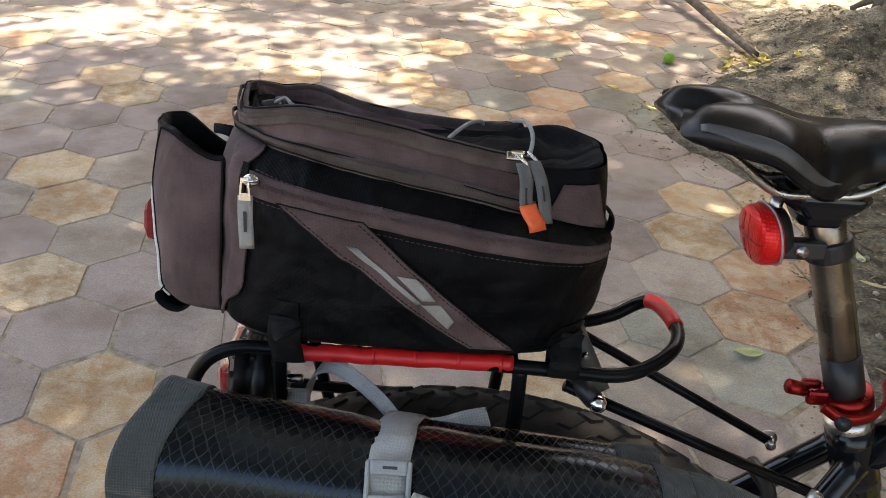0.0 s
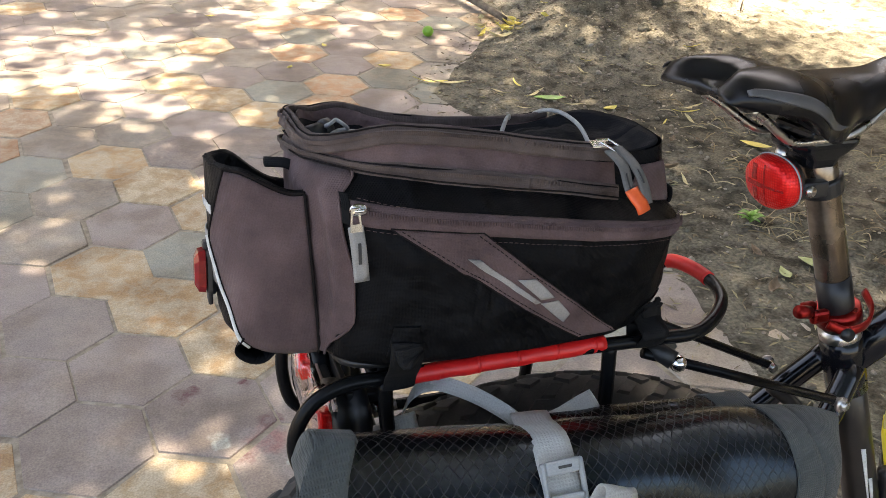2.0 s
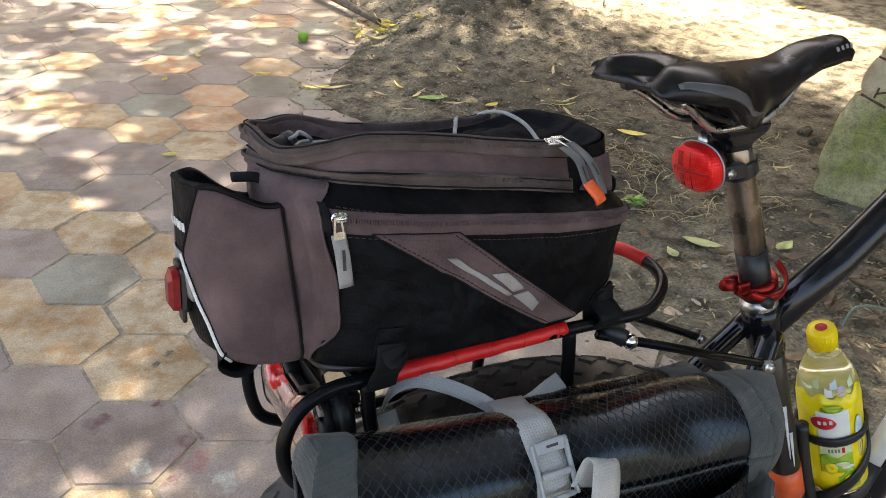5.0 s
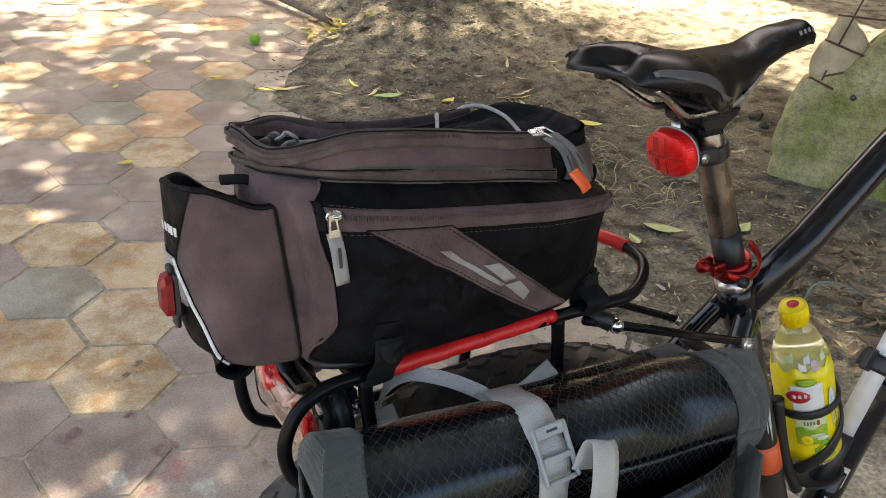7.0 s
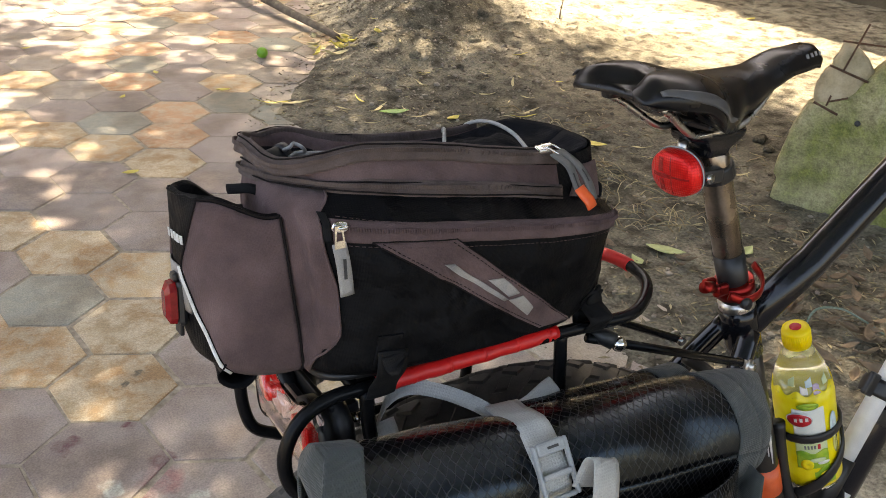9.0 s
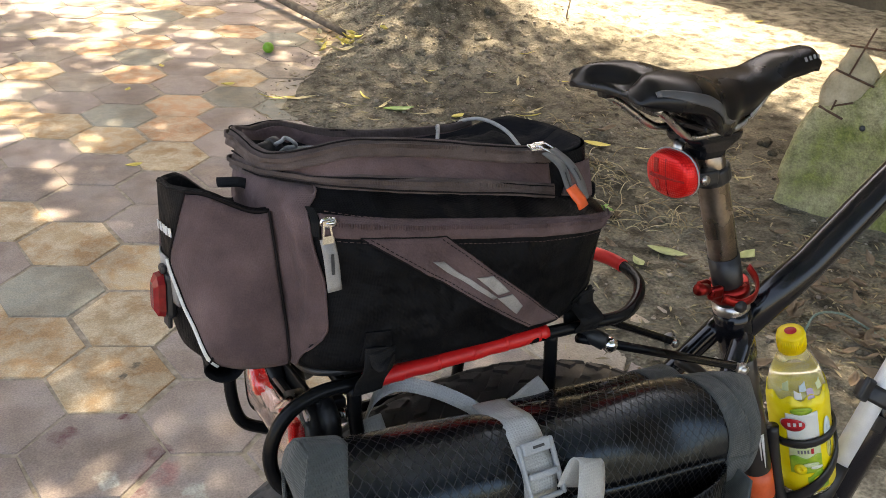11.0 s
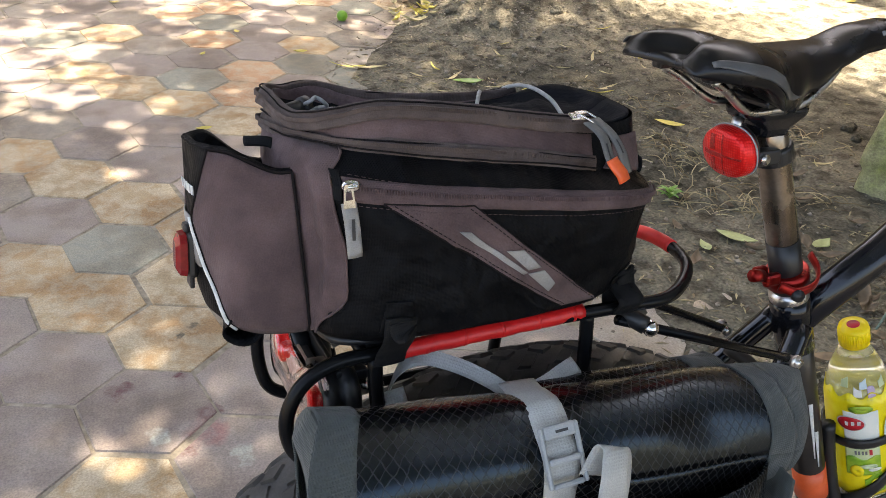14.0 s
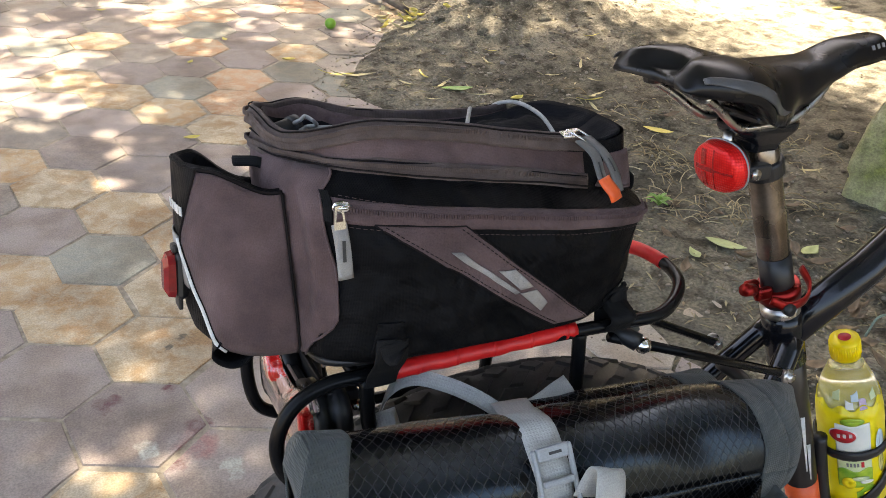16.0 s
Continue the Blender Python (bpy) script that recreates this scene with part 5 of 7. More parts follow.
part("lens", sheet(lamp_shell(1.0, -0.147, -0.164), 0.002), CLEAR_RED, tail, "clear pinkish moulded front").visible_shadow = False
part("reflector_bowl", sheet(lamp_shell(0.96, -0.148, -0.150), 0.002), PALE_BOWL, tail, "pale inner reflector")
for s in (-1, 1):
    part("red_end", join(box(-0.1535, s * 0.048, LZ, 0.008, 0.012, 0.030), box(-0.1545, s * 0.026, LZ + 0.006, 0.006, 0.010, 0.012)), RED_LENS, tail, "red prism block", smooth=False, bevel=0.002)
    part("housing", lathe([(0.012, 0), (0.022, 0.002), (0.0255, 0.006), (0.0255, 0.013), (0.0235, 0.014), (0.0235, 0.019), (0.0275, 0.020), (0.0280, 0.030)], 28, (-0.120, s * 0.036, LZ), (-1, 0, 0)), PLASTIC, tail, "ribbed black housing")
    st = part("mounting_stud", rod((-0.122, s * 0.036, LZ), (-0.100, s * 0.040, LZ + 0.004), 0.0035, 12), STEEL, tail, "bright threaded stud")
    part("nut", rod((-0.117, s * 0.0365, LZ + 0.0006), (-0.111, s * 0.0378, LZ + 0.0018), 0.0075, 6), STEEL, st)
part("waist", box(-0.144, 0, LZ, 0.008, 0.06, 0.030), PLASTIC, tail, smooth=False, bevel=0.002)

# ---------------------------------------------------------------- trunk bag
# level lines of the bag: w, back end, front end, half width here and its growth ahead, roundness behind and ahead, height amidships, its slope and bend, half width on the far side, how far its back end lies off the middle
LEVELS = ((0.796, -0.136, 0.100, 0.070, -0.03, 4.0, 3.0, 0.800, -0.020, 0.00, 0.070, 0.0), (0.800, -0.146, 0.110, 0.083, -0.03, 4.0, 3.0, 0.8025, -0.035, 0.00, 0.080, 0.0),
          (0.808, -0.1515, 0.115, 0.0890, -0.03, 4.0, 3.0, 0.808, -0.045, 0.00, 0.084, 0.0), (0.840, -0.1520, 0.122, 0.0945, 0.0, 3.4, 2.9, 0.840, -0.085, -0.07, 0.086, 0.0),
          (0.8975, -0.1505, 0.127, 0.0980, 0.08, 3.2, 2.8, 0.8975, -0.148, -0.15, 0.086, 0.004), (0.915, -0.149, 0.1245, 0.0830, 0.03, 2.6, 3.2, 0.9067, -0.176, -0.30, 0.080, 0.014),
          (0.9325, -0.1470, 0.1222, 0.0650, -0.02, 2.05, 3.8, 0.9150, -0.201, -0.42, 0.0740, 0.023), (0.945, -0.1455, 0.1200, 0.0595, 0.0, 2.4, 3.9, 0.9275, -0.205, -0.15, 0.066, 0.026),
          (0.957, -0.1435, 0.1175, 0.0555, 0.01, 2.8, 4.0, 0.9397, -0.208, 0.10, 0.0637, 0.029), (0.970, -0.1425, 0.1155, 0.0530, 0.01, 2.8, 4.0, 0.9500, -0.208, 0.10, 0.0600, 0.029))


def line_at(w):
    for p, q in zip(LEVELS, LEVELS[1:]):
        if w <= q[0]:
            f = max(0.0, (w - p[0]) / (q[0] - p[0]))
            return [u + (v - u) * f for u, v in zip(p[1:], q[1:])]
    return LEVELS[-1][1:]


def bag_point(c, s, w):
    xb, xf, bn, b1, nb, nf, z0, z1, z2, bf, yc = line_at(w)
    n = nb if c < 0 else nf
    x = (xb + xf) / 2 + (xf - xb) / 2 * math.copysign(abs(c) ** (2 / n), c)
    top = ease(0.9325, 0.957, w)
    half = bn + b1 * x if s < 0 else bf - 0.17 * top * x
    yc *= ease(0.02, -0.06, x)
    y = yc + (half + yc if s < 0 else half - yc) * math.copysign(abs(s) ** (2 / n), s)
    z = z0 + z1 * x + z2 * x * x + 8.0 * top * x ** 3
    over = ease(0.90, 0.957, w) * ease(-0.03, 0.045, y)
    z += over * (0.9331 - 0.034 * x + 1.07 * x * x + 3.53 * x ** 3 - 0.9397 + 0.208 * x - 0.10 * x * x - 8.0 * x ** 3) * ease(0.13, 0.06, x)
    z += over * (0.007 * math.exp(-(((x + 0.103) / 0.026) ** 2)) - 0.0095 * ease(-0.150, -0.12, x) * ease(0.10, 0.04, x))
    z -= 0.006 * top * ease(-0.085, -0.130, x) * ease(0.035, -0.015, y)
    pucker = 0.0024 * noise.noise(Vector((x * 26, y * 26, w * 30))) + 0.0008 * noise.noise(Vector((x * 80, y * 80, w * 60)))
    pull = ease(0.895, 0.86, w) * ease(0.798, 0.81, w)
    pucker += pull * 0.0060 * noise.noise(Vector((x * 22 + w * 30, y * 8, w * 44 - x * 16))) * (1 - abs(noise.noise(Vector((x * 9, w * 9, 5)))))
    if s < 0:
        pucker += (0.0022 * math.exp(-(((x + 0.1345) / 0.0035) ** 2)) - 0.0034 * math.exp(-(((x + 0.1425) / 0.0040) ** 2))) * ease(0.930, 0.915, w) * ease(0.805, 0.82, w)
    return Vector((x, y, z)) + Vector((c, s, 0)) * pucker


def bag_ring(q, w, proud=0.0):
    """A point of the bag's skin: q is the turn round it (0 the front, a quarter the far side), w the level."""
    p = bag_point(math.cos(TAU * q), math.sin(TAU * q), w)
    if not proud:
        return p
    du = bag_point(math.cos(TAU * (q + 0.004)), math.sin(TAU * (q + 0.004)), w) - bag_point(math.cos(TAU * (q - 0.004)), math.sin(TAU * (q - 0.004)), w)
    dw = bag_point(math.cos(TAU * q), math.sin(TAU * q), w + 0.003) - bag_point(math.cos(TAU * q), math.sin(TAU * q), w - 0.003)
    return p + du.cross(dw).normalized() * proud


def q_at(x, w):
    xb, xf, bn, b1, nb, nf = line_at(w)[:6]
    u = max(-0.9999, min(0.9999, (x - (xb + xf) / 2) / ((xf - xb) / 2)))
    return 1 - math.acos(math.copysign(abs(u) ** ((nb if u < 0 else nf) / 2), u)) / TAU


def bag_side(x, w, proud=0.0):
    """A point of the side towards the camera, at x along the bag."""
    return bag_ring(q_at(x, w), w, proud)


def q_of(x):
    return q_at(x, 0.957)


def lofted(levels, proud=0.0, n=150, cap=True):
    verts, faces = [], []
    for w in levels:
        verts += [bag_ring(k / n, w, proud) for k in range(n)]
    for i in range(len(levels) - 1):
        for k in range(n):
            faces.append((i * n + k, i * n + (k + 1) % n, (i + 1) * n + (k + 1) % n, (i + 1) * n + k))
    if cap:
        faces.append(tuple(reversed(range(n))))
    return verts, faces


def ring_patch(q0, q1, w0, w1, proud, thick=0.0016, n=60, m=14):
    return sheet([[bag_ring(q0 + (q1 - q0) * k / n, w0 + (w1 - w0) * i / m, proud) for k in range(n + 1)] for i in range(m + 1)], thick)


def up(c):
    return bag_side(*c).z


def level(x, z):
    """The level of what stands at height z on this side of the bag."""
    a, b = 0.80, 0.960
    for _ in range(22):
        m = (a + b) / 2
        a, b = (m, b) if bag_side(x, m).z < z else (a, m)
    return (a + b) / 2


def straight(c, d, f):
    x = c[0] + (d[0] - c[0]) * f
    return x, level(x, up(c) + (up(d) - up(c)) * f)


def side_patch(corner, proud, thick=0.0012, n=24, m=24):
    """A four-cornered panel on the near side; corners as (x, w): top left, top right, bottom right, bottom left."""
    tl, tr, br, bl = corner
    rows = []
    for i in range(m + 1):
        f = i / m
        rows.append([])
        for k in range(n + 1):
            g = k / n
            x = (tl[0] * (1 - g) + tr[0] * g) * (1 - f) + (bl[0] * (1 - g) + br[0] * g) * f
            z = (up(tl) * (1 - g) + up(tr) * g) * (1 - f) + (up(bl) * (1 - g) + up(br) * g) * f
            rows[-1].append(bag_side(x, level(x, z), proud))
    return sheet(rows[::-1], thick)


def line_on_side(points, r, proud, steps=14):
    pts = []
    for (x0, w0), (x1, w1) in zip(points, points[1:]):
        pts += [bag_side(*straight((x0, w0), (x1, w1), k / steps), proud) for k in range(steps)]
    pts.append(bag_side(*points[-1], proud))
    return tube(pts, r, 6)


def dashes_on_side(points, proud, step=0.0036, r=0.00022):
    out = []
    for (x0, w0), (x1, w1) in zip(points, points[1:]):
        n = max(1, int(math.hypot(x1 - x0, w1 - w0) / step))
        for k in range(n):
            a, b = (k + 0.15) / n, (k + 0.75) / n
            out.append(rod(bag_side(*straight((x0, w0), (x1, w1), a), proud), bag_side(*straight((x0, w0), (x1, w1), b), proud), r, 5)[:2])
    return join(*out)


bag = thing("trunk_bag", "black and brown cloth trunk bag strapped on the luggage rack", "bag", BIKE)
body = part("body", lofted([0.796, 0.799, 0.803] + [0.806 + 0.00356 * k for k in range(26)] + [0.901, 0.906, 0.912, 0.918, 0.925, 0.932, 0.938, 0.945, 0.951, 0.957]), BLACK_CLOTH, bag, "black cloth body")


def rear_q(w):
    """The near edge of the brown panel at each level; at its foot it runs out to a point behind."""
    return q_at(-0.126 - 0.004 * ease(0.86, 0.895, w) + 0.013 * ease(0.900, 0.927, w) - 0.018 * ease(0.836, 0.808, w), w)


part("rear_panel", sheet([[bag_ring(1 - rear_q(w) + (2 * rear_q(w) - 1) * k / 90, w, 0.0016) for k in range(91)] for w in [0.800 + 0.127 * i / 14 for i in range(15)]], 0.0016), BROWN, bag, "brown cloth rear panel")
part("front_corner", sheet([[bag_ring(q_at(0.070 + (0.045 - 0.022 * i / 8) * k / 20 + 0.013 * i / 8, w0), w0, 0.0024) for k in range(21)] for i, w0 in [(i, 0.9300 + 0.0200 * i / 8) for i in range(9)]], 0.0016), BROWN, bag, "brown cloth corner")
part("seam", tube([bag_ring(rear_q(w) - 0.0006, w, 0.0022) for w in [0.808 + 0.119 * k / 24 for k in range(25)]], 0.0009, 6), BROWN, bag)

# side zip: tape, teeth, slider and pull
zip_side = part("side_zip", sheet([[bag_side(-0.124 + 0.2400 * k / 70, 0.8905 + 0.0140 * i / 5, 0.0014) for k in range(71)] for i in range(6)], 0.0014), BROWN, bag, "brown zip with fine teeth")
teeth = []
for k in range(150):
    x = -0.118 + 0.236 * k / 150
    p = bag_side(x, 0.8975, 0.0026)
    teeth.append(box(p.x, p.y, p.z, 0.0008, 0.0010, 0.0030))
tagged(part("teeth", join(*teeth), BROWN, zip_side, smooth=False), kind="stuff")
for w in (0.9065, 0.8890):
    part("stitching", dashes_on_side([(-0.120, w), (0.118, w)], 0.0024), BROWN, zip_side)
SL = facing(bag_side(-0.1195, 0.8985, 0.003), (-0.25, -1, 0.25), (1, 0, 0))
slider = part("slider", moved(join(moved(blob(0.0052, 1, 0.0, 3, (1.15, 0.82, 0.5)), Matrix.Translation((0, 0, 0.0015))), tube(smooth_path([(-0.0045, 0, 0.002), (-0.002, 0, 0.0062), (0.003, 0, 0.0066), (0.006, 0, 0.002)], 5), 0.0011, 8)), SL), CHROME, zip_side, "bright metal slider")
hang = bag_side(-0.1200, 0.8955, 0.0075)
puller = [(hang.x + dx, hang.y - 0.0008 - (0.0 - dz) * 0.05, hang.z + dz) for dx, dz in ((-0.0026, 0.006), (0.0026, 0.006), (0.0040, -0.009), (-0.0040, -0.009), (-0.0015, 0.003), (0.0015, 0.003), (0.0023, -0.004), (-0.0023, -0.004))]
part("puller", ([Vector(p) + Vector((0, d, 0)) for d in (-0.0008, 0.0008) for p in puller], [(0, 4, 5, 1), (1, 5, 6, 2), (2, 6, 7, 3), (3, 7, 4, 0), (9, 13, 12, 8), (10, 14, 13, 9), (11, 15, 14, 10), (8, 12, 15, 11), (0, 1, 9, 8), (1, 2, 10, 9), (2, 3, 11, 10), (3, 0, 8, 11), (12, 13, 5, 4), (13, 14, 6, 5), (14, 15, 7, 6), (15, 12, 4, 7)]), CHROME, slider, "bright metal puller", smooth=False)
pull_path = smooth_path([(hang.x, hang.y, hang.z - 0.006), (hang.x + 0.0006, hang.y - 0.004, hang.z - 0.020), (hang.x + 0.0015, hang.y - 0.005, hang.z - 0.041)], 6)
part("pull_tab", ribbon(pull_path, 0.0098, 0.0018, (1, 0, 0)), SILVER_TAPE, slider, "pale grey pull tab")
part("tab_print", box(hang.x + 0.0008, hang.y - 0.0060, hang.z - 0.022, 0.0020, 0.0006, 0.014), DARK_INK, slider, smooth=False)
part("zip_garage", side_patch(((-0.1290, 0.908), (-0.1245, 0.908), (-0.1245, 0.890), (-0.1290, 0.890)), 0.0026), BLACK_WEB, bag)

# slanting brown panel with a reflective mark
TL, TR, BR, BL = [(x, level(x, z)) for x, z in ((-0.1026, 0.9040), (-0.0459, 0.8988), (0.0563, 0.8105), (0.0265, 0.8105))]
strip = part("slant_panel", side_patch((TL, TR, BR, BL), 0.0016), BROWN, bag, "slanting brown panel")
part("panel_seam", line_on_side([TL, BL], 0.0006, 0.0020), SEAM, strip)
part("panel_seam", line_on_side([TL, TR, BR], 0.0006, 0.0020), SEAM, strip)


def inward(c, dx, dz):
    return c[0] + dx, level(c[0] + dx, up(c) + dz)


part("stitching", dashes_on_side([inward(TL, 0.006, -0.0014), inward(BL, 0.003, 0.001)], 0.0026, 0.0034, 0.0003), SEAM, strip)
part("stitching", dashes_on_side([inward(TR, -0.003, -0.0014), inward(BR, -0.003, 0.001)], 0.0026, 0.0034, 0.0003), SEAM, strip)
MARKS = (((-0.0565, 0.8822), (-0.0483, 0.8814), (-0.0062, 0.8463), (-0.0095, 0.8453)), ((-0.0228, 0.8644), (-0.0103, 0.8639), (0.0029, 0.8491), (-0.0062, 0.8482)), ((-0.0062, 0.8455), (0.0058, 0.8462), (0.0154, 0.8348), (0.0119, 0.8283)))
for corner in MARKS:
    part("reflective_mark", side_patch([(x, level(x, z)) for x, z in corner], 0.0030, 0.0006, 8, 12), SILVER_TAPE, strip, "silver reflective mark")

# upper zip bands, brown gusset and rim
QF = q_of(0.062)
part("gusset", ring_patch(1 - QF, QF, 0.930, 0.957, 0.0012, n=120, m=8), BROWN, bag, "brown gusset below the rim")
N = 150


def around(w, proud, lift=0.0):
    """The run of a zip from the near front corner, round the back, to the far front corner."""
    return [bag_ring(1 - QF + (2 * QF - 1) * k / N, w, proud) + Vector((0, 0, lift)) for k in range(N + 1)]


def tape_on(w, proud, lift, wide, lean):
    path = around(w, proud, lift)
    ways = [Vector((0, 0, 1)) - lean * (around_out[k]) for k in range(N + 1)]
    return ribbon(path, wide, 0.0030, ways, 7)


around_out = [(a - b).normalized() for a, b in zip(around(0.93, 0.01), around(0.93, 0.0))]
low = part("expansion_zip", tape_on(0.9325, 0.0030, 0.0, 0.0125, 0.45), BROWN_EDGE, bag, "brown expansion zip")
rim = part("rim_zip", tape_on(0.9570, 0.0030, 0.001, 0.0130, 0.55), BROWN_EDGE, bag, "brown zip round the rim")
for ring_w, off, owner in ((0.9325, 0.0072, low), (0.9570, 0.0066, rim)):
    t = []
    for k in range(300):
        q = 0.42 + (QF - 0.425) * k / 300
        p = bag_ring(q, ring_w, off) + Vector((0, 0, 0.002 if ring_w > 0.94 else 0))
        a = bag_ring(q + 0.001, ring_w, off) - bag_ring(q - 0.001, ring_w, off)
        if a.length < 1e-6:
            continue
        t.append(moved(box(0, 0, 0, 0.0009, 0.0012, 0.0030), facing(p, (0, -0.3, 1), a))[:2])
    tagged(part("teeth", join(*t), BROWN_EDGE, owner, smooth=False), kind="stuff")
    for dz in (0.0050, -0.0062):
        part("piping", tube(around(ring_w + dz, 0.0036, 0.002 if ring_w > 0.94 else 0), 0.0006, 6), SEAM, owner)


def lid_height(x, y):
    h = 0.920 - 0.05 * x + 0.004 * ease(-0.06, -0.12, x) - 0.006 * ease(0.02, 0.06, y) * ease(0.02, -0.04, x)
    h += 0.007 * ease(0.0, 0.06, x) * math.exp(-(((y - 0.030) / 0.045) ** 2))
    h -= 0.012 * ease(0.085, 0.118, x)
    h += 0.006 * noise.noise(Vector((x * 34, y * 26, 2))) + 0.0035 * noise.noise(Vector((x * 80, y * 60, 7)))
    return h


rows = []
for i in range(25):
    f = i / 24
    row = []
    for k in range(N + 1):
        e = bag_ring(k / N, 0.957, -0.003)
        c = Vector((-0.018, 0.003, 0))
        p = Vector((c.x + (e.x - c.x) * f, c.y + (e.y - c.y) * f, 0))
        h = lid_height(p.x, p.y)
        edge = ease(0.90, 1.0, f) if p.x < 0.06 else ease(0.80, 1.0, f)
        row.append(Vector((p.x, p.y, h + (e.z + 0.001 - h) * edge)))
    rows.append(row)
part("lid", sheet(rows, 0.002), BLACK_SOFT, bag, "slack black cloth lid sunk behind the rim")
lining = [[bag_ring(0.16 + 0.33 * k / 60, 0.957, -0.0060) + Vector((0, -0.002 * i / 5, 0.0040 - 0.010 * ease(-0.01, 0.045, bag_ring(0.16 + 0.33 * k / 60, 0.957).x) - 0.026 * (i / 5) * ease(0.06, -0.02, bag_ring(0.16 + 0.33 * k / 60, 0.957).x))) for k in range(61)] for i in range(6)]
part("lining", sheet(lining, 0.0012), BROWN, bag, "brown lining inside the far rim")

# cords, toggle and zip pulls on top
CORD = surface("grey_cord", [(0.27, 0.265, 0.255), (0.39, 0.385, 0.37)], rough=0.8, scale=200, fine=900, bump=0.5)
for pts in (((-0.008, -0.030, 0.920), (0.003, 0.0046, 0.9280), (0.018, 0.032, 0.9345), (0.028, 0.050, 0.9335), (0.032, 0.060, 0.9290)),
            ((0.052, -0.046, 0.930), (0.0605, -0.0254, 0.927), (0.066, 0.005, 0.934), (0.064, 0.034, 0.9375), (0.056, 0.052, 0.935), (0.046, 0.062, 0.927))):
    part("elastic_cord", tube(smooth_path(pts, 8), 0.0016, 10), CORD, bag, "grey elastic cord")
toggle = part("cord_toggle", join(rod((-0.136, 0.022, 0.9385), (-0.118, 0.028, 0.9410), 0.0068, 18)[:2], rod((-0.123, 0.0263, 0.9403), (-0.117, 0.0283, 0.9411), 0.0080, 18)[:2]), PLASTIC, bag, "black cord toggle")
part("cord_knot", tube(smooth_path([(-0.117, 0.025, 0.943), (-0.122, 0.017, 0.946), (-0.119, 0.012, 0.949), (-0.115, 0.016, 0.950), (-0.111, 0.012, 0.948), (-0.107, 0.016, 0.943), (-0.112, 0.022, 0.941), (-0.118, 0.018, 0.940)], 6), 0.0014, 8), CORD, toggle, "pale knotted cord end")
part("elastic_cord", tube(smooth_path([(-0.117, 0.033, 0.937), (-0.090, 0.030, 0.936), (-0.060, 0.014, 0.932), (-0.030, -0.012, 0.924), (-0.008, -0.030, 0.918)], 8), 0.0016, 10), CORD, bag, "grey elastic cord")

top_pull = part("top_slider", moved(join(box(0, 0, 0.002, 0.011, 0.008, 0.003), box(0.002, 0, 0.0055, 0.009, 0.003, 0.002)), facing(bag_ring(q_of(0.048), 0.9570, 0.004) + Vector((0, 0, 0.004)), (0, -0.4, 1), (1, 0, -0.1))), CHROME, bag, "bright metal slider", smooth=False, bevel=0.0012)
HK = bag_ring(q_of(0.048), 0.9570, 0.004) + Vector((0.0, -0.002, 0.008))
for dx, dy in ((0.001, 0.0), (0.009, 0.005)):
    link = [HK + Vector((dx + 0.0085 * (0.5 - 0.5 * math.cos(a)), dy - 0.006 * (0.5 - 0.5 * math.cos(a)) + 0.0032 * math.sin(a), -0.006 * (0.5 - 0.5 * math.cos(a)))) for a in [TAU * k / 20 for k in range(21)]]
    part("ring_link", tube(link, 0.0008, 8, caps=False), CHROME, top_pull)
tab1 = smooth_path([HK + Vector(v) for v in ((0.005, -0.006, -0.005), (0.007, -0.022, -0.011), (0.0075, -0.032, -0.024), (0.0135, -0.037, -0.034))], 6)
tab2 = smooth_path([HK + Vector(v) for v in ((0.013, -0.002, -0.004), (0.0165, -0.018, -0.011), (0.0190, -0.029, -0.022), (0.0210, -0.034, -0.035))], 6)
GREY_TAB = surface("grey_rubber_tab", [(0.085, 0.085, 0.083), (0.12, 0.12, 0.117)], rough=0.6, scale=90, fine=700, bump=0.2)
part("pull_tab", ribbon(tab1, 0.0085, 0.0018, (1, 0.35, 0)), GREY_TAB, top_pull, "grey rubber pull tab")
part("pull_tab", ribbon(tab2, 0.0085, 0.0018, (1, 0.35, 0)), GREY_TAB, top_pull, "grey rubber pull tab")
for tab in (tab1, tab2):
    mid = tab[8:13]
    part("tab_slot", ribbon([p + Vector((0, -0.0011, 0.0006)) for p in mid], 0.0014, 0.0006, (1, 0.35, 0)), DARK_INK, top_pull)
part("orange_sleeve", ribbon([p + Vector((0.0008, -0.0004, 0.0002)) for p in tab1[12:]] + [tab1[-1] + Vector((0.0022, -0.002, -0.0045))], 0.0112, 0.0032, (1, 0.35, 0)), ORANGE, top_pull, "orange tape on the pull tab")

# stiff base plate, standing out a little behind
base_ring = []
for h, d in ((0.7955, 0.004), (0.7970, 0.0), (0.8010, 0.0), (0.8025, 0.003)):
    row = []
    for k in range(61):
        c, q = math.cos(TAU * k / 60), math.sin(TAU * k / 60)
        row.append(Vector((-0.020 + (0.118 - d) * math.copysign(abs(c) ** 0.35, c), (0.068 - d) * math.copysign(abs(q) ** 0.35, q), h)))
    base_ring.append(row)
part("base_plate", ([p for r in base_ring for p in r[:-1]], [(r * 60 + k, r * 60 + (k + 1) % 60, r * 60 + 60 + (k + 1) % 60, r * 60 + 60 + k) for r in range(3) for k in range(60)] + [tuple(range(180, 240)), tuple(reversed(range(60)))]), PLASTIC, bag, "stiff black base plate")

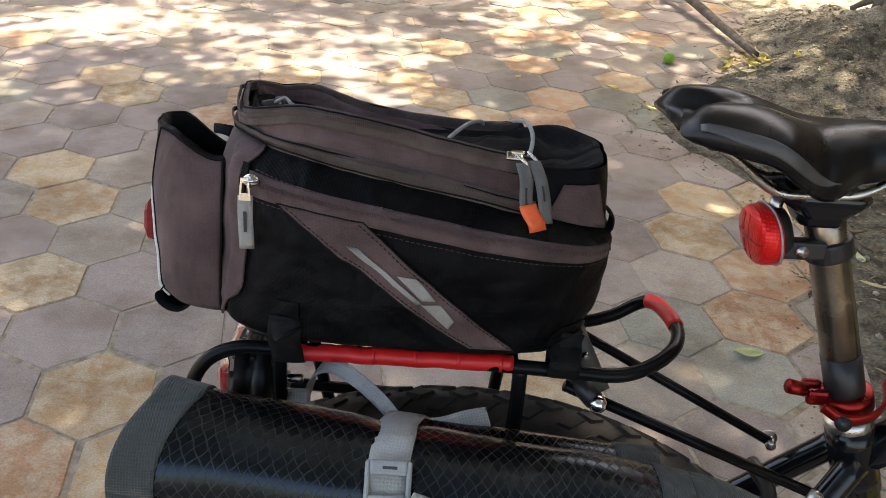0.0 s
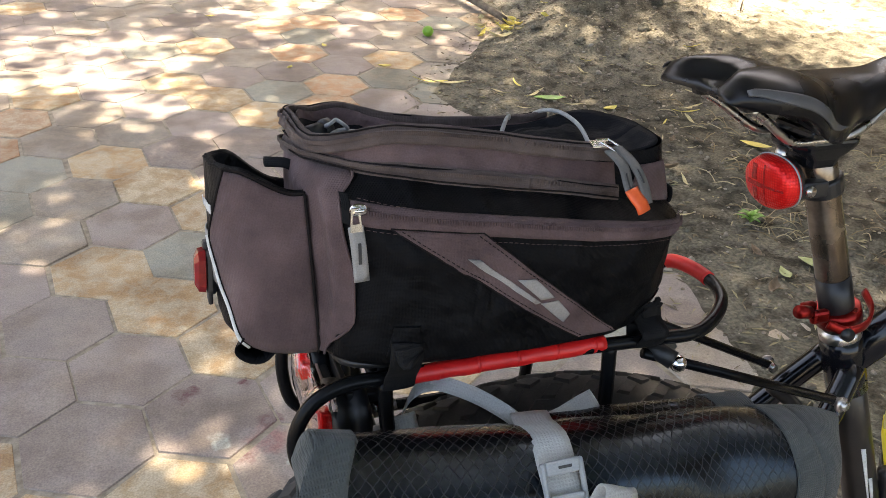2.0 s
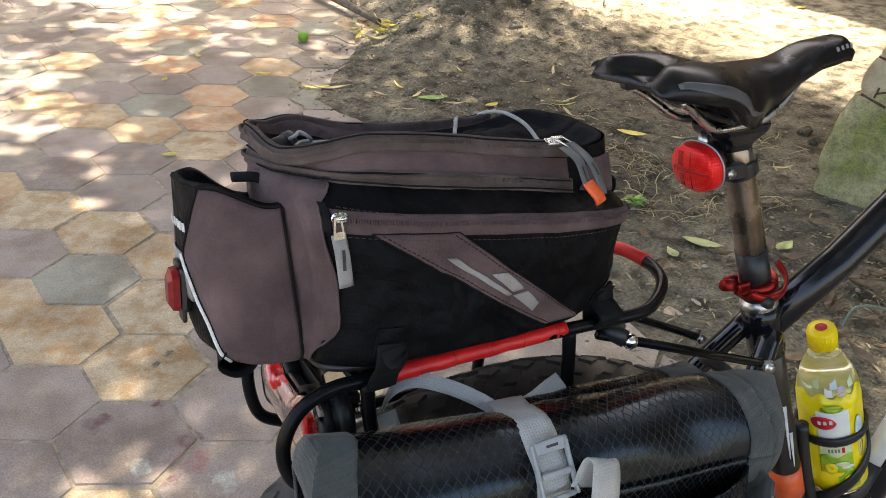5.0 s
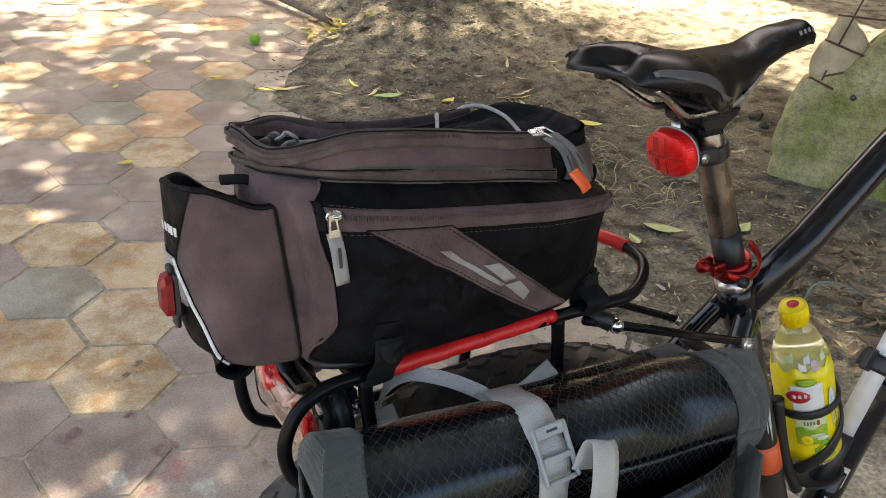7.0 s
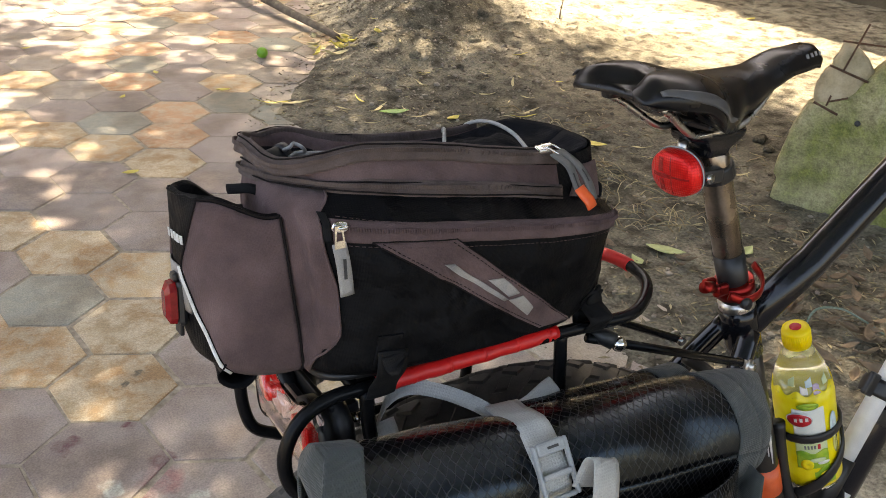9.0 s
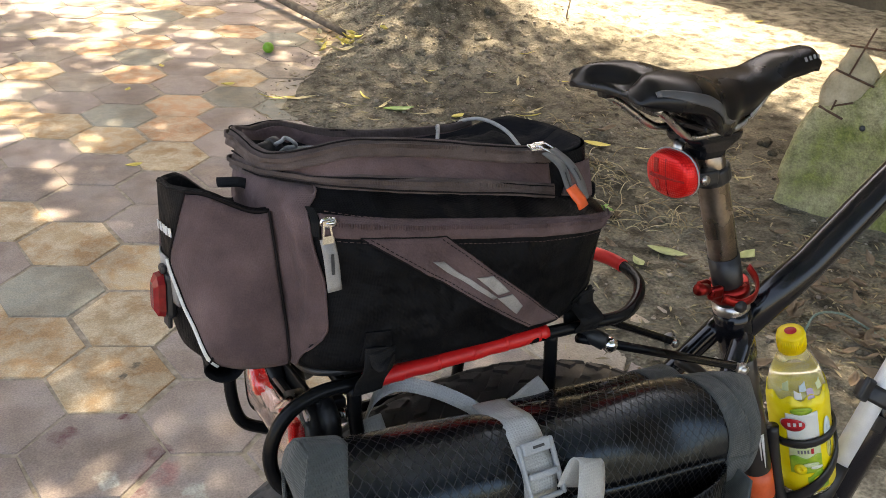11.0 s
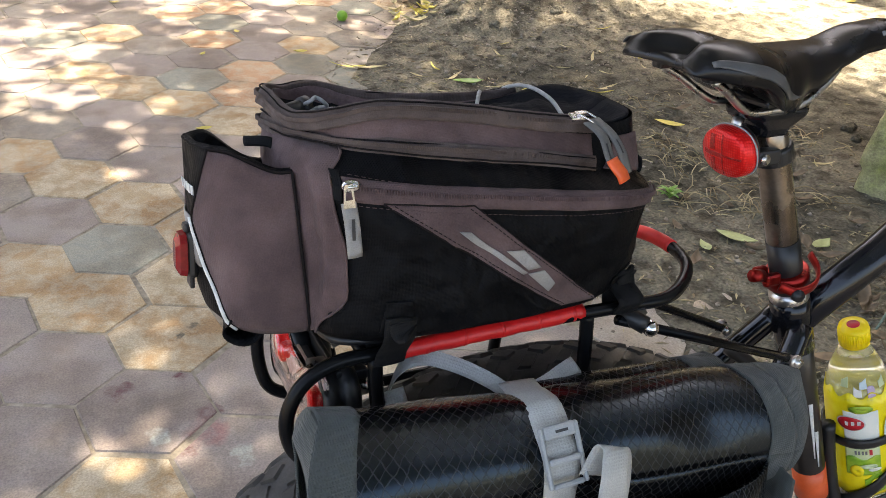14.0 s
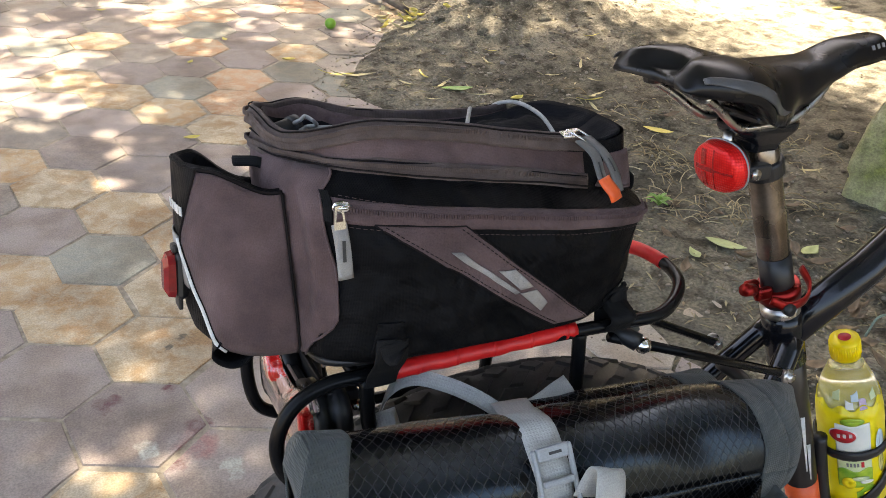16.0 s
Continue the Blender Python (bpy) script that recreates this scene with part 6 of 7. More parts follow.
# strap tabs round the rail
for x in (-0.098, 0.095):
    path = smooth_path([bag_side(x + 0.003, 0.822, 0.003), bag_side(x + 0.001, 0.809, 0.0030), (x, -0.0800, 0.7965), (x, -0.0752, 0.788), (x, -0.0725, 0.7835), (x, -0.066, 0.7812), (x, -0.0592, 0.784), (x, -0.0575, 0.796)], 6)
    strap = part("holding_strap", ribbon(path, 0.022, 0.0028, (1, 0, 0)), BLACK_WEB, bag, "black hook-and-loop strap round the rail")
    end = smooth_path([bag_side(x + 0.003, 0.820, 0.004), bag_side(x + 0.004, 0.814, 0.007), bag_side(x + 0.007, 0.815, 0.010)], 5)
    part("strap_end", ribbon(end, 0.019, 0.0026, (1, 0.2, 0.35)), BLACK_WEB, strap)
    part("strap_patch", side_patch(((x - 0.006, 0.831), (x + 0.011, 0.832), (x + 0.012, 0.812), (x - 0.011, 0.812)), 0.0008), BLACK_CLOTH, bag)
part("side_loop", ribbon(smooth_path([(0.119, -0.03, 0.896), (0.123, -0.03, 0.892), (0.123, -0.03, 0.884), (0.119, -0.03, 0.880)], 4), 0.018, 0.002, (0, 1, 0)), BLACK_WEB, bag)
part("grab_loop", ribbon(smooth_path([(-0.144, 0.002, 0.921), (-0.154, 0.000, 0.9275), (-0.165, 0.008, 0.927), (-0.163, 0.022, 0.923), (-0.146, 0.028, 0.919)], 5), 0.007, 0.0022, (0, 0.2, 1)), BLACK_WEB, bag, "black webbing loop")

# open pocket on the back
PX, PA, PY, PB = -0.1490, 0.0560, 0.018, 0.0535


def pocket(q, w, proud=0.0):
    """q is the turn round the pouch: half is straight back, three quarters the near front edge, a quarter the far one; the rest lies flat on the bag."""
    c, s = math.cos(TAU * q), math.sin(TAU * q)
    f = (w - 0.824) / 0.091
    bulge = 0.0035 * math.sin(math.pi * min(1, max(0, f))) + proud
    low = 1 - min(1.0, max(0.0, f))
    tuck = 0.006 * ease(0.08, -0.02, f)
    x = PX + (-(PA + bulge - tuck) * abs(c) ** (0.95 - 0.15 * low) if c < 0 else 0.001)
    half = PB + 0.0205 * low if s < 0 else 0.016 + 0.034 * low
    y = PY + (half + bulge - tuck) * math.copysign(abs(s) ** (1.0 - 0.12 * low), s)
    z = 0.810 + f * (0.107 + 0.0145 * ease(0.05, 0.7, -c) - 0.012 * ease(0.6, 1.0, s))
    return Vector((x, y, z)) + Vector((c, s, 0)) * (0.0022 * noise.noise(Vector((x * 30, y * 30, w * 18))) + 0.0010 * noise.noise(Vector((x * 70, y * 70, w * 50))))


def pocket_seam(f):
    """Where brown meets black on the pouch, from foot (0) to rim (1): it kinks back above the middle."""
    r = 0.20 + 0.22 * (f - 0.60) / 0.40 if f > 0.60 else 0.20 + 0.30 * (1 - f / 0.60) ** 1.25
    return 0.5 + 0.25 * r


rows = [[pocket(k / 80, w) for k in range(81)] for w in (0.824, 0.828, 0.836, 0.846, 0.858, 0.872, 0.89, 0.905, 0.914)]
rows += [[pocket(k / 80, w, -p) for k in range(81)] for w, p in ((0.916, 0.002), (0.914, 0.005), (0.900, 0.007), (0.870, 0.008), (0.845, 0.010))]
pouch = part("rear_pocket", sheet(rows, 0.0015), BLACK_CLOTH, bag, "open brown and black pocket on the back of the bag")
part("pocket_floor", sheet([[pocket(k / 40, 0.846, -0.010) * (1 - f) + Vector((PX - 0.02, PY, 0.843)) * f for k in range(41)] for f in (0, 0.5, 0.98)], 0.002), BLACK_CLOTH, pouch)
part("pocket_base", sheet([[pocket(k / 40, 0.824) * (1 - f) + Vector((PX - 0.02, PY, 0.819)) * f for k in range(41)] for f in (0, 0.5, 0.98)], 0.002), BLACK_CLOTH, pouch)
part("side_panel", sheet([[pocket(pocket_seam(i / 20) * (1 - k / 30) + 0.752 * k / 30, 0.825 + 0.089 * i / 20, 0.0016) for k in range(31)] for i in range(21)], 0.0016), BROWN, pouch, "padded brown side panel")
part("far_panel", sheet([[pocket(1 - pocket_seam(i / 12) - (0.752 - pocket_seam(i / 12)) * k / 30, 0.825 + 0.089 * i / 12, 0.0016) for k in range(31)] for i in range(13)][::-1], 0.0016), BROWN, pouch)
part("piping", tube([pocket(pocket_seam(i / 24), 0.825 + 0.090 * i / 24, 0.0026) for i in range(25)], 0.0008, 8), SEAM, pouch)
part("piping", tube([pocket(0.7515, 0.825 + 0.090 * i / 24, 0.0030) for i in range(25)], 0.0010, 8), SEAM, pouch)
part("piping", tube([pocket(pocket_seam(1) + (0.752 - pocket_seam(1)) * i / 24, 0.915, 0.0012) for i in range(25)], 0.0010, 8), SEAM, pouch)
part("reflective_piping", tube([pocket(pocket_seam(0.60 * i / 20) - 0.003, 0.825 + 0.090 * 0.60 * i / 20, 0.0034) for i in range(21)], 0.0014, 8), WHITE_INK, pouch, "white reflective piping")
part("rim_binding", tube([pocket(k / 80, 0.915, 0.0002) + Vector((0, 0, 0.0006 * math.sin(k * 2.1))) for k in range(81)], 0.0011, 8, caps=False), BLACK_CLOTH, pouch)
part("reflective_band", sheet([[pocket(0.42 + 0.135 * k / 24, 0.853 + 0.024 * i / 5, 0.0018) for k in range(25)] for i in range(6)], 0.0012), SILVER_TAPE, pouch, "silver band across the back")
for k in range(5):
    p = pocket(0.504 + 0.0135 * k, 0.893, 0.0022)
    n = pocket(0.504 + 0.0135 * k, 0.893, 0.01) - pocket(0.504 + 0.0135 * k, 0.893, 0.0)
    part("mark", box(0, 0, 0, 0.0030, 0.0062, 0.0005, facing(p, n, (0, -1, 0))), WHITE_INK, pouch, smooth=False)
part("under_strap", ribbon(smooth_path([(-0.190, 0.001, 0.826), (-0.1945, 0.000, 0.815), (-0.194, -0.002, 0.806), (-0.1895, -0.004, 0.8018), (-0.1835, -0.004, 0.8018), (-0.177, -0.003, 0.806), (-0.168, -0.001, 0.814)], 6), 0.074, 0.003, (0, 1, 0)), BLACK_CLOTH, bag, "slack black strap below the pocket")

# small red lamp clipped on the pocket
blink = thing("bag_lamp", "small red clip-on lamp on the back of the bag", "lamp", BIKE)
LM = facing((-0.2120, 0.010, 0.853), (-1, -0.05, 0.08), (0, -1, 0)) @ Matrix.Scale(0.78, 4)
part("case", moved(box(0, 0, -0.003, 0.024, 0.044, 0.010), LM), PLASTIC, blink, smooth=False, bevel=0.004)
lensv = [LM @ Vector((x * s, y * s2, h)) for h, s, s2 in ((0.002, 1, 1), (0.008, 0.92, 0.94), (0.0115, 0.5, 0.62)) for x, y in ((-0.011, -0.013), (-0.006, -0.020), (0.006, -0.020), (0.011, -0.013), (0.011, 0.013), (0.006, 0.020), (-0.006, 0.020), (-0.011, 0.013))]
lensf = [(r * 8 + k, r * 8 + (k + 1) % 8, r * 8 + 8 + (k + 1) % 8, r * 8 + 8 + k) for r in range(2) for k in range(8)] + [tuple(range(16, 24)), tuple(reversed(range(8)))]
part("lens", (lensv, lensf), DARK_LENS, blink, "faceted red lens", smooth=False)
part("button", moved(box(0, 0.024, 0.001, 0.012, 0.008, 0.006), LM), PLASTIC, blink, smooth=False, bevel=0.002)
part("clip", moved(join(box(0, -0.026, -0.002, 0.016, 0.012, 0.004), box(0, 0.0, -0.010, 0.012, 0.050, 0.003)), LM), PLASTIC, blink, smooth=False, bevel=0.001)

# ---------------------------------------------------------------- side bag with a rolled top
pannier = thing("side_bag", "black netted tarpaulin side bag with a rolled top and grey strap", "bag", BIKE)
RA, RB = Vector((-0.165, -0.137, 0.750)), Vector((0.163, -0.139, 0.705))


def roll_pt(u, a, grow=0.0):
    """u along the roll, a the turn round it (0: outwards to the camera's side, a quarter: up)."""
    c = RA + (RB - RA) * u
    r = 0.044 + grow + 0.003 * math.sin(u * 9) * math.sin(a * 2 + u * 5) + 0.0035 * noise.noise(Vector((u * 5, math.cos(a) * 1.6, math.sin(a) * 1.6)))
    pinch = -0.005 * math.exp(-(((u - 0.45) / 0.05) ** 2))
    r += pinch
    return c + Vector((-0.022 * max(0.0, math.cos(a)) * max(0.0, 1 - 1.6 * max(u, 0.0)), -math.cos(a) * r * 0.98, math.sin(a) * r))


def roll_grid(u0, u1, grow, nu=40, na=48, a0=0.0, a1=TAU):
    rows, uv = [], []
    for i in range(nu + 1):
        rows.append([roll_pt(u0 + (u1 - u0) * i / nu, a0 + (a1 - a0) * k / na, grow) for k in range(na + 1)])
    g = sheet(rows, 0.002)
    uvs = [((u0 + (u1 - u0) * i / nu) * 0.310, (a0 + (a1 - a0) * k / na) * 0.047) for i in range(nu + 1) for k in range(na + 1)]
    return g[0], g[1], uvs + uvs


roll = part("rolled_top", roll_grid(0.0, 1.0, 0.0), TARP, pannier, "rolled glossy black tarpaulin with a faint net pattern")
part("end_band", roll_grid(-0.005, 0.074, 0.0016, 10), GREY_CANVAS, roll, "grey canvas band")
part("end_band", roll_grid(0.972, 1.04, 0.0016, 8), GREY_CANVAS, roll, "grey canvas band")


def roll_end(u, way, far, squash):
    rows = []
    for i in range(9):
        f = i / 8
        row = []
        for k in range(49):
            a = TAU * k / 48
            p = roll_pt(u, a, 0.001)
            c = RA + (RB - RA) * u
            o = p - c
            q = c + Vector((way * far * f * (1 - 0.25 * math.cos(a) ** 2 * f), o.y * (1 - (1 - squash) * f * f), o.z * (1 - 0.32 * f * f)))
            row.append(q + Vector((0, 0.012 * f * f, -0.004 * f)))
        rows.append(row)
    return sheet(rows if way > 0 else rows[::-1], 0.002)


part("end_fold", roll_end(-0.005, -1, 0.012, 0.30), GREY_CANVAS, roll, "flattened grey canvas end")
part("end_fold", roll_end(1.04, 1, 0.052, 0.26), GREY_CANVAS, roll, "flattened grey canvas end")

# outer lap of the closure, behind the roll, and the bag's body below
LA, LB = Vector((-0.02, -0.104, 0.738)), Vector((0.150, -0.106, 0.722))
lap = []
for i in range(21):
    f = i / 20
    c = LA + (LB - LA) * f
    lap.append([c + Vector((0, -math.cos(a) * 0.026, math.sin(a) * 0.022)) for a in [TAU * k / 28 for k in range(29)]])
g = sheet(lap, 0.002)
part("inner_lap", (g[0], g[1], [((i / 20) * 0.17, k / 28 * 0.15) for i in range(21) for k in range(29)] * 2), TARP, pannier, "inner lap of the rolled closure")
lap2 = [[p + (p - (LA + (LB - LA) * f)) * 0.06 + Vector((dx, 0, 0)) for p in lap[i]] for i, f, dx in ((18, 0.9, 0), (19, 0.95, 0), (20, 1.0, 0), (20, 1.0, 0.012))]
part("lap_band", sheet(lap2, 0.002), GREY_CANVAS, pannier)


def sack(w):
    k = ease(0.30, 0.36, w)
    return 0.150 * (0.9 + 0.1 * k), 0.052 + 0.014 * math.sin(math.pi * (w - 0.3) / 0.42)


rows, uvs = [], []
for i in range(25):
    w = 0.30 + 0.40 * i / 24
    hx, hy = sack(w)
    row = []
    for k in range(61):
        a = TAU * k / 60
        c, s = math.cos(a), math.sin(a)
        row.append(Vector((0.014 + hx * math.copysign(abs(c) ** 0.45, c), -0.146 + hy * math.copysign(abs(s) ** 0.7, s), w)))
        uvs.append((a * 0.12, w))
    rows.append(row)
g = sheet(rows, 0.002)
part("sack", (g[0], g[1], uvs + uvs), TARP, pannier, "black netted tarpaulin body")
part("sack_floor", box(0.014, -0.146, 0.303, 0.27, 0.10, 0.008), PLASTIC, pannier, smooth=False, bevel=0.003)
part("side_band", sheet([[Vector((0.014 + s_x * 0.152 * 1.0, -0.146 + 0.05 * (k / 6 * 2 - 1), w)) + Vector((0.006 * (1 - (k / 6 * 2 - 1) ** 2), 0, 0)) for k in range(7)] for s_x in (1,) for w in [0.34 + 0.35 * i / 10 for i in range(11)]], 0.002), GREY_CANVAS, pannier)

# grey strap: off the rack's rail, over the roll, through the buckle
across = (1, 0, 0)
over = [roll_pt(0.45 + 0.01 * (1 - math.sin(a)), a, 0.0034) for a in [radians(d) for d in range(118, -62, -10)]]
part("closing_strap", ribbon(smooth_path([(-0.012, -0.098, 0.762)] + over[0:1], 3)[:-1] + over, 0.026, 0.0022, across), GREY_STRAP, pannier, "grey webbing strap over the roll")
rope = smooth_path([(-0.092, -0.044, 0.732), (-0.082, -0.050, 0.762), (-0.068, -0.060, 0.774), (-0.048, -0.074, 0.771), (-0.030, -0.088, 0.763), (-0.018, -0.098, 0.754), (-0.012, -0.102, 0.745)], 8)
n = len(rope)
part("loose_strap", ribbon(rope, 0.011, 0.0018, [Vector((0.5, 0.55 * math.cos(2.2 * i / n), 0.9 * math.sin(0.6 + 1.5 * i / n))) for i in range(n)]), GREY_STRAP, pannier, "twisted grey webbing end")
rope2 = smooth_path([(0.004, -0.100, 0.752), (0.016, -0.098, 0.754), (0.030, -0.094, 0.757), (0.044, -0.088, 0.757)], 8)
part("loose_strap", ribbon(rope2, 0.014, 0.002, [Vector((0.2, 0.5, 0.8 - 0.5 * i / len(rope2))) for i in range(len(rope2))]), GREY_STRAP, pannier)
part("loose_strap", ribbon(smooth_path([(-0.093, -0.064, 0.756), (-0.092, -0.072, 0.744), (-0.092, -0.080, 0.728)], 5), 0.018, 0.002, (1, 0.1, 0)), GREY_STRAP, pannier)
BU = facing(roll_pt(0.457, radians(36), 0.0060), (0, -0.86, 0.50), (1, 0, 0.0)) @ Matrix.Scale(0.9, 4)
buckle = part("buckle", moved(join(box(-0.0142, -0.003, 0, 0.0038, 0.044, 0.005), box(0.0142, -0.003, 0, 0.0038, 0.044, 0.005), box(0, 0.0145, 0.001, 0.0255, 0.010, 0.005), box(0, -0.006, 0.002, 0.0255, 0.005, 0.005), box(0, -0.0232, 0.0, 0.0255, 0.004, 0.005)), BU), GREY_PLASTIC, pannier, "grey plastic ladder buckle", smooth=False, bevel=0.0026)
part("mark", moved(box(0.001, 0.0145, 0.0037, 0.010, 0.002, 0.0004), BU), DARK_INK, buckle, smooth=False)
tail_strap = smooth_path([(0.000, -0.183, 0.738), (0.006, -0.184, 0.752), (0.0085, -0.188, 0.760), (0.009, -0.193, 0.757), (0.006, -0.198, 0.740), (0.002, -0.200, 0.720), (-0.001, -0.195, 0.698)], 6)
part("strap_tail", ribbon(tail_strap, 0.026, 0.002, (1, 0.1, -0.5)), GREY_STRAP, pannier, "pale loose end of the strap")

# ---------------------------------------------------------------- mossy block, stick, fruit and fallen leaves
def stone(left, right, z0, z1, depth, seed, nz=46, nx=44, front=0.0):
    """A broken concrete lump: its left and right edges as (height, along) tables; front face in relief, edges knocked round."""
    def edge(table, z):
        for (a, p), (b, q) in zip(table, table[1:]):
            if z <= b:
                return p + (q - p) * (z - a) / (b - a)
        return table[-1][1]

    verts, faces = [], []
    for back in (0, 1):
        for i in range(nz + 1):
            z = z0 + (z1 - z0) * i / nz
            l, r = edge(left, z), edge(right, z)
            l += 0.006 * noise.noise(Vector((z * 40, seed, 0))) + 0.004 * noise.noise(Vector((z * 110, seed, 3)))
            for k in range(nx + 1):
                f = (k / nx) ** 1.5
                x = l + (r - l) * f
                near = min(x - l, r - x, z1 - z)
                y = front + 0.020 * (1 - min(1.0, near / 0.022)) ** 2
                y += 0.014 * noise.noise(Vector((x * 6, z * 6, seed))) + 0.006 * noise.noise(Vector((x * 19, z * 19, seed))) + 0.002 * noise.noise(Vector((x * 60, z * 60, seed)))
                verts.append((x, y + (depth if back else 0.0), z))
    n, half = nx + 1, (nx + 1) * (nz + 1)
    for i in range(nz):
        for k in range(nx):
            a = i * n + k
            faces += [(a, a + 1, a + n + 1, a + n), (half + a, half + a + n, half + a + n + 1, half + a + 1)]
    rim = list(range(n)) + [i * n + nx for i in range(1, nz + 1)] + [nz * n + k for k in range(nx - 1, -1, -1)] + [i * n for i in range(nz - 1, 0, -1)]
    for a, b in zip(rim, rim[1:] + rim[:1]):
        faces.append((b, a, half + a, half + b))
    return verts, faces


FACE = Matrix.Translation((1.955, 1.185, -0.03)) @ Matrix.Rotation(math.atan2(-0.8, 0.6), 4, "Z") @ Matrix.Rotation(radians(-9), 4, "X")
block = thing("concrete_block", "broken mossy concrete block standing on the earth with rusty rods", "block", FACE)
part("lump", stone(((0.0, -0.018), (0.044, -0.016), (0.105, -0.010), (0.147, -0.024), (0.298, 0.004), (0.364, 0.031), (0.382, 0.060), (0.392, 0.115), (0.42, 0.15), (0.515, 0.217), (0.58, 0.30), (0.70, 0.60)), ((0.0, 0.90), (0.70, 0.98)), 0.0, 0.70, 0.13, 3), MOSSY, block, "green-stained concrete lump")
CONCRETE = surface("pale_broken_concrete", [(0.29, 0.235, 0.14), (0.39, 0.32, 0.205), (0.47, 0.39, 0.27)], rough=0.92, scale=14, fine=150, bump=0.6, depth=0.006)
part("top_lump", stone(((0.33, 0.070), (0.36, 0.052), (0.393, 0.041), (0.423, 0.041), (0.474, 0.058), (0.494, 0.074), (0.568, 0.096)), ((0.33, 0.13), (0.46, 0.19), (0.492, 0.199), (0.521, 0.177), (0.561, 0.132), (0.568, 0.118)), 0.33, 0.568, 0.10, 8, 30, 20, 0.022), CONCRETE, block, "pale broken upper lump")
for a, b, r in (((0.067, 0.010, 0.495), (0.185, 0.012, 0.460), 0.0035), ((0.108, 0.012, 0.483), (0.150, 0.02, 0.63), 0.003), ((0.046, 0.008, 0.378), (0.122, 0.004, 0.350), 0.004), ((0.088, 0.030, 0.570), (0.40, 0.06, 0.566), 0.003), ((0.084, 0.006, 0.372), (0.091, 0.006, 0.405), 0.003), ((0.088, 0.008, 0.385), (0.140, 0.006, 0.405), 0.003)):
    part("iron_rod", rod(a, b, r, 8), RUST, block, "thin rusty rod")
# solid dark plug, no hollow: the hole's shade is put into its colour
part("hole_plug", lathe([(0.0085, -0.02), (0.009, 0.012), (0.006, 0.016)], 14, (0.184, 0.006, 0.334), (0, -1, 0)), DARK_INK, block, "dark plug in place of a round hole")

stick = part("fallen_branch", tube(smooth_path([(1.24, 4.85, 0.10), (1.34, 4.45, 0.07), (1.39, 4.05, 0.050), (1.425, 3.75, 0.040), (1.45, 3.55, 0.030)], 6), 0.028, 10, 0.016), BARK)
tagged(stick, "grey-brown fallen branch lying on the paving edge", "branch")
fruit = part("green_fruit", blob_at((1.012, 3.425, 0.026), 0.027), LIME)
tagged(fruit, "small round green fruit on the paving", "fruit")


def blade(length, width, curl, fold, twist=0.0, n=9):
    rows = []
    for i in range(n):
        f = i / (n - 1)
        w = width * math.sin(math.pi * min(1, max(0.02, f ** 0.8))) + 0.0006
        x = (f - 0.5) * length
        z = curl * (4 * (f - 0.5) ** 2)
        row = []
        for k in (-1, -0.5, 0, 0.5, 1):
            p = Vector((x, k * w, z + fold * abs(k) * w))
            p = Matrix.Rotation(twist * (f - 0.5), 3, "X") @ p
            row.append(p)
        rows.append(row)
    return sheet(rows, 0.0008)


def on_ground(x, y):
    return max(ground_z(x, y), 0.001 if x < edge_x(y) + 0.2 else -1)


LEAF_SHAPES = {"broad": [(0.10, 0.020, 0.008, 0.25, 0.3), (0.09, 0.018, 0.004, 0.35, -0.4)], "small": [(0.045, 0.011, 0.006, 0.4, 0.5), (0.038, 0.010, 0.009, 0.3, -0.6)],
               "long": [(0.15, 0.008, 0.018, 0.3, 1.2), (0.12, 0.007, 0.014, 0.3, -1.4)], "dry": [(0.085, 0.017, 0.022, 0.7, 1.1), (0.07, 0.015, 0.018, 0.9, -1.3), (0.10, 0.016, 0.03, 0.5, 1.6)]}
leaf_meshes = {}


def leaf(x, y, shape, material, label, turn, tilt=0.0, scale=1.0, lift=0.004, variant=0):
    key = (shape, variant, material.name)
    if key not in leaf_meshes:
        g = blade(*LEAF_SHAPES[shape][variant])
        leaf_meshes[key] = mesh_of("fallen_leaf", g[0], g[1], material)
    ob = new("fallen_leaf", leaf_meshes[key])
    ob.matrix_world = pose(x, y, on_ground(x, y) + lift, tilt, tilt * 0.5, turn)
    ob.scale = (scale, scale, scale)
    return tagged(ob, label, "leaf", "fallen leaves")


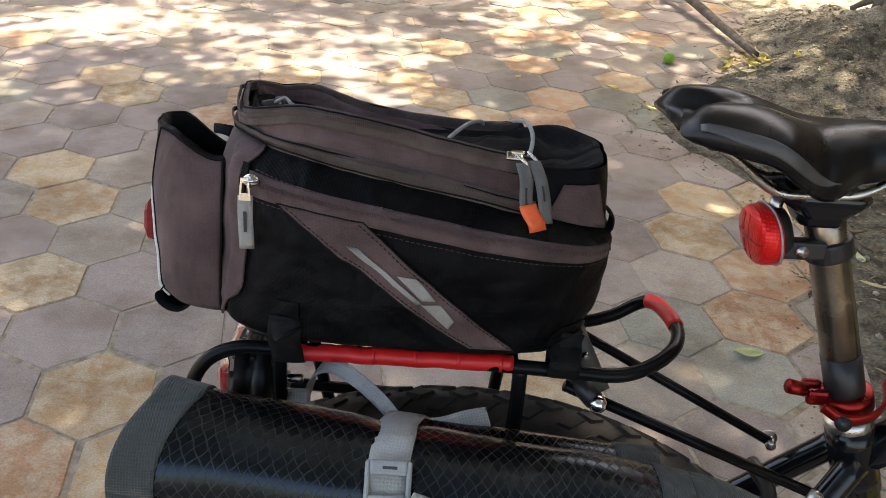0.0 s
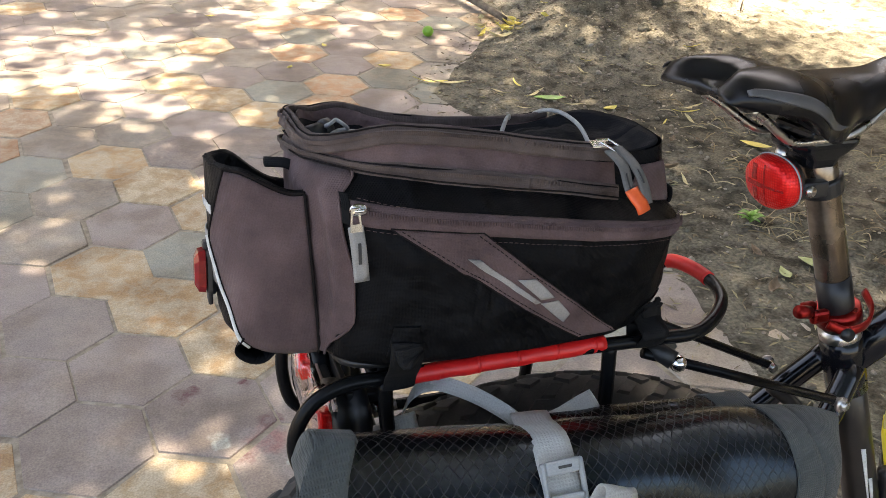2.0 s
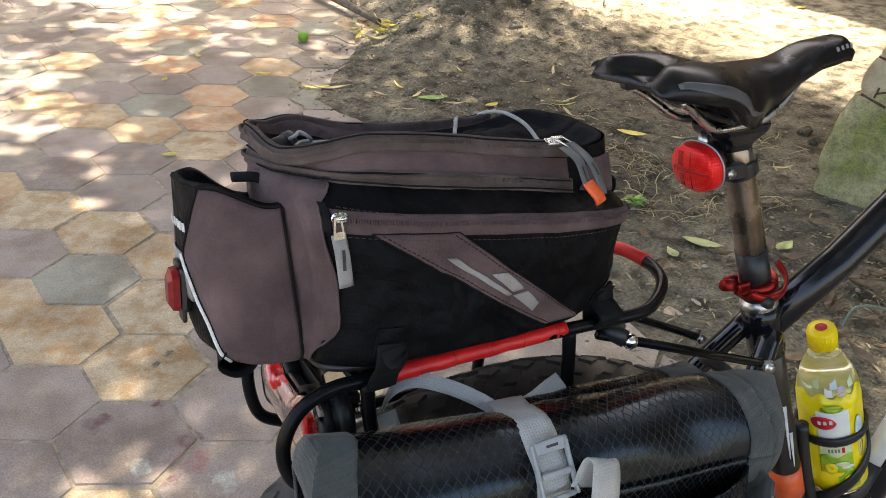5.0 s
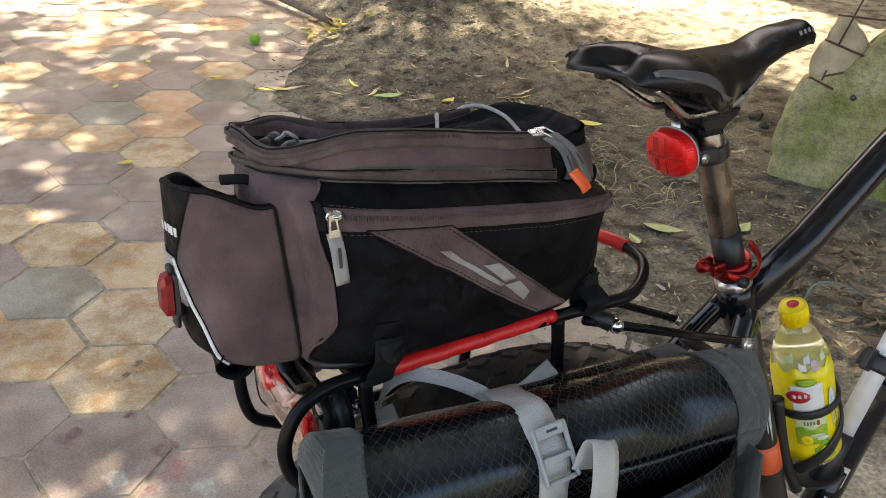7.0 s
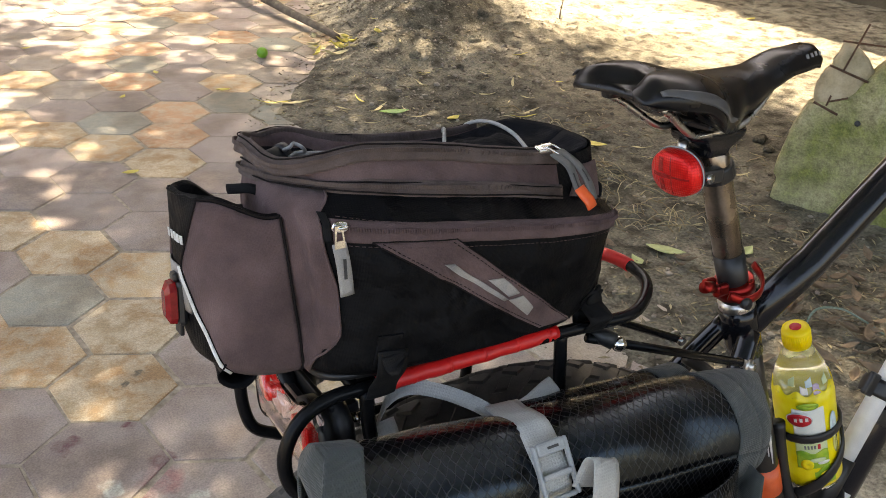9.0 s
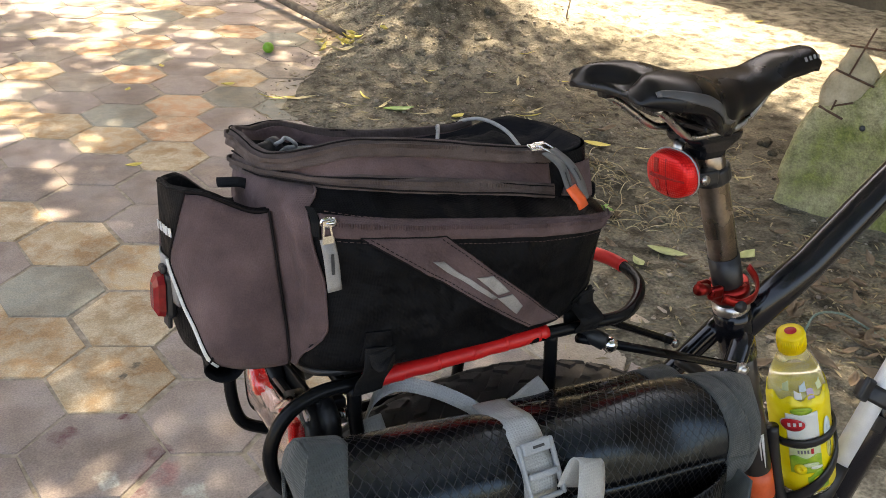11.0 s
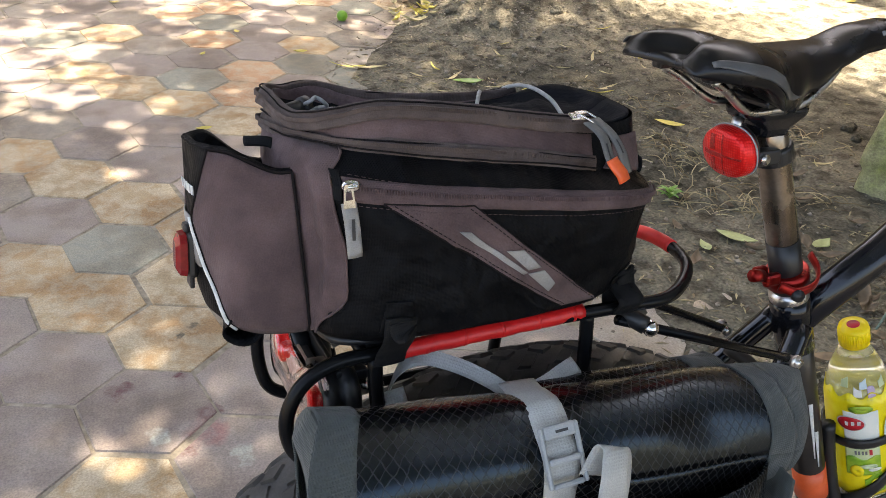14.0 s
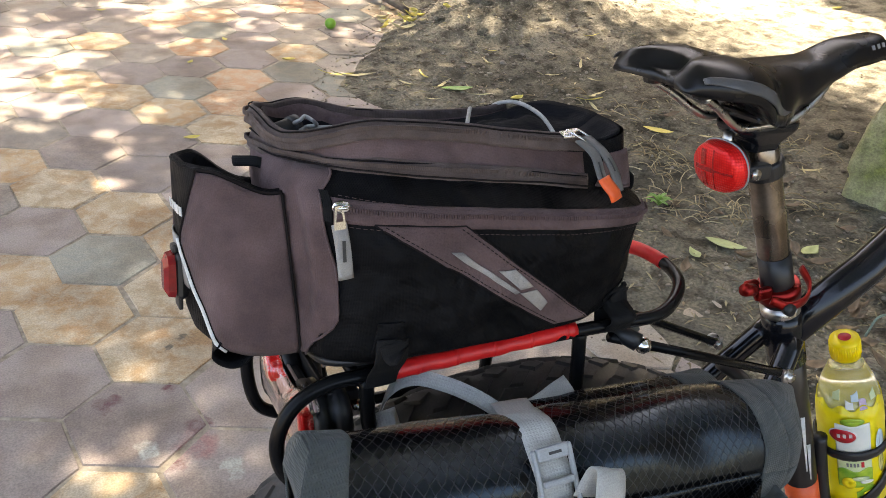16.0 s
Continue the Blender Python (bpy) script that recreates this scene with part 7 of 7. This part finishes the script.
SHOWN = ((1.207, 2.445, "broad", GREEN_LEAF, "fresh green pointed leaf on the earth", -10, 1.25), (1.405, 2.316, "small", YELLOW_LEAF, "curled orange-yellow leaf on the earth", 20, 1.5),
         (0.156, 2.277, "small", YELLOW_LEAF, "small yellow leaf on the paving", 5, 1.2), (0.691, 3.005, "small", YELLOW_LEAF, "small yellow leaf on the paving", -10, 1.3),
         (1.726, 1.845, "broad", YELLOW_LEAF, "long yellow leaf on the earth", -45, 1.1), (1.389, 1.08, "broad", PALE_LEAF, "pale yellow-green leaf on the earth", -50, 1.15),
         (1.264, 1.062, "small", PALE_LEAF, "small pale leaf on the earth", 80, 1.3), (0.88, 2.734, "long", STRAW_LEAF, "long straw-coloured leaf at the paving edge", -15, 1.2),
         (1.161, 2.494, "long", STRAW_LEAF, "long straw-coloured leaf on the earth", 40, 0.9), (0.732, 1.102, "small", PALE_LEAF, "pale green leaf on the paving", 3, 1.6),
         (0.886, 2.109, "long", STRAW_LEAF, "long straw-coloured leaf on the paving", -20, 0.8), (0.847, 1.843, "long", STRAW_LEAF, "long straw-coloured leaf on the paving", -5, 0.9),
         (0.822, 2.773, "long", YELLOW_LEAF, "long yellow leaf at the paving edge", -25, 1.0), (1.182, 1.597, "broad", PALE_LEAF, "pale leaf on the earth", 85, 0.6),
         (0.30, 3.07, "small", YELLOW_LEAF, "small yellow leaf on the paving", 60, 0.9), (2.84, 3.68, "broad", YELLOW_LEAF, "yellow leaf on the sunlit earth", 30, 0.9),
         (1.95, 4.25, "small", YELLOW_LEAF, "yellow leaf on the mound", 30, 1.4), (4.0, 3.18, "broad", YELLOW_LEAF, "yellow leaf in the wall's shade", 10, 0.9), (0.50, 3.35, "small", YELLOW_LEAF, "small yellow leaf on the paving", 100, 1.0),
         (0.05, 3.95, "small", YELLOW_LEAF, "small yellow leaf on the paving", 10, 1.0), (1.60, 0.973, "small", PALE_LEAF, "pale leaf on the earth", 20, 1.8), (1.30, 3.50, "small", YELLOW_LEAF, "small yellow leaf at the paving edge", 10, 1.2))
for x, y, shape, mat, label, turn, k in SHOWN:
    leaf(x, y, shape, mat, label, turn, 0, k)
rnd = random.Random(21)
for k in range(70):          # straw-coloured blades along the edge of the paving and over the mound
    if k < 24:
        x, y = rnd.gauss(1.36, 0.07), rnd.gauss(3.42, 0.11)
    elif k < 50:
        x, y = rnd.uniform(1.05, 2.3), rnd.uniform(1.4, 2.9)
    else:
        y = rnd.uniform(1.6, 4.4)
        x = edge_x(y) + rnd.uniform(-0.15, 1.3)
    if k < 24 and k % 3:
        leaf(x, y, "dry", STRAW_LEAF if k % 2 else YELLOW_LEAF, "curled straw-coloured leaf in a heap by the branch", rnd.uniform(0, 360), rnd.uniform(-25, 25), rnd.uniform(0.7, 1.15), 0.010, k % 3)
        continue
    leaf(x, y, "long", STRAW_LEAF if k % 4 else YELLOW_LEAF, "thin straw-coloured leaf on the earth", rnd.uniform(0, 360), rnd.uniform(-8, 8), rnd.uniform(0.35, 0.95), 0.003, k % 2)
for k in range(90):          # brown leaf litter between the block and the cycle
    x, y = rnd.gauss(1.58, 0.20), rnd.gauss(0.62, 0.20)
    leaf(x, y, "dry", BROWN_LEAF, "curled dry brown leaf in the litter", rnd.uniform(0, 360), rnd.uniform(-35, 35), rnd.uniform(0.5, 1.05), 0.010 + 0.014 * rnd.random(), k % 3)
for k in range(16):
    x, y = rnd.uniform(1.1, 1.9), rnd.uniform(0.7, 2.0)
    leaf(x, y, "dry", BROWN_LEAF, "dry brown leaf on the earth", rnd.uniform(0, 360), rnd.uniform(-20, 20), rnd.uniform(0.5, 0.9), 0.008, k % 3)

# crumbs of litter, twigs and grit, past counting
verts, faces = [], []
for k in range(2200):
    if k % 3 == 0:
        x, y = rnd.gauss(1.6, 0.28), rnd.gauss(0.65, 0.28)
    else:
        y = rnd.uniform(0.4, 4.4)
        x = edge_x(y) + abs(rnd.gauss(0, 0.9)) - 0.12
    a = rnd.uniform(0, TAU)
    l, w = rnd.uniform(0.010, 0.045), rnd.uniform(0.0010, 0.004)
    c = Vector((x, y, on_ground(x, y) + 0.003))
    d, s = Vector((math.cos(a), math.sin(a), rnd.uniform(-0.15, 0.15))) * l / 2, Vector((-math.sin(a), math.cos(a), 0)) * w
    n = len(verts)
    verts += [c - d, c + s + Vector((0, 0, 0.002)), c + d, c - s + Vector((0, 0, 0.002)), c + Vector((0, 0, -0.002))]
    faces += [(n, n + 3, n + 2, n + 1), (n, n + 1, n + 4), (n + 1, n + 2, n + 4), (n + 2, n + 3, n + 4), (n + 3, n, n + 4)]
crumbs = part("leaf_litter", (verts, faces), CRUMBS, smooth=False)
tagged(crumbs, "crumbs of dry leaf and straw over the earth", "litter", kind="stuff")
TUFTS = ((1.58, 1.66, 0.06, 34), (1.53, 1.48, 0.07, 30), (2.09, 1.59, 0.06, 26), (1.53, 1.22, 0.05, 24), (1.39, 1.3, 0.05, 20), (1.68, 2.05, 0.08, 14), (1.79, 1.17, 0.06, 10))
straws = []
for cx, cy, spread, count in TUFTS:
    for k in range(count):
        x, y = rnd.gauss(cx, spread), rnd.gauss(cy, spread)
        a, l, bend = rnd.gauss(cx * 9, 0.9), rnd.uniform(0.03, 0.11), rnd.uniform(-0.8, 0.8)
        rise, drop = rnd.uniform(0.002, 0.016), rnd.uniform(0.001, 0.010)
        path = []
        for i in range(7):
            f = i / 6
            path.append(Vector((x, y, on_ground(x, y) + drop + rise * math.sin(math.pi * f))))
            x, y, a = x + math.cos(a) * l / 6, y + math.sin(a) * l / 6, a + bend / 6
        straws.append(tube(path, 0.0020, 4, 0.0009))
straw = part("dry_grass", join(*straws), STRAW_DRY)
tagged(straw, "thin tangled tufts of dry straw-coloured grass", "grass", kind="stuff")
verts, faces = [], []
for k in range(4200):
    y = rnd.uniform(0.4, 4.3)
    x = edge_x(y) + abs(rnd.gauss(0, 0.8)) - 0.18
    if k % 3 == 0:
        x, y = rnd.gauss(1.75, 0.35), rnd.gauss(3.1, 0.45)
    r = abs(rnd.gauss(0, 0.004)) + 0.002
    if x < edge_x(y) + 0.05:
        r *= 0.5
    g = blob(r, k % 7, 0.5, 1, (1, rnd.uniform(0.6, 1.0), rnd.uniform(0.45, 0.8)))
    n = len(verts)
    c = Vector((x, y, on_ground(x, y) + r * 0.25))
    verts += [c + v for v in g[0]]
    faces += [tuple(q + n for q in f) for f in g[1]]
grit = part("grit", (verts, faces), GRIT_ISLES, smooth=False)
tagged(grit, "loose grit and small clods on the earth", "grit", kind="stuff")
for x, y, r in ((2.34, 1.60, 0.025), (2.30, 1.52, 0.018), (1.72, 3.25, 0.035), (1.60, 3.0, 0.022), (1.95, 3.05, 0.028), (1.45, 3.15, 0.018), (2.15, 3.3, 0.03), (1.75, 2.85, 0.016), (1.15, 1.35, 0.012), (1.52, 1.25, 0.014)):
    clod = part("clod", moved(blob(r, int(x * 50), 0.6, 3, (1.2, 0.9, 0.7)), Matrix.Translation((x, y, ground_z(x, y) + r * 0.3))), SOIL)
    tagged(clod, "dark crumbly clod of earth", "clod", "clods on the earth")

# green seedling and a thin upright twig
weed = thing("seedling", "small feathery green seedling in the earth", "plant", Matrix.Translation((1.355, 1.347, ground_z(1.355, 1.347))))
part("stem", tube(smooth_path([(0, 0, -0.01), (0.004, 0.002, 0.02), (0.002, 0.006, 0.045)], 4), 0.0012, 6, 0.0006), GREEN_LEAF, weed)
for k in range(11):
    a = k * 2.4
    g = blade(0.042, 0.0065, -0.006, 0.3)
    part("leaflet", moved(g, Matrix.Translation((0.002 + 0.018 * math.cos(a), 0.018 * math.sin(a), 0.022 + 0.002 * k)) @ Matrix.Rotation(a, 4, "Z") @ Matrix.Rotation(-0.35, 4, "Y")), GREEN_LEAF, weed)
twig = part("twig", tube(smooth_path([(2.66, 3.32, ground_z(2.66, 3.32) - 0.01), (2.665, 3.325, 0.12), (2.69, 3.32, 0.26)], 5), 0.005, 6, 0.002), BARK)
tagged(twig, "thin upright bare twig stuck in the earth", "twig")
wire = part("thin_cord", tube(smooth_path([(1.40, 0.60, 0.02), (1.46, 0.62, 0.05), (1.53, 0.60, 0.045), (1.56, 0.55, 0.03), (1.58, 0.50, 0.012)], 6), 0.003, 6), CORD_GREEN)
tagged(wire, "thin faded green cord in the leaf litter", "cord")

# ---------------------------------------------------------------- paving: hexagonal cast tiles, laid by hand
pavement = thing("pavement", "worn hexagonal cast paving tiles in faded purple, ochre and grey-green", "paving", kind="structure")
LAT_O, LAT_A, LAT_B = Vector((-0.1985, 1.5653)), Vector((0.2329, 0.0327)), Vector((0.0818, 0.2460))
HEX = [(LAT_A + LAT_B) / 3, (2 * LAT_B - LAT_A) / 3, (LAT_B - 2 * LAT_A) / 3, -(LAT_A + LAT_B) / 3, (LAT_A - 2 * LAT_B) / 3, (2 * LAT_A - LAT_B) / 3]
TINTS = {"p": (0.300, 0.254, 0.232), "g": (0.302, 0.266, 0.228), "y": (0.44, 0.335, 0.205), "o": (0.44, 0.275, 0.165), "t": (0.250, 0.254, 0.218)}
WEAR = {"p": 0.16, "g": 0.28, "y": 0.95, "o": 0.75, "t": 0.22}
KNOWN = {(0, 1): "y", (0, 0): "t", (1, 0): "y", (0, -1): "y", (1, -1): "y", (1, -2): "y", (0, -2): "p", (1, -3): "p", (2, -3): "p", (-1, 0): "y", (-1, 1): "p",
         (1, 3): "y", (0, 4): "y", (1, 4): "o", (-1, 5): "y", (0, 5): "t", (2, 3): "p", (0, 3): "p", (0, 2): "p", (1, 2): "p", (1, 1): "p", (2, -2): "p", (-1, -1): "p", (-1, 2): "y", (-1, 3): "p",
         (-2, -1): "p", (-2, -2): "p", (-1, -3): "y", (-1, -4): "o", (0, -4): "y", (-2, -3): "p", (-4, 1): "y", (-6, 5): "y", (-4, 2): "g", (4, 0): "y", (5, -1): "o", (0, 11): "t", (-1, -2): "p", (0, -3): "p", (0, 8): "t", (0, 7): "o", (1, 5): "o", (2, 4): "p", (2, 5): "t", (-1, 4): "p"}


def tile_mesh(seed):
    rnd = random.Random(seed)
    verts, faces = [], []
    rings = ((0.978, -0.045), (0.977, -0.0038), (0.957, 0.0), (0.5, 0.0005))
    corners = [p * (1 + rnd.uniform(-0.016, 0.012)) for p in HEX]
    for s, z in rings:
        for p, q in zip(corners, corners[1:] + corners[:1]):
            verts.append((p.x * s, p.y * s, z))
            m = (p + q) / 2
            k = s * (1 - 0.006 * rnd.random())
            verts.append((m.x * k, m.y * k, z))
    n = 12
    for r in range(3):
        for k in range(n):
            faces.append((r * n + k, r * n + (k + 1) % n, (r + 1) * n + (k + 1) % n, (r + 1) * n + k))
    faces.append(tuple(range(3 * n, 4 * n)))
    return mesh_of("tile", verts, faces, PAVING, smooth=False)


SAND = surface("jointing_sand", [(0.19, 0.16, 0.12), (0.30, 0.26, 0.20), (0.40, 0.35, 0.28)], rough=0.95, scale=45, fine=300, bump=0.6, depth=0.003)
rows = [[Vector((-5.0 + (edge_x(y) + 4.93) * k / 30, y, -0.0022)) for k in range(31)] for y in [-4.0 + 0.25 * i for i in range(50)]]
part("joint_sand", sheet(rows, 0.001), SAND, pavement, "sandy grout between the tiles")
tiles = [tile_mesh(k) for k in range(6)]
rnd = random.Random(11)
rest_v, rest_f = [], []
for i in range(-26, 26):
    for j in range(-16, 32):
        c = LAT_O + LAT_A * i + LAT_B * j
        if c.x > edge_x(c.y) + 0.35 or not (-4.2 < c.y < 8.5 and -5.0 < c.x):
            continue
        squeeze = 0.056 * max(0.0, 1.6 - c.y)
        c.y += squeeze
        tint = KNOWN.get((i, j)) or rnd.choices("pgyot", (9, 7, 2.2, 1.4, 2.0))[0]
        tip = (rnd.gauss(0, 0.25), rnd.gauss(0, 0.25))
        dz = max(-0.0004, rnd.gauss(0.0003, 0.0009))
        if -2.1 - 0.16 * (c.y - 3) < c.x and 0.35 < c.y < 4.9:
            ob = new("tile", tiles[rnd.randrange(6)])
            ob.parent = pavement
            ob.location = (c.x + rnd.gauss(0, 0.003), c.y + rnd.gauss(0, 0.003), dz)
            ob.rotation_euler = (radians(tip[0]), radians(tip[1]), radians(rnd.gauss(0, 0.5)))
            if squeeze:
                ob.scale = (1.0, 0.945, 1.0)
            k = 1 + rnd.gauss(0, 0.06)
            ob.color = (*[v * k for v in TINTS[tint]], WEAR[tint])
        else:
            me = tiles[rnd.randrange(6)]
            n = len(rest_v)
            rest_v += [(v.co.x + c.x, v.co.y + c.y, v.co.z + dz) for v in me.vertices]
            rest_f += [tuple(q + n for q in p.vertices) for p in me.polygons]
rest = part("tiles_beyond", (rest_v, rest_f), PAVING, pavement, smooth=False)
rest.color = (*TINTS["p"], 0.3)
tagged(rest, kind="stuff")
